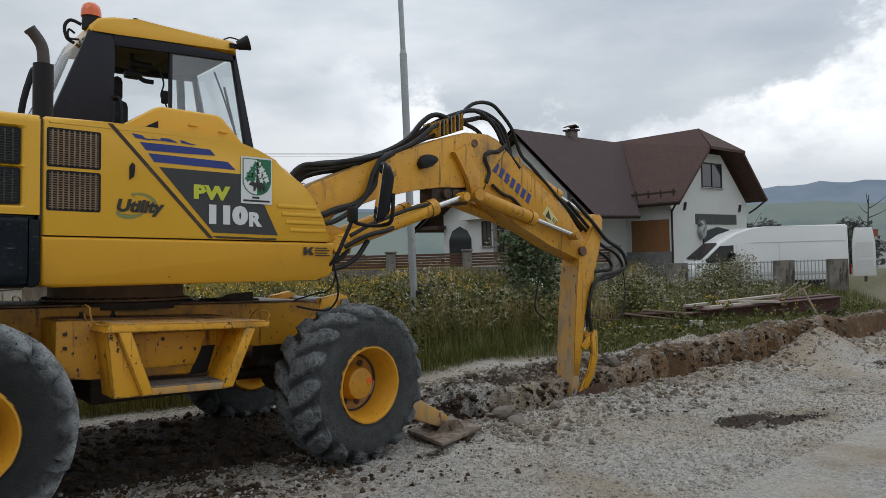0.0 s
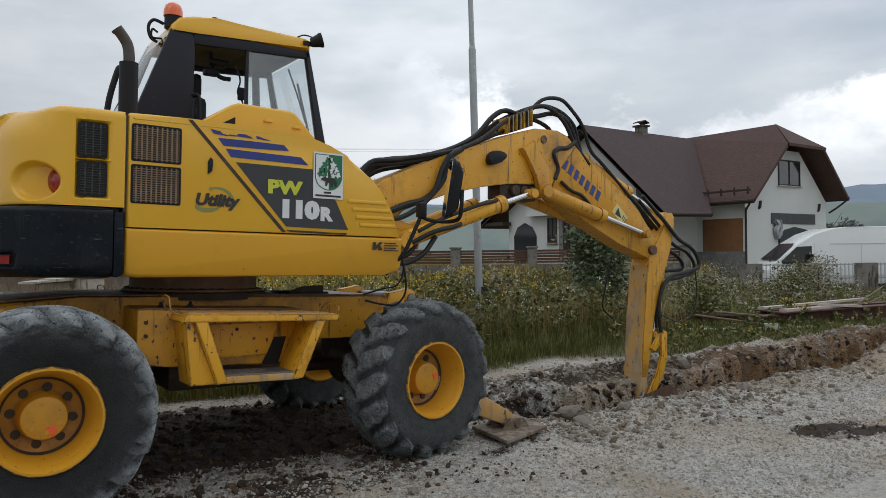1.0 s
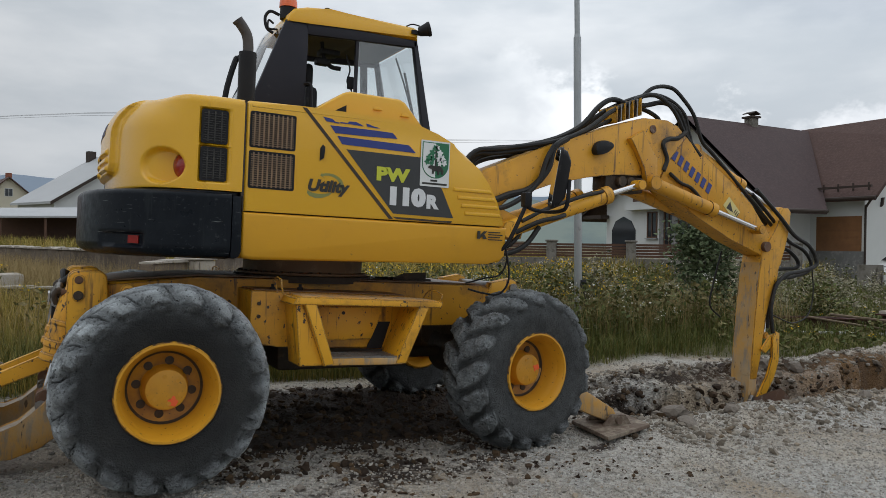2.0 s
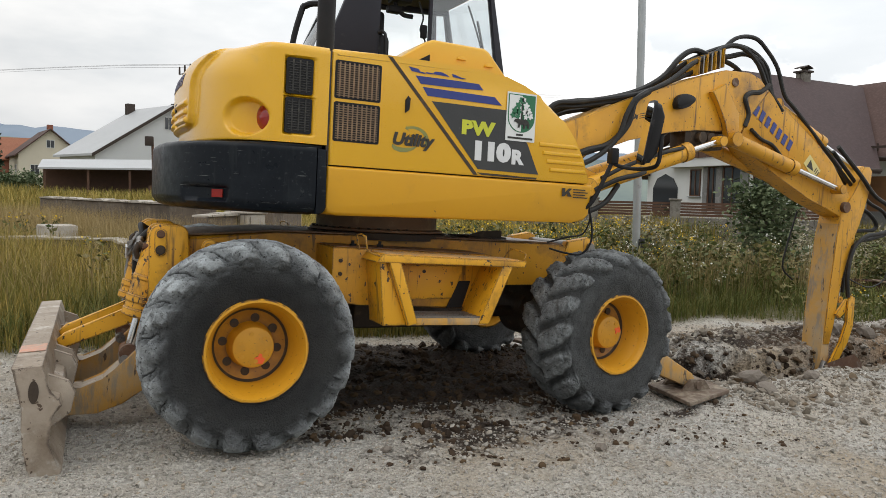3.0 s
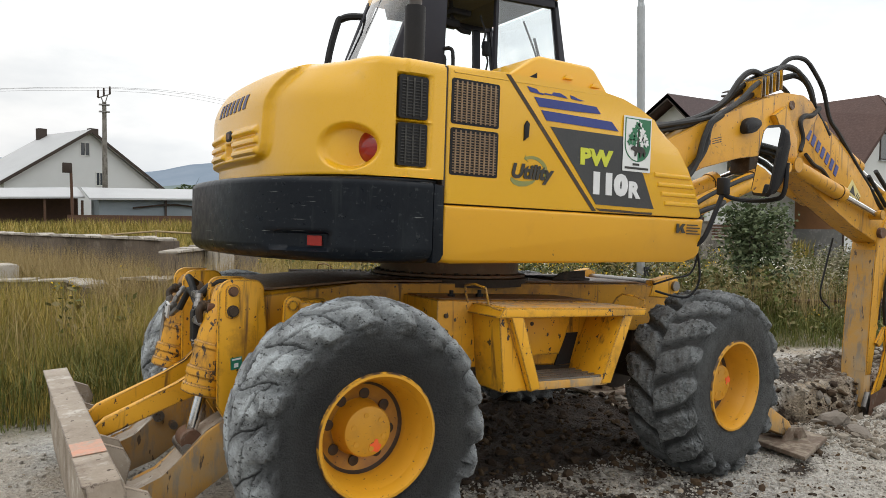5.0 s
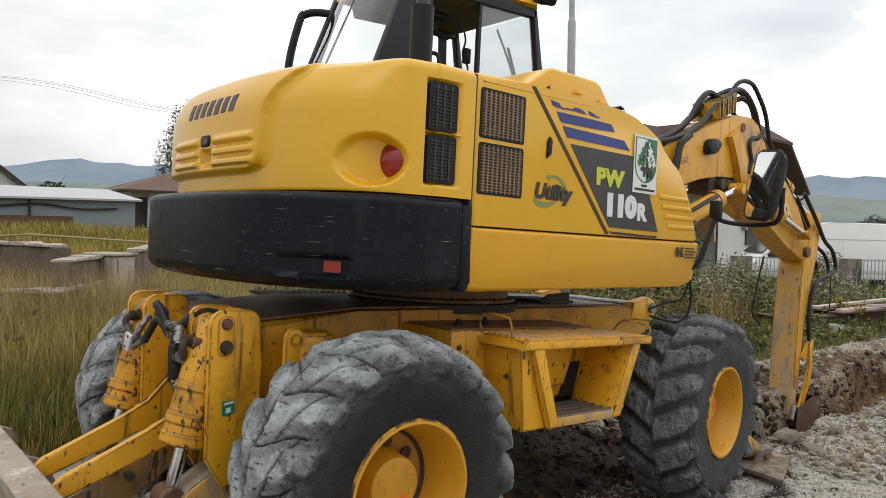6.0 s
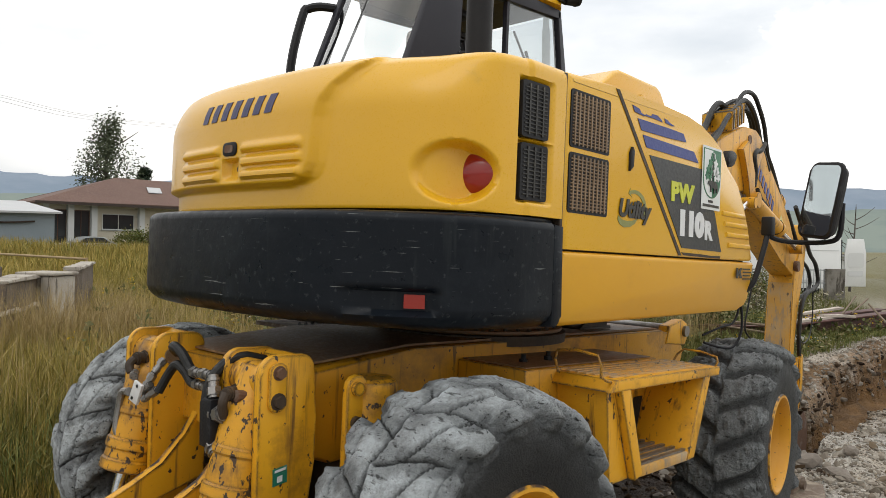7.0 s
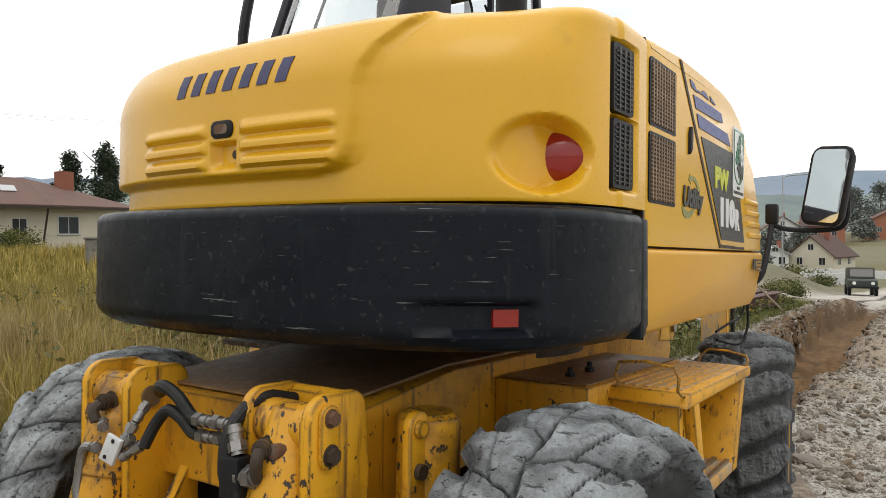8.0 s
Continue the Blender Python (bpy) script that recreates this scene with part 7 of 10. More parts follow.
# stabiliser leg and pad at the front right and left
PAD_Z = 0.095
for side in (-1, 1):
    bm = B()
    q = [(2.95, 1.24), (3.03, 0.72), (3.66, 0.51), (3.56, 1.03)]
    prism(bm, [(x, side * y) for x, y in q][::side], PAD_Z, PAD_Z + 0.03, 0.006, axis="z")
    pad = part("stabiliser_pad", bm, PAD_STEEL, exc, "rusty square stabiliser pad lying on the gravel")
    bm = B()
    for dy in (-0.10, 0.10):
        prism(bm, [(3.14, PAD_Z + 0.03), (3.42, PAD_Z + 0.03), (3.36, 0.20), (3.22, 0.21)], side * 0.86 + dy - 0.012, side * 0.86 + dy + 0.012, 0.004)
    rod(bm, (3.28, side * 0.72, 0.165), (3.28, side * 1.0, 0.165), 0.03, seg=12)
    part("pad_lug", bm, PAD_STEEL, pad)
    bm = B()
    prism(bm, [(2.50, 0.55), (2.55, 0.40), (3.25, 0.135), (3.32, 0.18), (3.28, 0.24), (2.60, 0.62)], side * 0.86 - 0.06, side * 0.86 + 0.06, 0.012)
    part("stabiliser_leg", bm, YELLOW_WORN, exc, "dusty worn yellow stabiliser leg")


# ---- surroundings ----
CONCRETE = worn("weathered_concrete", (0.25, 0.232, 0.205), (0.165, 0.15, 0.13), (0.085, 0.075, 0.06), 0.9, scale=1.2, fine=40.0, wear_at=(0.50, 0.70), wear_scale=4.0, bump=0.4, bump_d=0.015, grime=((0.10, 0.088, 0.07), 0.9, 0.45, 0.70), chips=((0.06, 0.05, 0.04), 5.0, 0.57, 0.64, (1, 1, 0.2)))
PLASTER_WHITE = worn("white_wall_plaster", (0.66, 0.67, 0.66), (0.60, 0.61, 0.60), (0.48, 0.48, 0.46), 0.9, scale=0.4, fine=30.0, wear_at=(0.62, 0.85), wear_scale=1.0, bump=0.1)
PLASTER_CREAM = worn("cream_wall_plaster", (0.60, 0.55, 0.44), (0.55, 0.50, 0.40), (0.42, 0.38, 0.30), 0.9, scale=0.4, fine=30.0, wear_at=(0.62, 0.85), wear_scale=1.0, bump=0.1)
PLASTER_GREY = worn("grey_wall_plaster", (0.60, 0.61, 0.61), (0.55, 0.56, 0.56), (0.46, 0.46, 0.46), 0.9, scale=0.4, fine=30.0, wear_at=(0.62, 0.85), wear_scale=1.0, bump=0.1)
STONE_GREY = worn("grey_stone_facing", (0.20, 0.20, 0.195), (0.15, 0.15, 0.145), (0.28, 0.27, 0.26), 0.85, scale=2.5, fine=20.0, wear_at=(0.5, 0.62), wear_scale=5.0, bump=0.4)
DARK_BAND = worn("dark_grey_facing", (0.075, 0.078, 0.08), (0.06, 0.062, 0.065), (0.1, 0.1, 0.1), 0.8, scale=3.0)
WOOD_DARK = worn("brown_stained_wood", (0.10, 0.045, 0.022), (0.075, 0.034, 0.018), (0.15, 0.08, 0.05), 0.6, scale=4.0, fine=60.0, stretch=(8, 8, 0.6))
WOOD_DOOR = worn("orange_brown_door_wood", (0.24, 0.11, 0.04), (0.20, 0.09, 0.035), (0.14, 0.07, 0.03), 0.55, scale=3.0, fine=60.0)
SOFFIT = worn("dark_brown_soffit", (0.035, 0.022, 0.016), (0.045, 0.03, 0.022), (0.06, 0.05, 0.04), 0.7, scale=3.0)
VAN_WHITE = worn("white_van_paint", (0.74, 0.75, 0.74), (0.70, 0.71, 0.70), (0.60, 0.60, 0.57), 0.3, scale=1.0, fine=60.0, wear_at=(0.66, 0.85), wear_scale=2.0, bump=0.02, coat=0.3)
ZINC = worn("galvanised_zinc", (0.40, 0.42, 0.43), (0.34, 0.36, 0.37), (0.27, 0.28, 0.28), 0.45, 0.6, scale=6.0, fine=60.0)
SHEET_ROOF = worn("pale_sheet_roof", (0.446, 0.454, 0.461), (0.403, 0.410, 0.418), (0.324, 0.317, 0.302), 0.5, 0.1, scale=0.4, fine=20.0, wear_at=(0.6, 0.8))
SHED_GREY = worn("blue_grey_sheeting", (0.24, 0.28, 0.31), (0.20, 0.24, 0.27), (0.16, 0.17, 0.18), 0.7, scale=0.5, fine=20.0)
RED_BEAM = worn("red_oxide_steel", (0.085, 0.026, 0.019), (0.065, 0.022, 0.017), (0.13, 0.07, 0.05), 0.7, scale=3.0, fine=50.0, wear_at=(0.58, 0.72))
WHITE_PVC = worn("white_plastic_pipe", (0.62, 0.62, 0.60), (0.55, 0.55, 0.53), (0.35, 0.32, 0.28), 0.5, scale=4.0, wear_at=(0.6, 0.75))
BRICK_RED = worn("red_brick_wall", (0.28, 0.10, 0.06), (0.22, 0.085, 0.055), (0.33, 0.2, 0.14), 0.9, scale=2.0)
PLANK_PALE = worn("pale_weathered_wood", (0.52, 0.46, 0.40), (0.42, 0.36, 0.30), (0.25, 0.20, 0.16), 0.8, scale=3.0, wear_at=(0.55, 0.72), stretch=(0.3, 1, 1))
TWIG = worn("dry_branch", (0.20, 0.15, 0.10), (0.14, 0.10, 0.07), (0.26, 0.22, 0.17), 0.9, scale=9.0)
m_, nt_, b_ = material("dark_window_glass")
b_.inputs["Base Color"].default_value = (0.03, 0.032, 0.035, 1)
b_.inputs["Roughness"].default_value, b_.inputs["Specular IOR Level"].default_value = 0.08, 0.7
PANE = m_


def tiled(name, a, b, course, col):
    """Roofing with courses: a fine step every `course` metres down the slope."""
    m, nt, bs = material(name)
    pos = nt.nodes.new("ShaderNodeNewGeometry").outputs["Position"]
    sep = nt.nodes.new("ShaderNodeSeparateXYZ")
    nt.links.new(pos, sep.inputs[0])
    saw = node(nt, "ShaderNodeMath")
    saw.operation = "MULTIPLY"
    nt.links.new(sep.outputs["Z"], saw.inputs[0])
    saw.inputs[1].default_value = 1.0 / course
    fr = node(nt, "ShaderNodeMath")
    fr.operation = "FRACT"
    nt.links.new(saw.outputs[0], fr.inputs[0])
    c = mixed(nt, noise_fac(nt, 0.7, 0.3, 0.7, vec=pos), a, b)
    c = mixed(nt, noise_fac(nt, 9.0, 0.45, 0.75, vec=pos), c, col)
    nt.links.new(c, bs.inputs["Base Color"])
    bs.inputs["Roughness"].default_value = 0.72
    bs.inputs["Specular IOR Level"].default_value = 0.22
    bumped(nt, bs, fr.outputs[0], 0.6, 0.04)
    return m


ROOF_BROWN = tiled("brown_roof_tiles", (0.098, 0.058, 0.049), (0.080, 0.048, 0.042), 0.17, (0.13, 0.083, 0.07))
ROOF_SLATE = tiled("dark_slate_tiles", (0.078, 0.053, 0.052), (0.064, 0.044, 0.045), 0.17, (0.105, 0.073, 0.07))
ROOF_RED = tiled("red_roof_tiles", (0.15, 0.088, 0.070), (0.125, 0.074, 0.060), 0.2, (0.19, 0.125, 0.10))
ROOF_ORANGE = tiled("orange_roof_tiles", (0.30, 0.12, 0.07), (0.24, 0.095, 0.055), 0.2, (0.33, 0.16, 0.1))


def slab(bm, corners, thick, down=(0, 0, -1)):
    """A flat plate from its upper corners."""
    d = Vector(down) * thick
    up = [bm.verts.new(c) for c in corners]
    lo = [bm.verts.new(Vector(c) + d) for c in corners]
    bm.faces.new(up)
    bm.faces.new(lo[::-1])
    n = len(up)
    for i in range(n):
        bm.faces.new((up[i], lo[i], lo[(i + 1) % n], up[(i + 1) % n]))


def window(parent, m, w, h, frame_mat=WHITE_PVC, sill=True, name="window", bars=1):
    """A window in the plane y = 0 of m, looking to -y, its lower middle at the origin."""
    bm = B()
    for x0, x1, z0, z1 in ((-w / 2, -w / 2 + 0.07, 0, h), (w / 2 - 0.07, w / 2, 0, h), (-w / 2 + 0.07, w / 2 - 0.07, 0, 0.07), (-w / 2 + 0.07, w / 2 - 0.07, h - 0.07, h)):
        box(bm, x0, x1, -0.05, 0.02, z0, z1)
    for k in range(bars):
        xx = -w / 2 + w * (k + 1) / (bars + 1)
        box(bm, xx - 0.025, xx + 0.025, -0.045, 0.02, 0.07, h - 0.07)
    f = part(name, bm, frame_mat, parent, smooth=False)
    f.matrix_local = m
    bm = B()
    box(bm, -w / 2 + 0.07, w / 2 - 0.07, -0.012, 0.01, 0.07, h - 0.07)
    part("pane", bm, PANE, f, smooth=False)
    if sill:
        bm = B()
        box(bm, -w / 2 - 0.08, w / 2 + 0.08, -0.14, 0.0, -0.05, -0.002)
        part("sill", bm, ZINC, f, smooth=False)
    return f


def facing(x, y, z, deg):
    """Where a window sits: deg turns it from looking to -y."""
    return pose(x, y, z, 0, 0, deg)


# large house: a gabled wing facing the road and a garage wing with a half-hipped gable
house = thing("family_house", "white family house with brown tiled roof and garage wing", "house", pose(0, 0, -0.15) @ Matrix.Diagonal((1, 1, 1.03, 1)))
bm = B()
prism(bm, [(23.7, 0), (33.4, 0), (33.4, 3.85), (26.8, 7.55), (23.7, 4.95)], 29.0, 41.0, axis="x")
part("wall", bm, PLASTER_WHITE, house, smooth=False)
bm = B()
prism(bm, [(34.0, 0), (42.2, 0), (42.2, 4.0), (39.3, 6.6), (37.2, 6.6), (34.0, 3.95)], 20.9, 26.0)
part("wall", bm, PLASTER_WHITE, house, smooth=False)
bm = B()
slab(bm, [(28.2, 26.7, 7.95), (38.0, 26.7, 7.95), (32.0, 21.45, 3.24), (28.2, 21.4, 3.20)], 0.22)
part("roof", bm, ROOF_SLATE, house, smooth=False)
bm = B()
slab(bm, [(28.2, 26.7, 7.95), (28.2, 35.4, 3.1), (41.0, 35.4, 3.1), (41.0, 26.7, 7.95)], 0.22)
part("roof", bm, ROOF_BROWN, house, smooth=False)
bm = B()
slab(bm, [(38.2, 21.6, 8.1), (38.2, 27.5, 8.1), (33.2, 27.5, 3.85), (33.2, 19.9, 3.85), (36.4, 19.9, 6.75)], 0.2)
part("roof", bm, ROOF_BROWN, house, smooth=False)
bm = B()
slab(bm, [(38.2, 21.6, 8.1), (40.1, 19.9, 6.75), (42.8, 19.9, 4.25), (42.8, 27.5, 4.25), (38.2, 27.5, 8.1)], 0.2)
part("roof", bm, ROOF_BROWN, house, smooth=False)
bm = B()
slab(bm, [(38.2, 21.6, 8.13), (36.4, 19.85, 6.78), (40.2, 19.85, 6.78)], 0.15)
part("roof", bm, ROOF_BROWN, house, smooth=False)
for a, b in (((33.2, 19.9, 3.78), (33.2, 25.2, 3.78)), ((42.8, 19.9, 4.18), (42.8, 27, 4.18)), ((28.2, 21.4, 3.12), (32, 21.45, 3.16))):
    bm = B()
    rod(bm, a, b, 0.09, seg=8)
    part("gutter", bm, SOFFIT, house)
for pts in ([(33.2, 20.1, 3.72), (33.5, 20.5, 3.4), (33.92, 20.8, 3.2), (33.92, 20.8, 0.2)], [(42.8, 20.0, 4.1), (42.5, 20.4, 3.7), (42.3, 20.8, 3.4)]):
    bm = B()
    tube(bm, pts, 0.055, 6, 3)
    part("downpipe", bm, SOFFIT, house)
bm = B()
box(bm, 33.0, 33.5, 26.5, 27.0, 6.5, 8.25)
part("chimney", bm, CONCRETE, house, smooth=False)
bm = B()
box(bm, 32.9, 33.6, 26.4, 27.1, 8.25, 8.34)
prism(bm, [(32.9, 8.44), (33.25, 8.56), (33.6, 8.44), (33.6, 8.49), (33.25, 8.61), (32.9, 8.49)], 26.45, 27.05)
part("chimney_cap", bm, SOFFIT, house, smooth=False)
bm = B()
box(bm, -0.01, 0.02, 21.02, 23.35, 1.0, 3.0)
gd = part("garage_door", bm, WOOD_DOOR, house, "brown sectional garage door", smooth=False)
gd.matrix_local = pose(33.985, 0, 0)
for k in range(6):
    bm = B()
    box(bm, -0.03, -0.01, 21.04, 23.33, 1.01 + 0.332 * k, 1.325 + 0.332 * k)
    part("door_section", bm, WOOD_DOOR, gd, smooth=False)
bm = B()
box(bm, 33.95, 34.0, 20.9, 25.5, 0.0, 1.35)
part("plinth", bm, STONE_GREY, house, smooth=False)
window(house, facing(38.25, 20.9, 4.75, 0), 2.2, 1.35, SOFFIT)
bm = B()
box(bm, 36.4, 40.9, 20.86, 20.9, 2.75, 3.3)
part("facing_band", bm, DARK_BAND, house, smooth=False)
bm = B()
prism(bm, [(37.1, 1.2), (40.6, 1.2), (40.6, 2.1), (39.9, 2.45), (38.6, 2.6), (37.7, 2.45), (37.1, 2.0)], 20.80, 20.9)
part("arched_opening", bm, PANE, house, smooth=False)
for x, z in ((35.2, 3.45), (41.2, 3.45)):
    bm = B()
    prism(bm, [(x, z), (x + 0.12, z + 0.1), (x + 0.2, z + 0.45), (x + 0.1, z + 0.42)], 20.78, 20.9)
    part("wall_lamp", bm, SOFFIT, house)
bm = B()
tube(bm, [(36.9, 20.8, 2.0), (36.7, 20.8, 2.4), (36.9, 20.8, 2.7), (36.6, 20.8, 2.9)], 0.16, 6)
tube(bm, [(37.1, 20.8, 2.1), (37.2, 20.8, 2.6), (37.0, 20.8, 2.95)], 0.12, 6)
part("wall_ornament", bm, ZINC, house)
# the gable front: porch, stone piers, dark doors, balcony
bm = B()
box(bm, 28.5, 29.0, 25.6, 31.3, 3.42, 3.80)
part("balcony", bm, PLASTER_WHITE, house, smooth=False)
for y0, y1 in ((28.75, 29.05), (27.75, 28.15), (26.1, 26.6)):
    bm = B()
    box(bm, 28.9, 29.0, y0, y1, 1.0, 3.45)
    part("stone_pier", bm, STONE_GREY, house, smooth=False)
for y0, w in ((28.4, 0.7), (27.15, 1.2), (25.4, 0.9)):
    f = window(house, facing(28.99, y0, 1.2, -90), w, 2.2, WOOD_DARK, False, "glazed_door")
f = window(house, facing(28.99, 29.65, 1.9, -90), 0.75, 1.4, WOOD_DARK, True)
f = window(house, facing(28.99, 29.3, 4.3, -90), 1.1, 1.1, WOOD_DARK, False)
f = window(house, facing(28.99, 27.4, 4.3, -90), 1.3, 1.3, WOOD_DARK, False)
for k in range(9):
    bm = B()
    box(bm, 28.42, 28.47, 25.7 + 0.55 * k, 25.7 + 0.55 * k + 0.5, 3.85, 4.45)
    part("railing_board", bm, WOOD_DARK, house, smooth=False)
bm = B()
prism(bm, [(30.95, 0.6), (32.85, 0.6), (32.85, 2.35), (32.55, 2.85), (31.9, 3.1), (31.3, 2.85), (30.95, 2.35)], 28.93, 29.3, axis="x")
part("porch_arch", bm, PANE, house, smooth=False)
bm = B()
box(bm, 28.3, 28.9, 33.1, 35.2, 3.0, 3.2)
part("porch_beam", bm, SOFFIT, house, smooth=False)
bm = B()
slab(bm, [(28.2, 21.4, 3.18), (28.2, 26.7, 7.93), (28.32, 26.7, 7.93), (28.32, 21.4, 3.18)], 0.28)
slab(bm, [(28.2, 26.7, 7.93), (28.2, 35.4, 3.08), (28.32, 35.4, 3.08), (28.32, 26.7, 7.93)], 0.28)
part("verge_board", bm, SOFFIT, house, smooth=False)
bm = B()
box(bm, 33.0, 33.1, 20.0, 25.0, 4.25, 4.35)
for k in range(7):
    box(bm, 33.5, 33.56, 20.4 + 0.75 * k, 20.46 + 0.75 * k, 4.15, 4.5)
part("snow_guard", bm, SOFFIT, house, smooth=False)

# garden wall: concrete plinth, posts and brown slatted panels
FENCE = [(13.6, 28.9), (16.0, 26.75), (18.4, 24.6), (20.8, 22.45), (23.2, 20.3), (25.4, 18.3)]
fence = thing("garden_fence", "concrete garden wall with brown slatted panels", "fence")
for i, (x, y) in enumerate(FENCE):
    bm = B()
    box(bm, -0.2, 0.2, -0.2, 0.2, -0.2, 1.62)
    box(bm, -0.25, 0.25, -0.25, 0.25, 1.62, 1.70, 0.02)
    p = part("post", bm, CONCRETE, fence, smooth=False)
    p.matrix_local = pose(x, y, -0.1, 0, 0, -41.8)
    if i + 1 < len(FENCE):
        x2, y2 = FENCE[i + 1]
        L = math.hypot(x2 - x, y2 - y)
        m = pose((x + x2) / 2, (y + y2) / 2, -0.1, 0, 0, math.degrees(math.atan2(y2 - y, x2 - x)))
        bm = B()
        box(bm, -L / 2 + 0.2, L / 2 - 0.2, -0.12, 0.12, -0.2, 0.95)
        p = part("plinth", bm, CONCRETE, fence, smooth=False)
        p.matrix_local = m
        for k in range(5):
            bm = B()
            box(bm, -L / 2 + 0.2, L / 2 - 0.2, -0.03, 0.0, 1.0 + 0.115 * k, 1.095 + 0.115 * k)
            p = part("slat", bm, WOOD_DARK, fence, smooth=False)
            p.matrix_local = m
tagged(fence)
gate = thing("metal_fence", "low grey bar fence with concrete posts", "fence")
gx0, gy0, gx1, gy1 = 25.0, 15.6, 29.4, 11.7
for k in range(4):
    t = k / 3
    bm = B()
    box(bm, -0.35, 0.35, -0.12, 0.12, -0.3, 0.85)
    p = part("post", bm, CONCRETE, gate, smooth=False)
    p.matrix_local = pose(gx0 + (gx1 - gx0) * t - 0.9, gy0 + (gy1 - gy0) * t - 1.0, 0, 0, 0, -41.5)
bm = B()
L = math.hypot(gx1 - gx0, gy1 - gy0)
for z in (0.30, 0.78):
    box(bm, -L / 2, L / 2, -0.02, 0.02, z, z + 0.04)
p = part("rail", bm, ZINC, gate, smooth=False)
gm = pose((gx0 + gx1) / 2 - 0.9, (gy0 + gy1) / 2 - 1.0, 0, 0, 0, -41.5)
p.matrix_local = gm
bm = B()
box(bm, -0.012, 0.012, -0.012, 0.012, 0.05, 0.85)
p = part("fence_bar", bm, ZINC, gate, smooth=False)
p.matrix_local = gm @ pose(-L / 2, 0, 0)
for k in range(1, 44):
    again(p, gm @ pose(-L / 2 + L * k / 44, 0, 0))

# delivery van with an open rear door
van = thing("delivery_van", "white high-roofed delivery van with an open rear door", "van", pose(25.69, 14.95, -0.34, 0, 0, -41.4))
side_prof = [(0.0, 0.45), (0.02, 0.92), (0.42, 1.24), (1.15, 1.90), (1.75, 2.26), (2.35, 2.46), (3.0, 2.50), (6.0, 2.50), (6.08, 2.44), (6.12, 0.45), (5.5, 0.38), (0.5, 0.35)]
bm = B()
prism(bm, side_prof, 0.0, 1.95, 0.07, seg=3)
body = part("body", bm, VAN_WHITE, van, angle=40)
bm = B()
prism(bm, [(0.55, 1.24), (1.12, 1.78), (1.65, 1.80), (1.65, 1.14), (0.62, 1.12)], -0.006, 0.0, 0.0)
part("side_window", bm, PANE, body, smooth=False)
bm = B()
slab(bm, [(0.42, 0.12, 1.28), (0.42, 1.83, 1.28), (1.12, 1.72, 1.88), (1.12, 0.23, 1.88)], 0.02)
bmesh.ops.translate(bm, verts=bm.verts, vec=(-0.02, 0, 0.03))
part("windscreen", bm, PANE, body, smooth=False)
bm = B()
box(bm, 2.3, 5.95, -0.012, 0.0, 1.86, 1.885)
box(bm, 1.75, 1.76, -0.008, 0.0, 0.5, 1.9)
box(bm, 3.4, 3.41, -0.008, 0.0, 0.5, 1.85)
box(bm, 0.4, 5.9, -0.02, 0.0, 0.62, 0.72)
part("side_moulding", bm, PLASTER_GREY, body, smooth=False)
for x, y in ((1.05, 0.03), (4.9, 0.03), (1.05, 1.7), (4.9, 1.7)):
    bm = B()
    lathe(bm, [(0.0, 0.0), (0.16, 0.0), (0.2, 0.02), (0.30, 0.0), (0.34, 0.04), (0.34, 0.2), (0.0, 0.22)], 24)
    w = part("wheel", bm, RUBBER, van)
    w.matrix_local = pose(x, y - 0.02, 0.34)
# dark plate painted as the unlit inside of the open cargo bay
bm = B()
box(bm, 6.10, 6.14, 0.05, 1.9, 0.55, 2.3)
part("cargo_opening_shade", bm, PANE, body, smooth=False)
bm = B()
prism(bm, [(0, 0.0), (0.92, 0.0), (0.90, 1.3), (0.80, 1.88), (0.10, 1.88), (0.0, 1.3)], 0.0, 0.05, 0.02)
dr = part("rear_door", bm, VAN_WHITE, van, "open rear door")
dr.matrix_local = pose(6.22, -0.02, 0.47, 0, 0, 2)
bm = B()
prism(bm, rounded(0.12, 0.80, 0.75, 1.32, 0.08), -0.01, 0.0)
part("door_window", bm, PLASTER_WHITE, dr, smooth=False)
bm = B()
for z0, z1 in ((0.40, 0.62),):
    prism(bm, rounded(0.12, 0.78, z0, z1, 0.05), -0.008, 0.0)
part("door_recess", bm, PLASTER_GREY, dr, smooth=False)
bm = B()
prism(bm, [(6.13, 0.55), (6.16, 0.55), (6.16, 0.95), (6.13, 0.95)], -0.02, 0.08)
part("tail_lamp", bm, RED_LENS, van)
bm = B()
box(bm, 1.5, 1.62, -0.28, -0.02, 1.2, 1.5, 0.02)
part("side_mirror", bm, BLACK, van)

# street lamp pole
pole = thing("street_lamp_pole", "tall grey galvanised street lamp pole", "lamp post", pose(6.85, 8.47, -0.1))
bm = B()
rod(bm, (0, 0, 0), (-0.08, 0.02, 4.55), 0.057, 0.055, seg=16)
part("lower_tube", bm, ZINC, pole)
bm = B()
rod(bm, (-0.08, 0.02, 4.55), (-0.17, 0.05, 8.4), 0.040, 0.034, seg=16)
rod(bm, (-0.078, 0.02, 4.50), (-0.081, 0.02, 4.60), 0.056, 0.042, seg=16)
part("upper_tube", bm, ZINC, pole)
bm = B()
tube(bm, [(-0.17, 0.05, 8.35), (-0.1, -0.3, 8.6), (0.0, -0.9, 8.7)], 0.03, 8)
box(bm, -0.1, 0.1, -1.5, -0.85, 8.66, 8.76, 0.03)
part("lamp_head", bm, ZINC, pole)
bm = B()
box(bm, -0.02, 0.075, -0.075, -0.05, 0.62, 1.0, 0.005)
part("access_cover", bm, BLACK, pole)

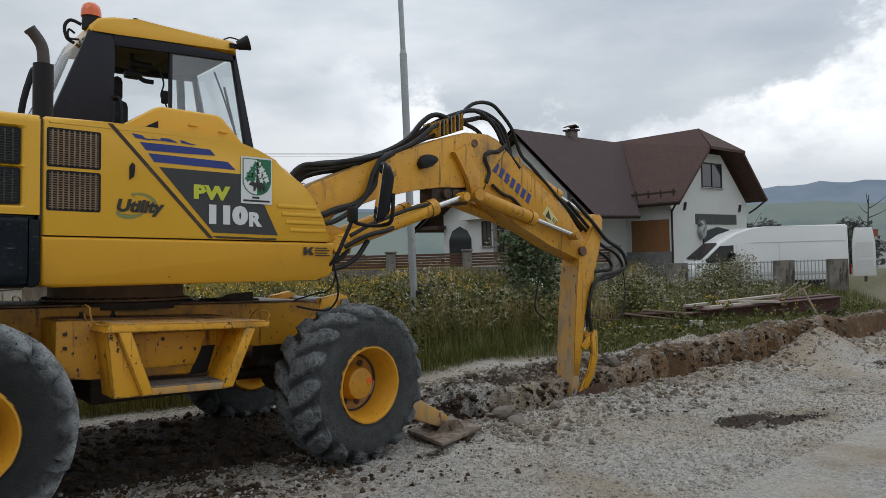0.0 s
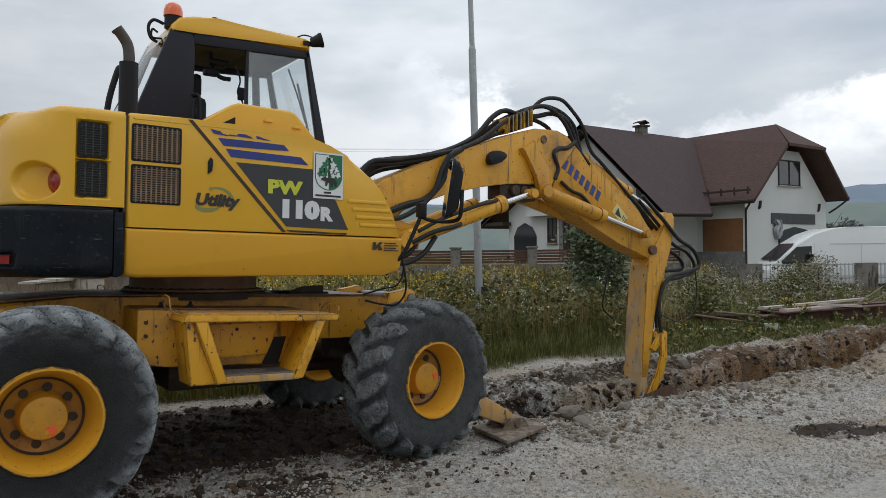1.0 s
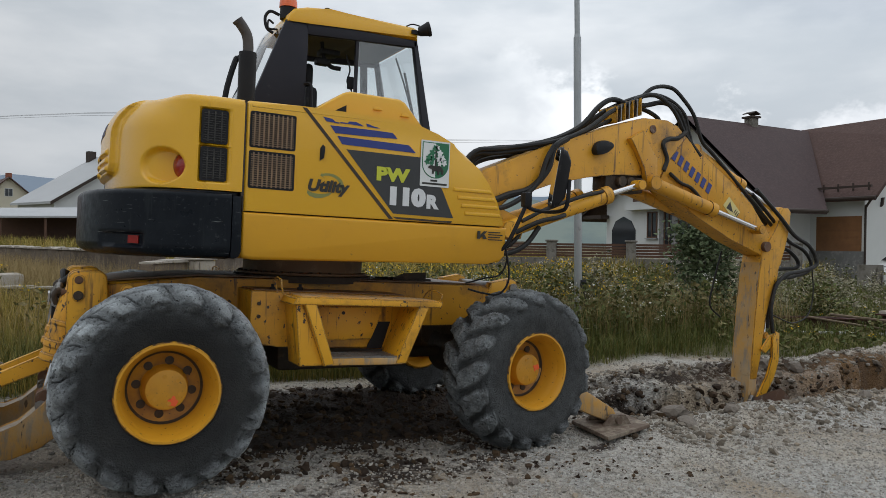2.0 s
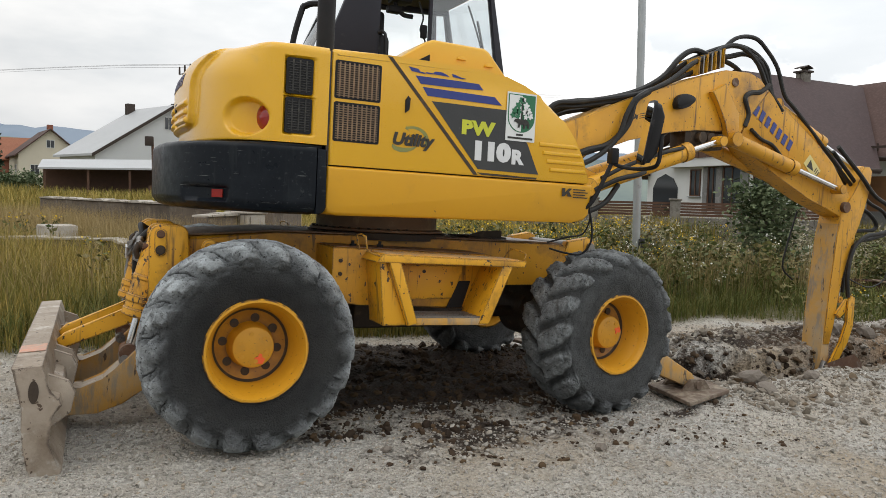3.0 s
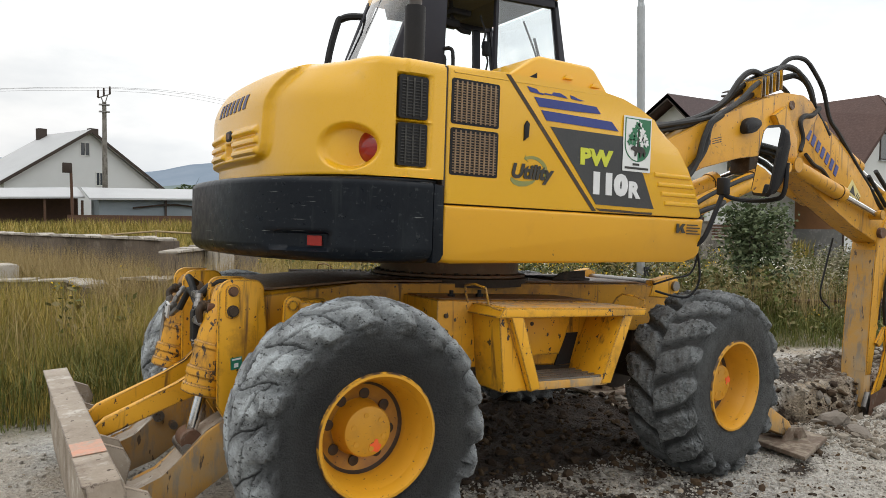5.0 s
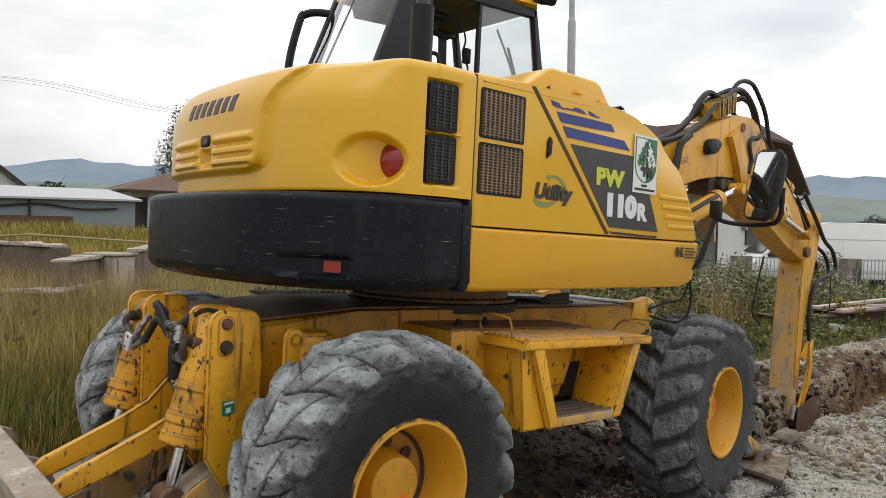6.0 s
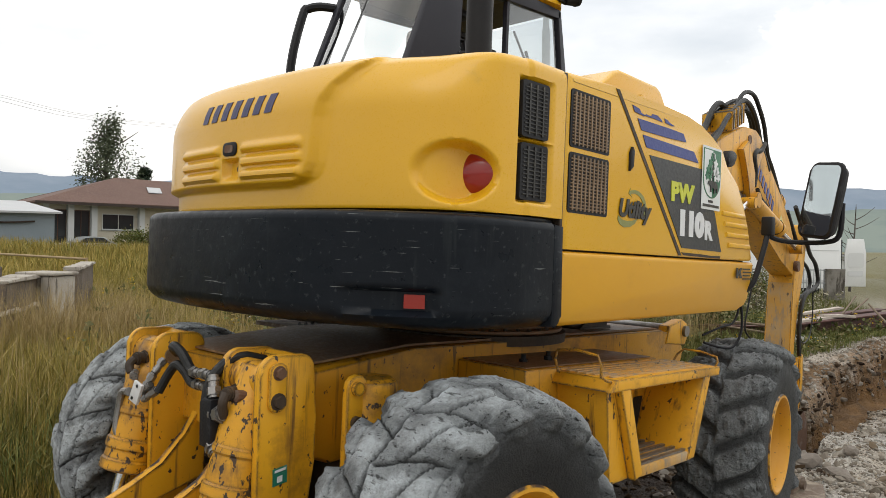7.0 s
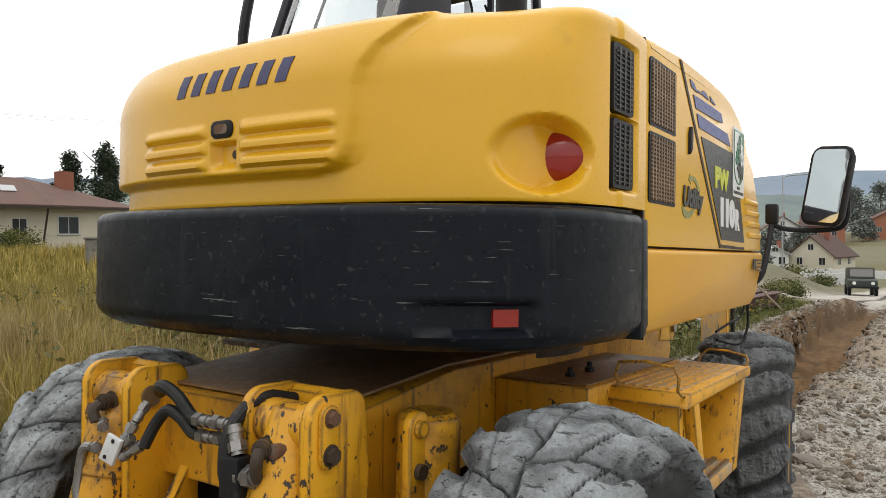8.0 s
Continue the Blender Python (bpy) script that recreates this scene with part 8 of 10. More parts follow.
# building leftovers along the verge
def lying_pipe(name, a, b, r, mat, label, cat, seg=14):
    bm = B()
    rod(bm, a, b, r, seg=seg)
    ob = part(name, bm, mat)
    return tagged(ob, label, cat)


def lying_beam(a, b, w, label):
    """A rolled steel section lying on the ground."""
    a, b = Vector(a), Vector(b)
    d = b - a
    m = Matrix.Translation(a) @ d.to_track_quat("X", "Z").to_matrix().to_4x4()
    bm = B()
    L = d.length
    box(bm, 0, L, -w / 2, w / 2, 0, 0.02)
    box(bm, 0, L, -w / 2, w / 2, w, w + 0.02)
    box(bm, 0, L, -0.012, 0.012, 0.02, w)
    bmesh.ops.transform(bm, matrix=m, verts=bm.verts)
    return tagged(part("steel_beam", bm, RED_BEAM, smooth=False), label, "beam", group="beams by the verge")


lying_beam((10.7, 9.1, -0.02), (12.75, 7.15, -0.02), 0.20, "red-oxide steel beam lying in the weeds")
lying_beam((10.2, 9.3, -0.02), (12.6, 7.55, -0.02), 0.20, "red-oxide steel beam lying in the weeds")
lying_beam((12.7, 7.15, -0.04), (17.6, 6.55, -0.06), 0.27, "dark red steel beam lying beside the trench")
lying_beam((12.9, 7.60, -0.04), (18.2, 6.95, -0.06), 0.27, "dark red steel beam lying beside the trench")
lying_pipe("plastic_pipe", (10.2, 8.44, -0.01), (11.95, 7.23, 0.0), 0.024, WHITE_PVC, "thin white plastic pipe lying on the grass", "pipe")
lying_pipe("plastic_pipe", (11.9, 7.20, 0.0), (13.2, 6.72, -0.01), 0.022, WHITE_PVC, "thin white plastic pipe lying on the grass", "pipe")
for a, b, w in (((12.95, 7.62, 0.26), (16.7, 7.42, 0.27), 0.13), ((12.9, 7.15, 0.25), (14.9, 6.92, 0.25), 0.16), ((14.0, 7.05, 0.30), (14.9, 6.72, 0.25), 0.12)):
    a, b = Vector(a), Vector(b)
    bm = B()
    box(bm, 0, (b - a).length, -w / 2, w / 2, 0, 0.045, m=Matrix.Translation(a) @ (b - a).to_track_quat("X", "Z").to_matrix().to_4x4())
    tagged(part("plank", bm, PLANK_PALE, smooth=False), "pale weathered plank lying on steel beams", "plank", group="planks by the verge")
for k, (a, b, r) in enumerate((((15.6, 7.1, 0.24), (17.0, 7.2, 0.55), 0.018), ((15.9, 7.0, 0.26), (17.2, 7.0, 0.50), 0.02), ((16.2, 6.75, 0.45), (15.0, 5.95, -0.05), 0.022), ((11.3, 7.9, 0.24), (12.5, 7.0, 0.02), 0.018), ((11.9, 7.9, 0.26), (12.3, 7.1, 0.2), 0.022))):
    lying_pipe("branch", a, b, r, TWIG, "dry broken branch lying on the beams", "branch", 6)
pail = B()
lathe(pail, [(0.0, 0.0), (0.095, 0.0), (0.12, 0.22), (0.125, 0.225), (0.115, 0.225), (0.09, 0.01), (0.0, 0.01)], 20, pose(12.03, 6.88, -0.06, 90, 0, 0) @ Matrix.Diagonal((0.95, 0.75, -0.95, 1)))
tagged(part("pail", pail, WHITE_PVC), "small white plastic pail on the verge", "bucket")

# concrete foundations in the field
OLD_WALL = worn("stained_old_concrete", (0.145, 0.112, 0.085), (0.092, 0.070, 0.053), (0.23, 0.19, 0.15), 0.95, scale=1.5, fine=40.0, wear_at=(0.54, 0.70), wear_scale=3.0, bump=0.5, bump_d=0.02, grime=((0.055, 0.042, 0.032), 1.2, 0.50, 0.72), chips=((0.06, 0.048, 0.038), 5.0, 0.56, 0.64, (3.0, 3.0, 0.35)))
PALE_CONCRETE = worn("pale_dry_concrete", (0.46, 0.42, 0.365), (0.33, 0.295, 0.25), (0.19, 0.16, 0.13), 0.95, scale=2.0, fine=40.0, wear_at=(0.52, 0.72), wear_scale=5.0, bump=0.4, bump_d=0.012, chips=((0.13, 0.11, 0.09), 7.0, 0.58, 0.66, (3.0, 3.0, 0.4)))
RAIL_WOOD = worn("bleached_pole", (0.40, 0.30, 0.17), (0.32, 0.23, 0.13), (0.20, 0.14, 0.08), 0.85, scale=4.0)


def foundation(name, label, pts, h, w, z0=-0.1):
    th = thing(name, label, "foundation", group="concrete foundations")
    for (x0, y0), (x1, y1) in zip(pts, pts[1:]):
        L = math.hypot(x1 - x0, y1 - y0)
        bm = B()
        box(bm, 0, L + w / 2, -w / 2, w / 2, z0, h, 0.02)
        p = part("wall", bm, OLD_WALL, th)
        p.matrix_local = pose(x0, y0, 0, 0, 0, math.degrees(math.atan2(y1 - y0, x1 - x0)))
        bm = B()
        cuts = max(2, int(L / 0.45))
        for k in range(cuts):
            x_a, x_b = L * k / cuts + 0.02, L * (k + 1) / cuts
            low = 0.022 * vnoise(x0 + k * 3.7, y0 * 1.3)
            prism(bm, [(x_a, h + 0.002), (x_b, h + 0.002), (x_b, h + 0.036 - low), (x_a + 0.6 * (x_b - x_a), h + 0.046 + low), (x_a, h + 0.036 + low)], -w / 2 - 0.025 - 0.02 * (k % 2), w / 2 + 0.03, 0.006, seg=1)
        p = part("coping", bm, PALE_CONCRETE, th)
        p.matrix_local = pose(x0, y0, 0, 0, 0, math.degrees(math.atan2(y1 - y0, x1 - x0)))
    return th


foundation("concrete_wall", "long low weathered concrete wall in the grass", [(-1.3, 21.5), (1.6, 13.6)], 1.17, 0.26)
foundation("concrete_wall", "short pale concrete wing wall beside the block", [(1.30, 12.1), (1.95, 13.15)], 1.03, 0.22)
foundation("concrete_wall", "low pale concrete ledge in the grass", [(0.70, 12.25), (1.12, 11.75), (1.95, 13.0)], 0.68, 0.16)
foundation("concrete_wall", "thin concrete wall behind the block", [(2.75, 13.9), (3.95, 16.5)], 1.08, 0.16)
foundation("concrete_wall", "low broken concrete wall in the grass", [(-1.7, 13.7), (0.2, 13.0), (0.35, 12.0)], 0.62, 0.3)
blk = B()
box(blk, -0.22, 0.22, -0.26, 0.26, -0.1, 1.06, 0.03)
box(blk, -0.25, 0.25, -0.29, 0.29, 1.062, 1.105, 0.02)
tagged(part("concrete_block", blk, PALE_CONCRETE), "square pale concrete pier in the grass", "block").matrix_world = pose(2.22, 13.25, 0, 0, 0, 32)
blk = B()
box(blk, -0.30, 0.30, -0.3, 0.3, -0.1, 0.78, 0.04)
tagged(part("concrete_block", blk, PALE_CONCRETE), "small concrete block in the grass", "block").matrix_world = pose(-0.78, 15.0, 0, 0, 0, 10)
rail = thing("pipe_railing", "thin rusty pipe railing in the field", "railing")
for (x, y, h) in ((1.0, 22.4, 1.05), (2.80, 21.3, 1.22), (4.30, 17.5, 1.14)):
    bm = B()
    rod(bm, (x, y, -0.1), (x, y, h + 0.02), 0.022, seg=8)
    part("post", bm, RAIL_WOOD, rail)
for a, b in (((1.0, 22.4, 1.03), (2.80, 21.3, 1.20)), ((2.80, 21.3, 1.20), (4.30, 17.5, 1.13))):
    bm = B()
    rod(bm, a, b, 0.024, seg=8)
    part("rail", bm, RAIL_WOOD, rail)

# white gabled house in the distance with its sheds
far = thing("gabled_house", "pale grey gabled house with a white sheet roof", "house", pose(6.25, 70.8, 0, 0, 0, 24))
bm = B()
prism(bm, [(-6.9, 0), (7.3, 0), (7.3, 4.0), (0, 8.95), (-6.9, 4.4)], 0, 7.0)
part("wall", bm, PLASTER_GREY, far, smooth=False)
bm = B()
slab(bm, [(0, -0.5, 9.2), (0, 7.3, 9.2), (-7.4, 7.3, 4.42), (-7.4, -0.5, 4.42)], 0.2)
part("roof", bm, SHEET_ROOF, far, smooth=False)
bm = B()
slab(bm, [(0, -0.5, 9.2), (8.2, -0.5, 3.7), (8.2, 7.3, 3.7), (0, 7.3, 9.2)], 0.2)
part("roof", bm, SHEET_ROOF, far, smooth=False)
bm = B()
slab(bm, [(-7.4, -0.56, 4.40), (0, -0.56, 9.18), (0, -0.5, 9.18), (-7.4, -0.5, 4.40)], 0.28)
slab(bm, [(0, -0.56, 9.18), (8.2, -0.56, 3.68), (8.2, -0.5, 3.68), (0, -0.5, 9.18)], 0.28)
part("verge_board", bm, SOFFIT, far, smooth=False)
for x, y, z in ((1.0, 1.0, 8.3), (-0.6, 6.6, 8.5)):
    bm = B()
    box(bm, x - 0.35, x + 0.35, y - 0.3, y + 0.3, z - 1.0, z + 1.15)
    part("chimney", bm, SOFFIT, far, smooth=False)
window(far, pose(-0.3, 0, 6.9), 0.9, 1.2, sill=False)
window(far, pose(1.0, 0, 4.4), 0.75, 1.2, sill=False)
window(far, pose(3.3, 0, 3.2), 1.8, 0.6, sill=False)
shed = thing("long_shed", "long low shed with pale sheet roof and blue-grey walls", "shed", pose(0, 0, -0.1))
bm = B()
box(bm, 5.0, 15.4, 52.7, 57.0, 0, 3.0)
part("wall", bm, SHED_GREY, shed, smooth=False)
bm = B()
slab(bm, [(4.4, 52.2, 2.95), (15.7, 52.2, 3.1), (15.0, 57.4, 3.9), (4.4, 57.4, 3.8)], 0.12)
part("roof", bm, SHEET_ROOF, shed, smooth=False)
bm = B()
slab(bm, [(-3.5, 55.0, 2.9), (4.4, 55.0, 3.1), (4.4, 60.0, 3.9), (-3.5, 60.0, 3.6)], 0.12)
part("roof", bm, SHEET_ROOF, shed, smooth=False)
bm = B()
for x in (-3.2, -0.6, 2.0, 4.2):
    box(bm, x, x + 0.15, 55.2, 55.35, 0, 2.85)
box(bm, -3.3, 4.3, 58.5, 58.7, 0, 3.2)
box(bm, -2.8, 3.8, 55.6, 56.8, 0, 1.3)
part("open_bay", bm, WOOD_DARK, shed, smooth=False)
bm = B()
tube(bm, [(7.0, 52.55, 2.35), (9.5, 52.55, 2.6), (12.0, 52.55, 2.35), (14.2, 52.55, 2.45)], 0.06, 5)
box(bm, 9.0, 9.12, 52.5, 52.68, 1.2, 2.9)
part("cable", bm, SOFFIT, shed)
bm = B()
box(bm, 3.0, 11.0, 50.5, 50.6, 0, 1.75)
tagged(part("board_fence", bm, WOOD_DARK, smooth=False), "brown board fence before the sheds", "fence")

# hip-roofed bungalow
bung = thing("bungalow", "cream bungalow with a brown hipped tile roof", "bungalow", pose(0, 0, 0.0))
bm = B()
box(bm, 18.0, 36.5, 62.6, 72.0, 0, 3.95)
part("wall", bm, PLASTER_CREAM, bung, smooth=False)
bm = B()
slab(bm, [(16.9, 61.2, 4.05), (29.2, 61.2, 4.15), (29.6, 66.5, 6.55), (24.8, 66.5, 6.55)], 0.15)
part("roof", bm, ROOF_RED, bung, smooth=False)
bm = B()
slab(bm, [(29.2, 61.2, 4.15), (37.6, 62.4, 4.15), (33.0, 66.6, 5.9), (29.6, 66.5, 6.55)], 0.15)
part("roof", bm, ROOF_RED, bung, smooth=False)
bm = B()
slab(bm, [(16.9, 61.2, 4.05), (24.8, 66.5, 6.55), (18.0, 73.0, 4.05)], 0.15)
part("roof", bm, ROOF_RED, bung, smooth=False)
bm = B()
slab(bm, [(24.8, 66.5, 6.55), (29.6, 66.5, 6.55), (33.0, 66.6, 5.9), (37.6, 73.0, 4.1), (18.0, 73.0, 4.1)], 0.15)
part("roof", bm, ROOF_RED, bung, smooth=False)
bm = B()
box(bm, 16.9, 29.3, 61.1, 61.25, 3.85, 4.05)
box(bm, 29.3, 37.6, 61.3, 61.5, 3.85, 4.05)
rod(bm, (28.9, 61.3, 3.9), (28.9, 62.4, 0.2), 0.08, seg=8)
part("gutter", bm, SOFFIT, bung, smooth=False)
bm = B()
box(bm, 32.4, 33.6, 66.0, 67.0, 5.2, 7.3)
part("chimney", bm, BRICK_RED, bung, smooth=False)
bm = B()
slab(bm, [(26.4, 63.5, 5.28), (27.6, 63.5, 5.28), (27.9, 64.6, 5.78), (26.7, 64.6, 5.78)], 0.05)
part("roof_window", bm, SHEET_ROOF, bung, smooth=False)
for x, w, h, z in ((18.9, 1.3, 2.6, 0.9), (20.6, 1.3, 2.6, 0.9), (23.5, 2.6, 1.3, 2.0), (27.3, 1.2, 1.7, 1.4), (31.2, 1.8, 1.5, 1.8)):
    window(bung, pose(x, 62.6, z), w, h, WOOD_DARK if x < 22 else WHITE_PVC)
for x in (17.95, 19.75, 21.5, 25.3):
    bm = B()
    box(bm, x - 0.22, x + 0.22, 62.2, 62.6, 0, 3.95)
    part("pillar", bm, PLASTER_WHITE, bung, smooth=False)


def parked_car(name, label, m, mat, hgt=1.45):
    c = thing(name, label, "car", m)
    bm = B()
    prism(bm, [(0.0, 0.35), (0.0, 0.75), (0.25, 0.88), (1.15, 0.95), (1.75, hgt - 0.05), (2.3, hgt), (3.1, hgt - 0.04), (3.75, 1.0), (4.15, 0.92), (4.25, 0.6), (4.2, 0.35)], 0, 1.7, 0.06, seg=2)
    b = part("body", bm, mat, c, angle=40)
    bm = B()
    prism(bm, [(1.25, 0.96), (1.78, hgt - 0.1), (3.05, hgt - 0.09), (3.6, 0.98)], -0.008, 0.0)
    part("side_window", bm, PANE, b, smooth=False)
    for x in (0.8, 3.4):
        for y in (0.0, 1.5):
            bm = B()
            lathe(bm, [(0, 0.0), (0.2, 0.0), (0.3, 0.01), (0.31, 0.18), (0, 0.2)], 18)
            w = part("wheel", bm, RUBBER, c)
            w.matrix_local = pose(x, y, 0.31)
    return c


parked_car("parked_car", "silver car parked before the bungalow", pose(17.7, 58.5, 0.0), ZINC)
parked_car("parked_car", "white car parked beside the bungalow", pose(22.5, 42.0, 0.0), VAN_WHITE, 1.75)
stack = thing("pallet_stack", "stack of grey timber and pallets in the grass", "timber")
for k in range(6):
    bm = B()
    box(bm, 26.2 + 0.1 * (k % 3), 30.6 - 0.15 * (k % 2), 44.0, 45.4, 0.05 + 0.27 * k, 0.22 + 0.27 * k)
    part("board_layer", bm, TWIG if k % 2 else CONCRETE, stack, smooth=False)

# overhead line
upole = thing("utility_pole", "grey concrete utility pole with three insulators", "utility pole", pose(6.17, 59.3, 0))
bm = B()
rod(bm, (0.0, 0, 0), (0, 0, 10.0), 0.22, 0.14, seg=12)
part("mast", bm, CONCRETE, upole)
bm = B()
tube(bm, [(0, 0, 9.7), (-0.2, 0, 10.35)], 0.04, 6, smooth=False)
tube(bm, [(0, 0, 9.7), (0.22, 0, 10.5)], 0.04, 6, smooth=False)
tube(bm, [(-0.42, 0, 10.25), (0.40, 0, 10.6)], 0.04, 6, smooth=False)
box(bm, -0.35, 0.35, -0.2, 0.2, 9.25, 9.33)
box(bm, -0.35, 0.35, -0.2, 0.2, 9.75, 9.83)
part("crossarm", bm, STEEL, upole)
for x, z in ((-0.40, 10.28), (-0.02, 10.45), (0.38, 10.6)):
    bm = B()
    rod(bm, (x, 0, z), (x, 0, z + 0.55), 0.075, 0.06, seg=8)
    part("insulator", bm, SOFFIT, upole)
for k, (x, z) in enumerate(((-0.40, 10.8), (-0.02, 11.0), (0.38, 11.1))):
    bm = B()
    tube(bm, [(6.17 + x - 60, 59.3 + 45, z + 1.5), (6.17 + x - 30, 59.3 + 22, z - 0.6), (6.17 + x, 59.3, z), (20 + x, 57.5, z - 0.9), (38 + x, 55.0, z - 0.2), (60 + x, 52, z + 1.0)], 0.009, 4)
    tagged(part("overhead_wire", bm, SOFFIT), "thin overhead electric wire", "wire", group="overhead wires")
sp = thing("sign_post", "rusty post with a small box on top", "post", pose(3.35, 50.8, 0))
bm = B()
rod(bm, (0, 0, -0.1), (-0.1, 0, 4.85), 0.09, 0.08, seg=8)
part("post", bm, WOOD_DARK, sp)
bm = B()
box(bm, -0.55, -0.05, -0.18, 0.18, 4.3, 4.9, 0.02)
part("box", bm, SOFFIT, sp)


def small_house(label, x, y, z, turn, L, Wd, eave, ridge, wall, roof_m, category="house"):
    h = thing("village_house", label, category, pose(x, y, z, 0, 0, turn), group="village houses")
    bm = B()
    prism(bm, [(-Wd / 2, -1), (Wd / 2, -1), (Wd / 2, eave), (0, ridge), (-Wd / 2, eave)], 0, L)
    part("wall", bm, wall, h, smooth=False)
    o = 0.5
    dz = (ridge - eave) / (Wd / 2) * o
    for s in (-1, 1):
        bm = B()
        slab(bm, [(0, -o, ridge + 0.15), (s * (Wd / 2 + o), -o, eave - dz + 0.15), (s * (Wd / 2 + o), L + o, eave - dz + 0.15), (0, L + o, ridge + 0.15)], 0.18)
        part("roof", bm, roof_m, h, smooth=False)
    for xx in (-Wd / 4, Wd / 4):
        window(h, pose(xx, 0, eave * 0.4), 1.1, 1.3, sill=False)
    window(h, pose(0, 0, eave + (ridge - eave) * 0.25), 1.0, 1.1, sill=False)
    for yy in (L * 0.25, L * 0.7):
        for s in (-1, 1):
            window(h, pose(s * Wd / 2, yy, eave * 0.4, 0, 0, 90 * s), 1.2, 1.3, sill=False)
    bm = B()
    box(bm, 0.4, 1.1, L * 0.5, L * 0.5 + 0.7, eave, ridge + 1.0)
    part("chimney", bm, BRICK_RED, h, smooth=False)
    return h


def gz(x, y):
    return float(ground_z(x, y))


BRICK_ORANGE = worn("orange_block_wall", (0.36, 0.15, 0.09), (0.32, 0.13, 0.08), (0.3, 0.2, 0.15), 0.9)
small_house("small cream house with brown roof among bushes", -5.4, 112, 1.4, 12, 9, 7.6, 4.6, 7.9, PLASTER_CREAM, ROOF_BROWN)
small_house("long low house with red tiled roof", -7.0, 124, 1.2, 82, 26, 9, 4.4, 7.4, BRICK_RED, ROOF_ORANGE)
small_house("cream house with brown gabled roof in the valley", 135.5, 20.2, gz(136, 20), -106, 9.0, 7.4, 2.8, 6.0, PLASTER_CREAM, ROOF_BROWN)
small_house("low white outbuilding in the valley", 132.0, 25.2, gz(132, 25), -78, 6, 4.2, 3.0, 4.2, PLASTER_WHITE, SHEET_ROOF)
small_house("red brick house with dark roof on the far slope", 196, 20.5, gz(196, 20), 8, 9, 10, 4.2, 6.8, BRICK_ORANGE, ROOF_BROWN)
small_house("red brick house on the far slope", 212, 11.2, gz(212, 11), -78, 9, 11, 4.5, 7.4, BRICK_ORANGE, ROOF_RED)
small_house("low white house behind the van", 74, 24.6, -1.9, -62, 9, 7.0, 2.4, 3.6, PLASTER_WHITE, SHEET_ROOF)
small_house("white house with red roof on the far slope", 190, 33.0, gz(190, 33), -75, 10, 9, 4.0, 7.0, PLASTER_WHITE, ROOF_RED)
small_house("pale house beyond the valley", 230, 28.0, gz(230, 28), -70, 12, 9, 4.2, 7.0, PLASTER_CREAM, ROOF_ORANGE)
small_house("white house on the slope", 240, 6.0, gz(240, 6), -85, 12, 9, 4.2, 7.4, PLASTER_WHITE, ROOF_RED)
for i, (x, y, L, h) in enumerate(((112, 10.0, 9.0, 1.1), (118, 15.5, 7.0, 1.0), (86, 12.5, 5.0, 1.2))):
    bm = B()
    box(bm, -0.15, 0.15, -L / 2, L / 2, -0.4, h)
    for k in range(5):
        box(bm, -0.22, 0.22, -L / 2 + k * L / 4 - 0.2, -L / 2 + k * L / 4 + 0.2, -0.4, h + 0.15)
    wl_ = tagged(part("yard_wall", bm, PLASTER_WHITE, smooth=False), "low white yard wall in the valley", "wall", group="yard walls")
    wl_.matrix_world = pose(x, y, gz(x, y), 0, 0, 6)


def offroader(m):
    """A small military-looking car seen from its front."""
    green = worn("dark_green_paint", (0.022, 0.03, 0.022), (0.03, 0.038, 0.03), (0.07, 0.065, 0.05), 0.5)
    c = thing("parked_offroader", "dark green off-road car parked on the gravel road", "car", m)
    bm = B()
    prism(bm, [(0.0, 0.5), (0.0, 0.95), (0.12, 1.05), (1.15, 1.12), (1.3, 1.16), (3.5, 1.16), (3.6, 1.1), (3.6, 0.5)], -0.80, 0.80, 0.05)
    body = part("body", bm, green, c)
    bm = B()
    prism(bm, [(1.2, 1.16), (1.42, 1.78), (1.5, 1.84), (3.45, 1.84), (3.55, 1.75), (3.58, 1.16)], -0.76, 0.76, 0.05)
    part("canvas_top", bm, worn("olive_canvas", (0.05, 0.05, 0.035), (0.06, 0.058, 0.042), (0.08, 0.075, 0.06), 0.9), c)
    bm = B()
    prism(bm, [(1.205, 1.24), (1.215, 1.24), (1.40, 1.72), (1.385, 1.72)], -0.66, 0.66)
    part("windscreen", bm, PANE, body, smooth=False)
    bm = B()
    box(bm, -0.10, 0.0, -0.85, 0.85, 0.48, 0.62, 0.02)
    part("bumper", bm, BLACK, c)
    for y in (-0.52, 0.52):
        bm = B()
        rod(bm, (-0.03, y, 0.82), (0.02, y, 0.82), 0.11, seg=14)
        part("headlight", bm, VAN_WHITE, c)
    for x in (0.65, 2.9):
        for y in (-0.86, 0.64):
            bm = B()
            lathe(bm, [(0, 0.0), (0.2, 0.0), (0.36, 0.01), (0.38, 0.04), (0.38, 0.2), (0, 0.22)], 18)
            w = part("wheel", bm, BLACK, c)
            w.matrix_local = pose(x, y, 0.38)
    return c


offroader(pose(52.0, 7.0, gz(52.0, 7.0), 0, 3, 9))
lp = thing("street_lamp", "distant grey street lamp", "lamp post", pose(84.8, 16.8, gz(84.8, 16.8)))
bm = B()
rod(bm, (0, 0, -0.2), (0, 0, 11.6), 0.10, 0.07, seg=8)
part("pole", bm, ZINC, lp)
bm = B()
tube(bm, [(0, 0, 11.5), (0.2, -0.6, 11.72), (0.4, -2.4, 11.8)], 0.07, 6)
part("lamp_head", bm, ZINC, lp)

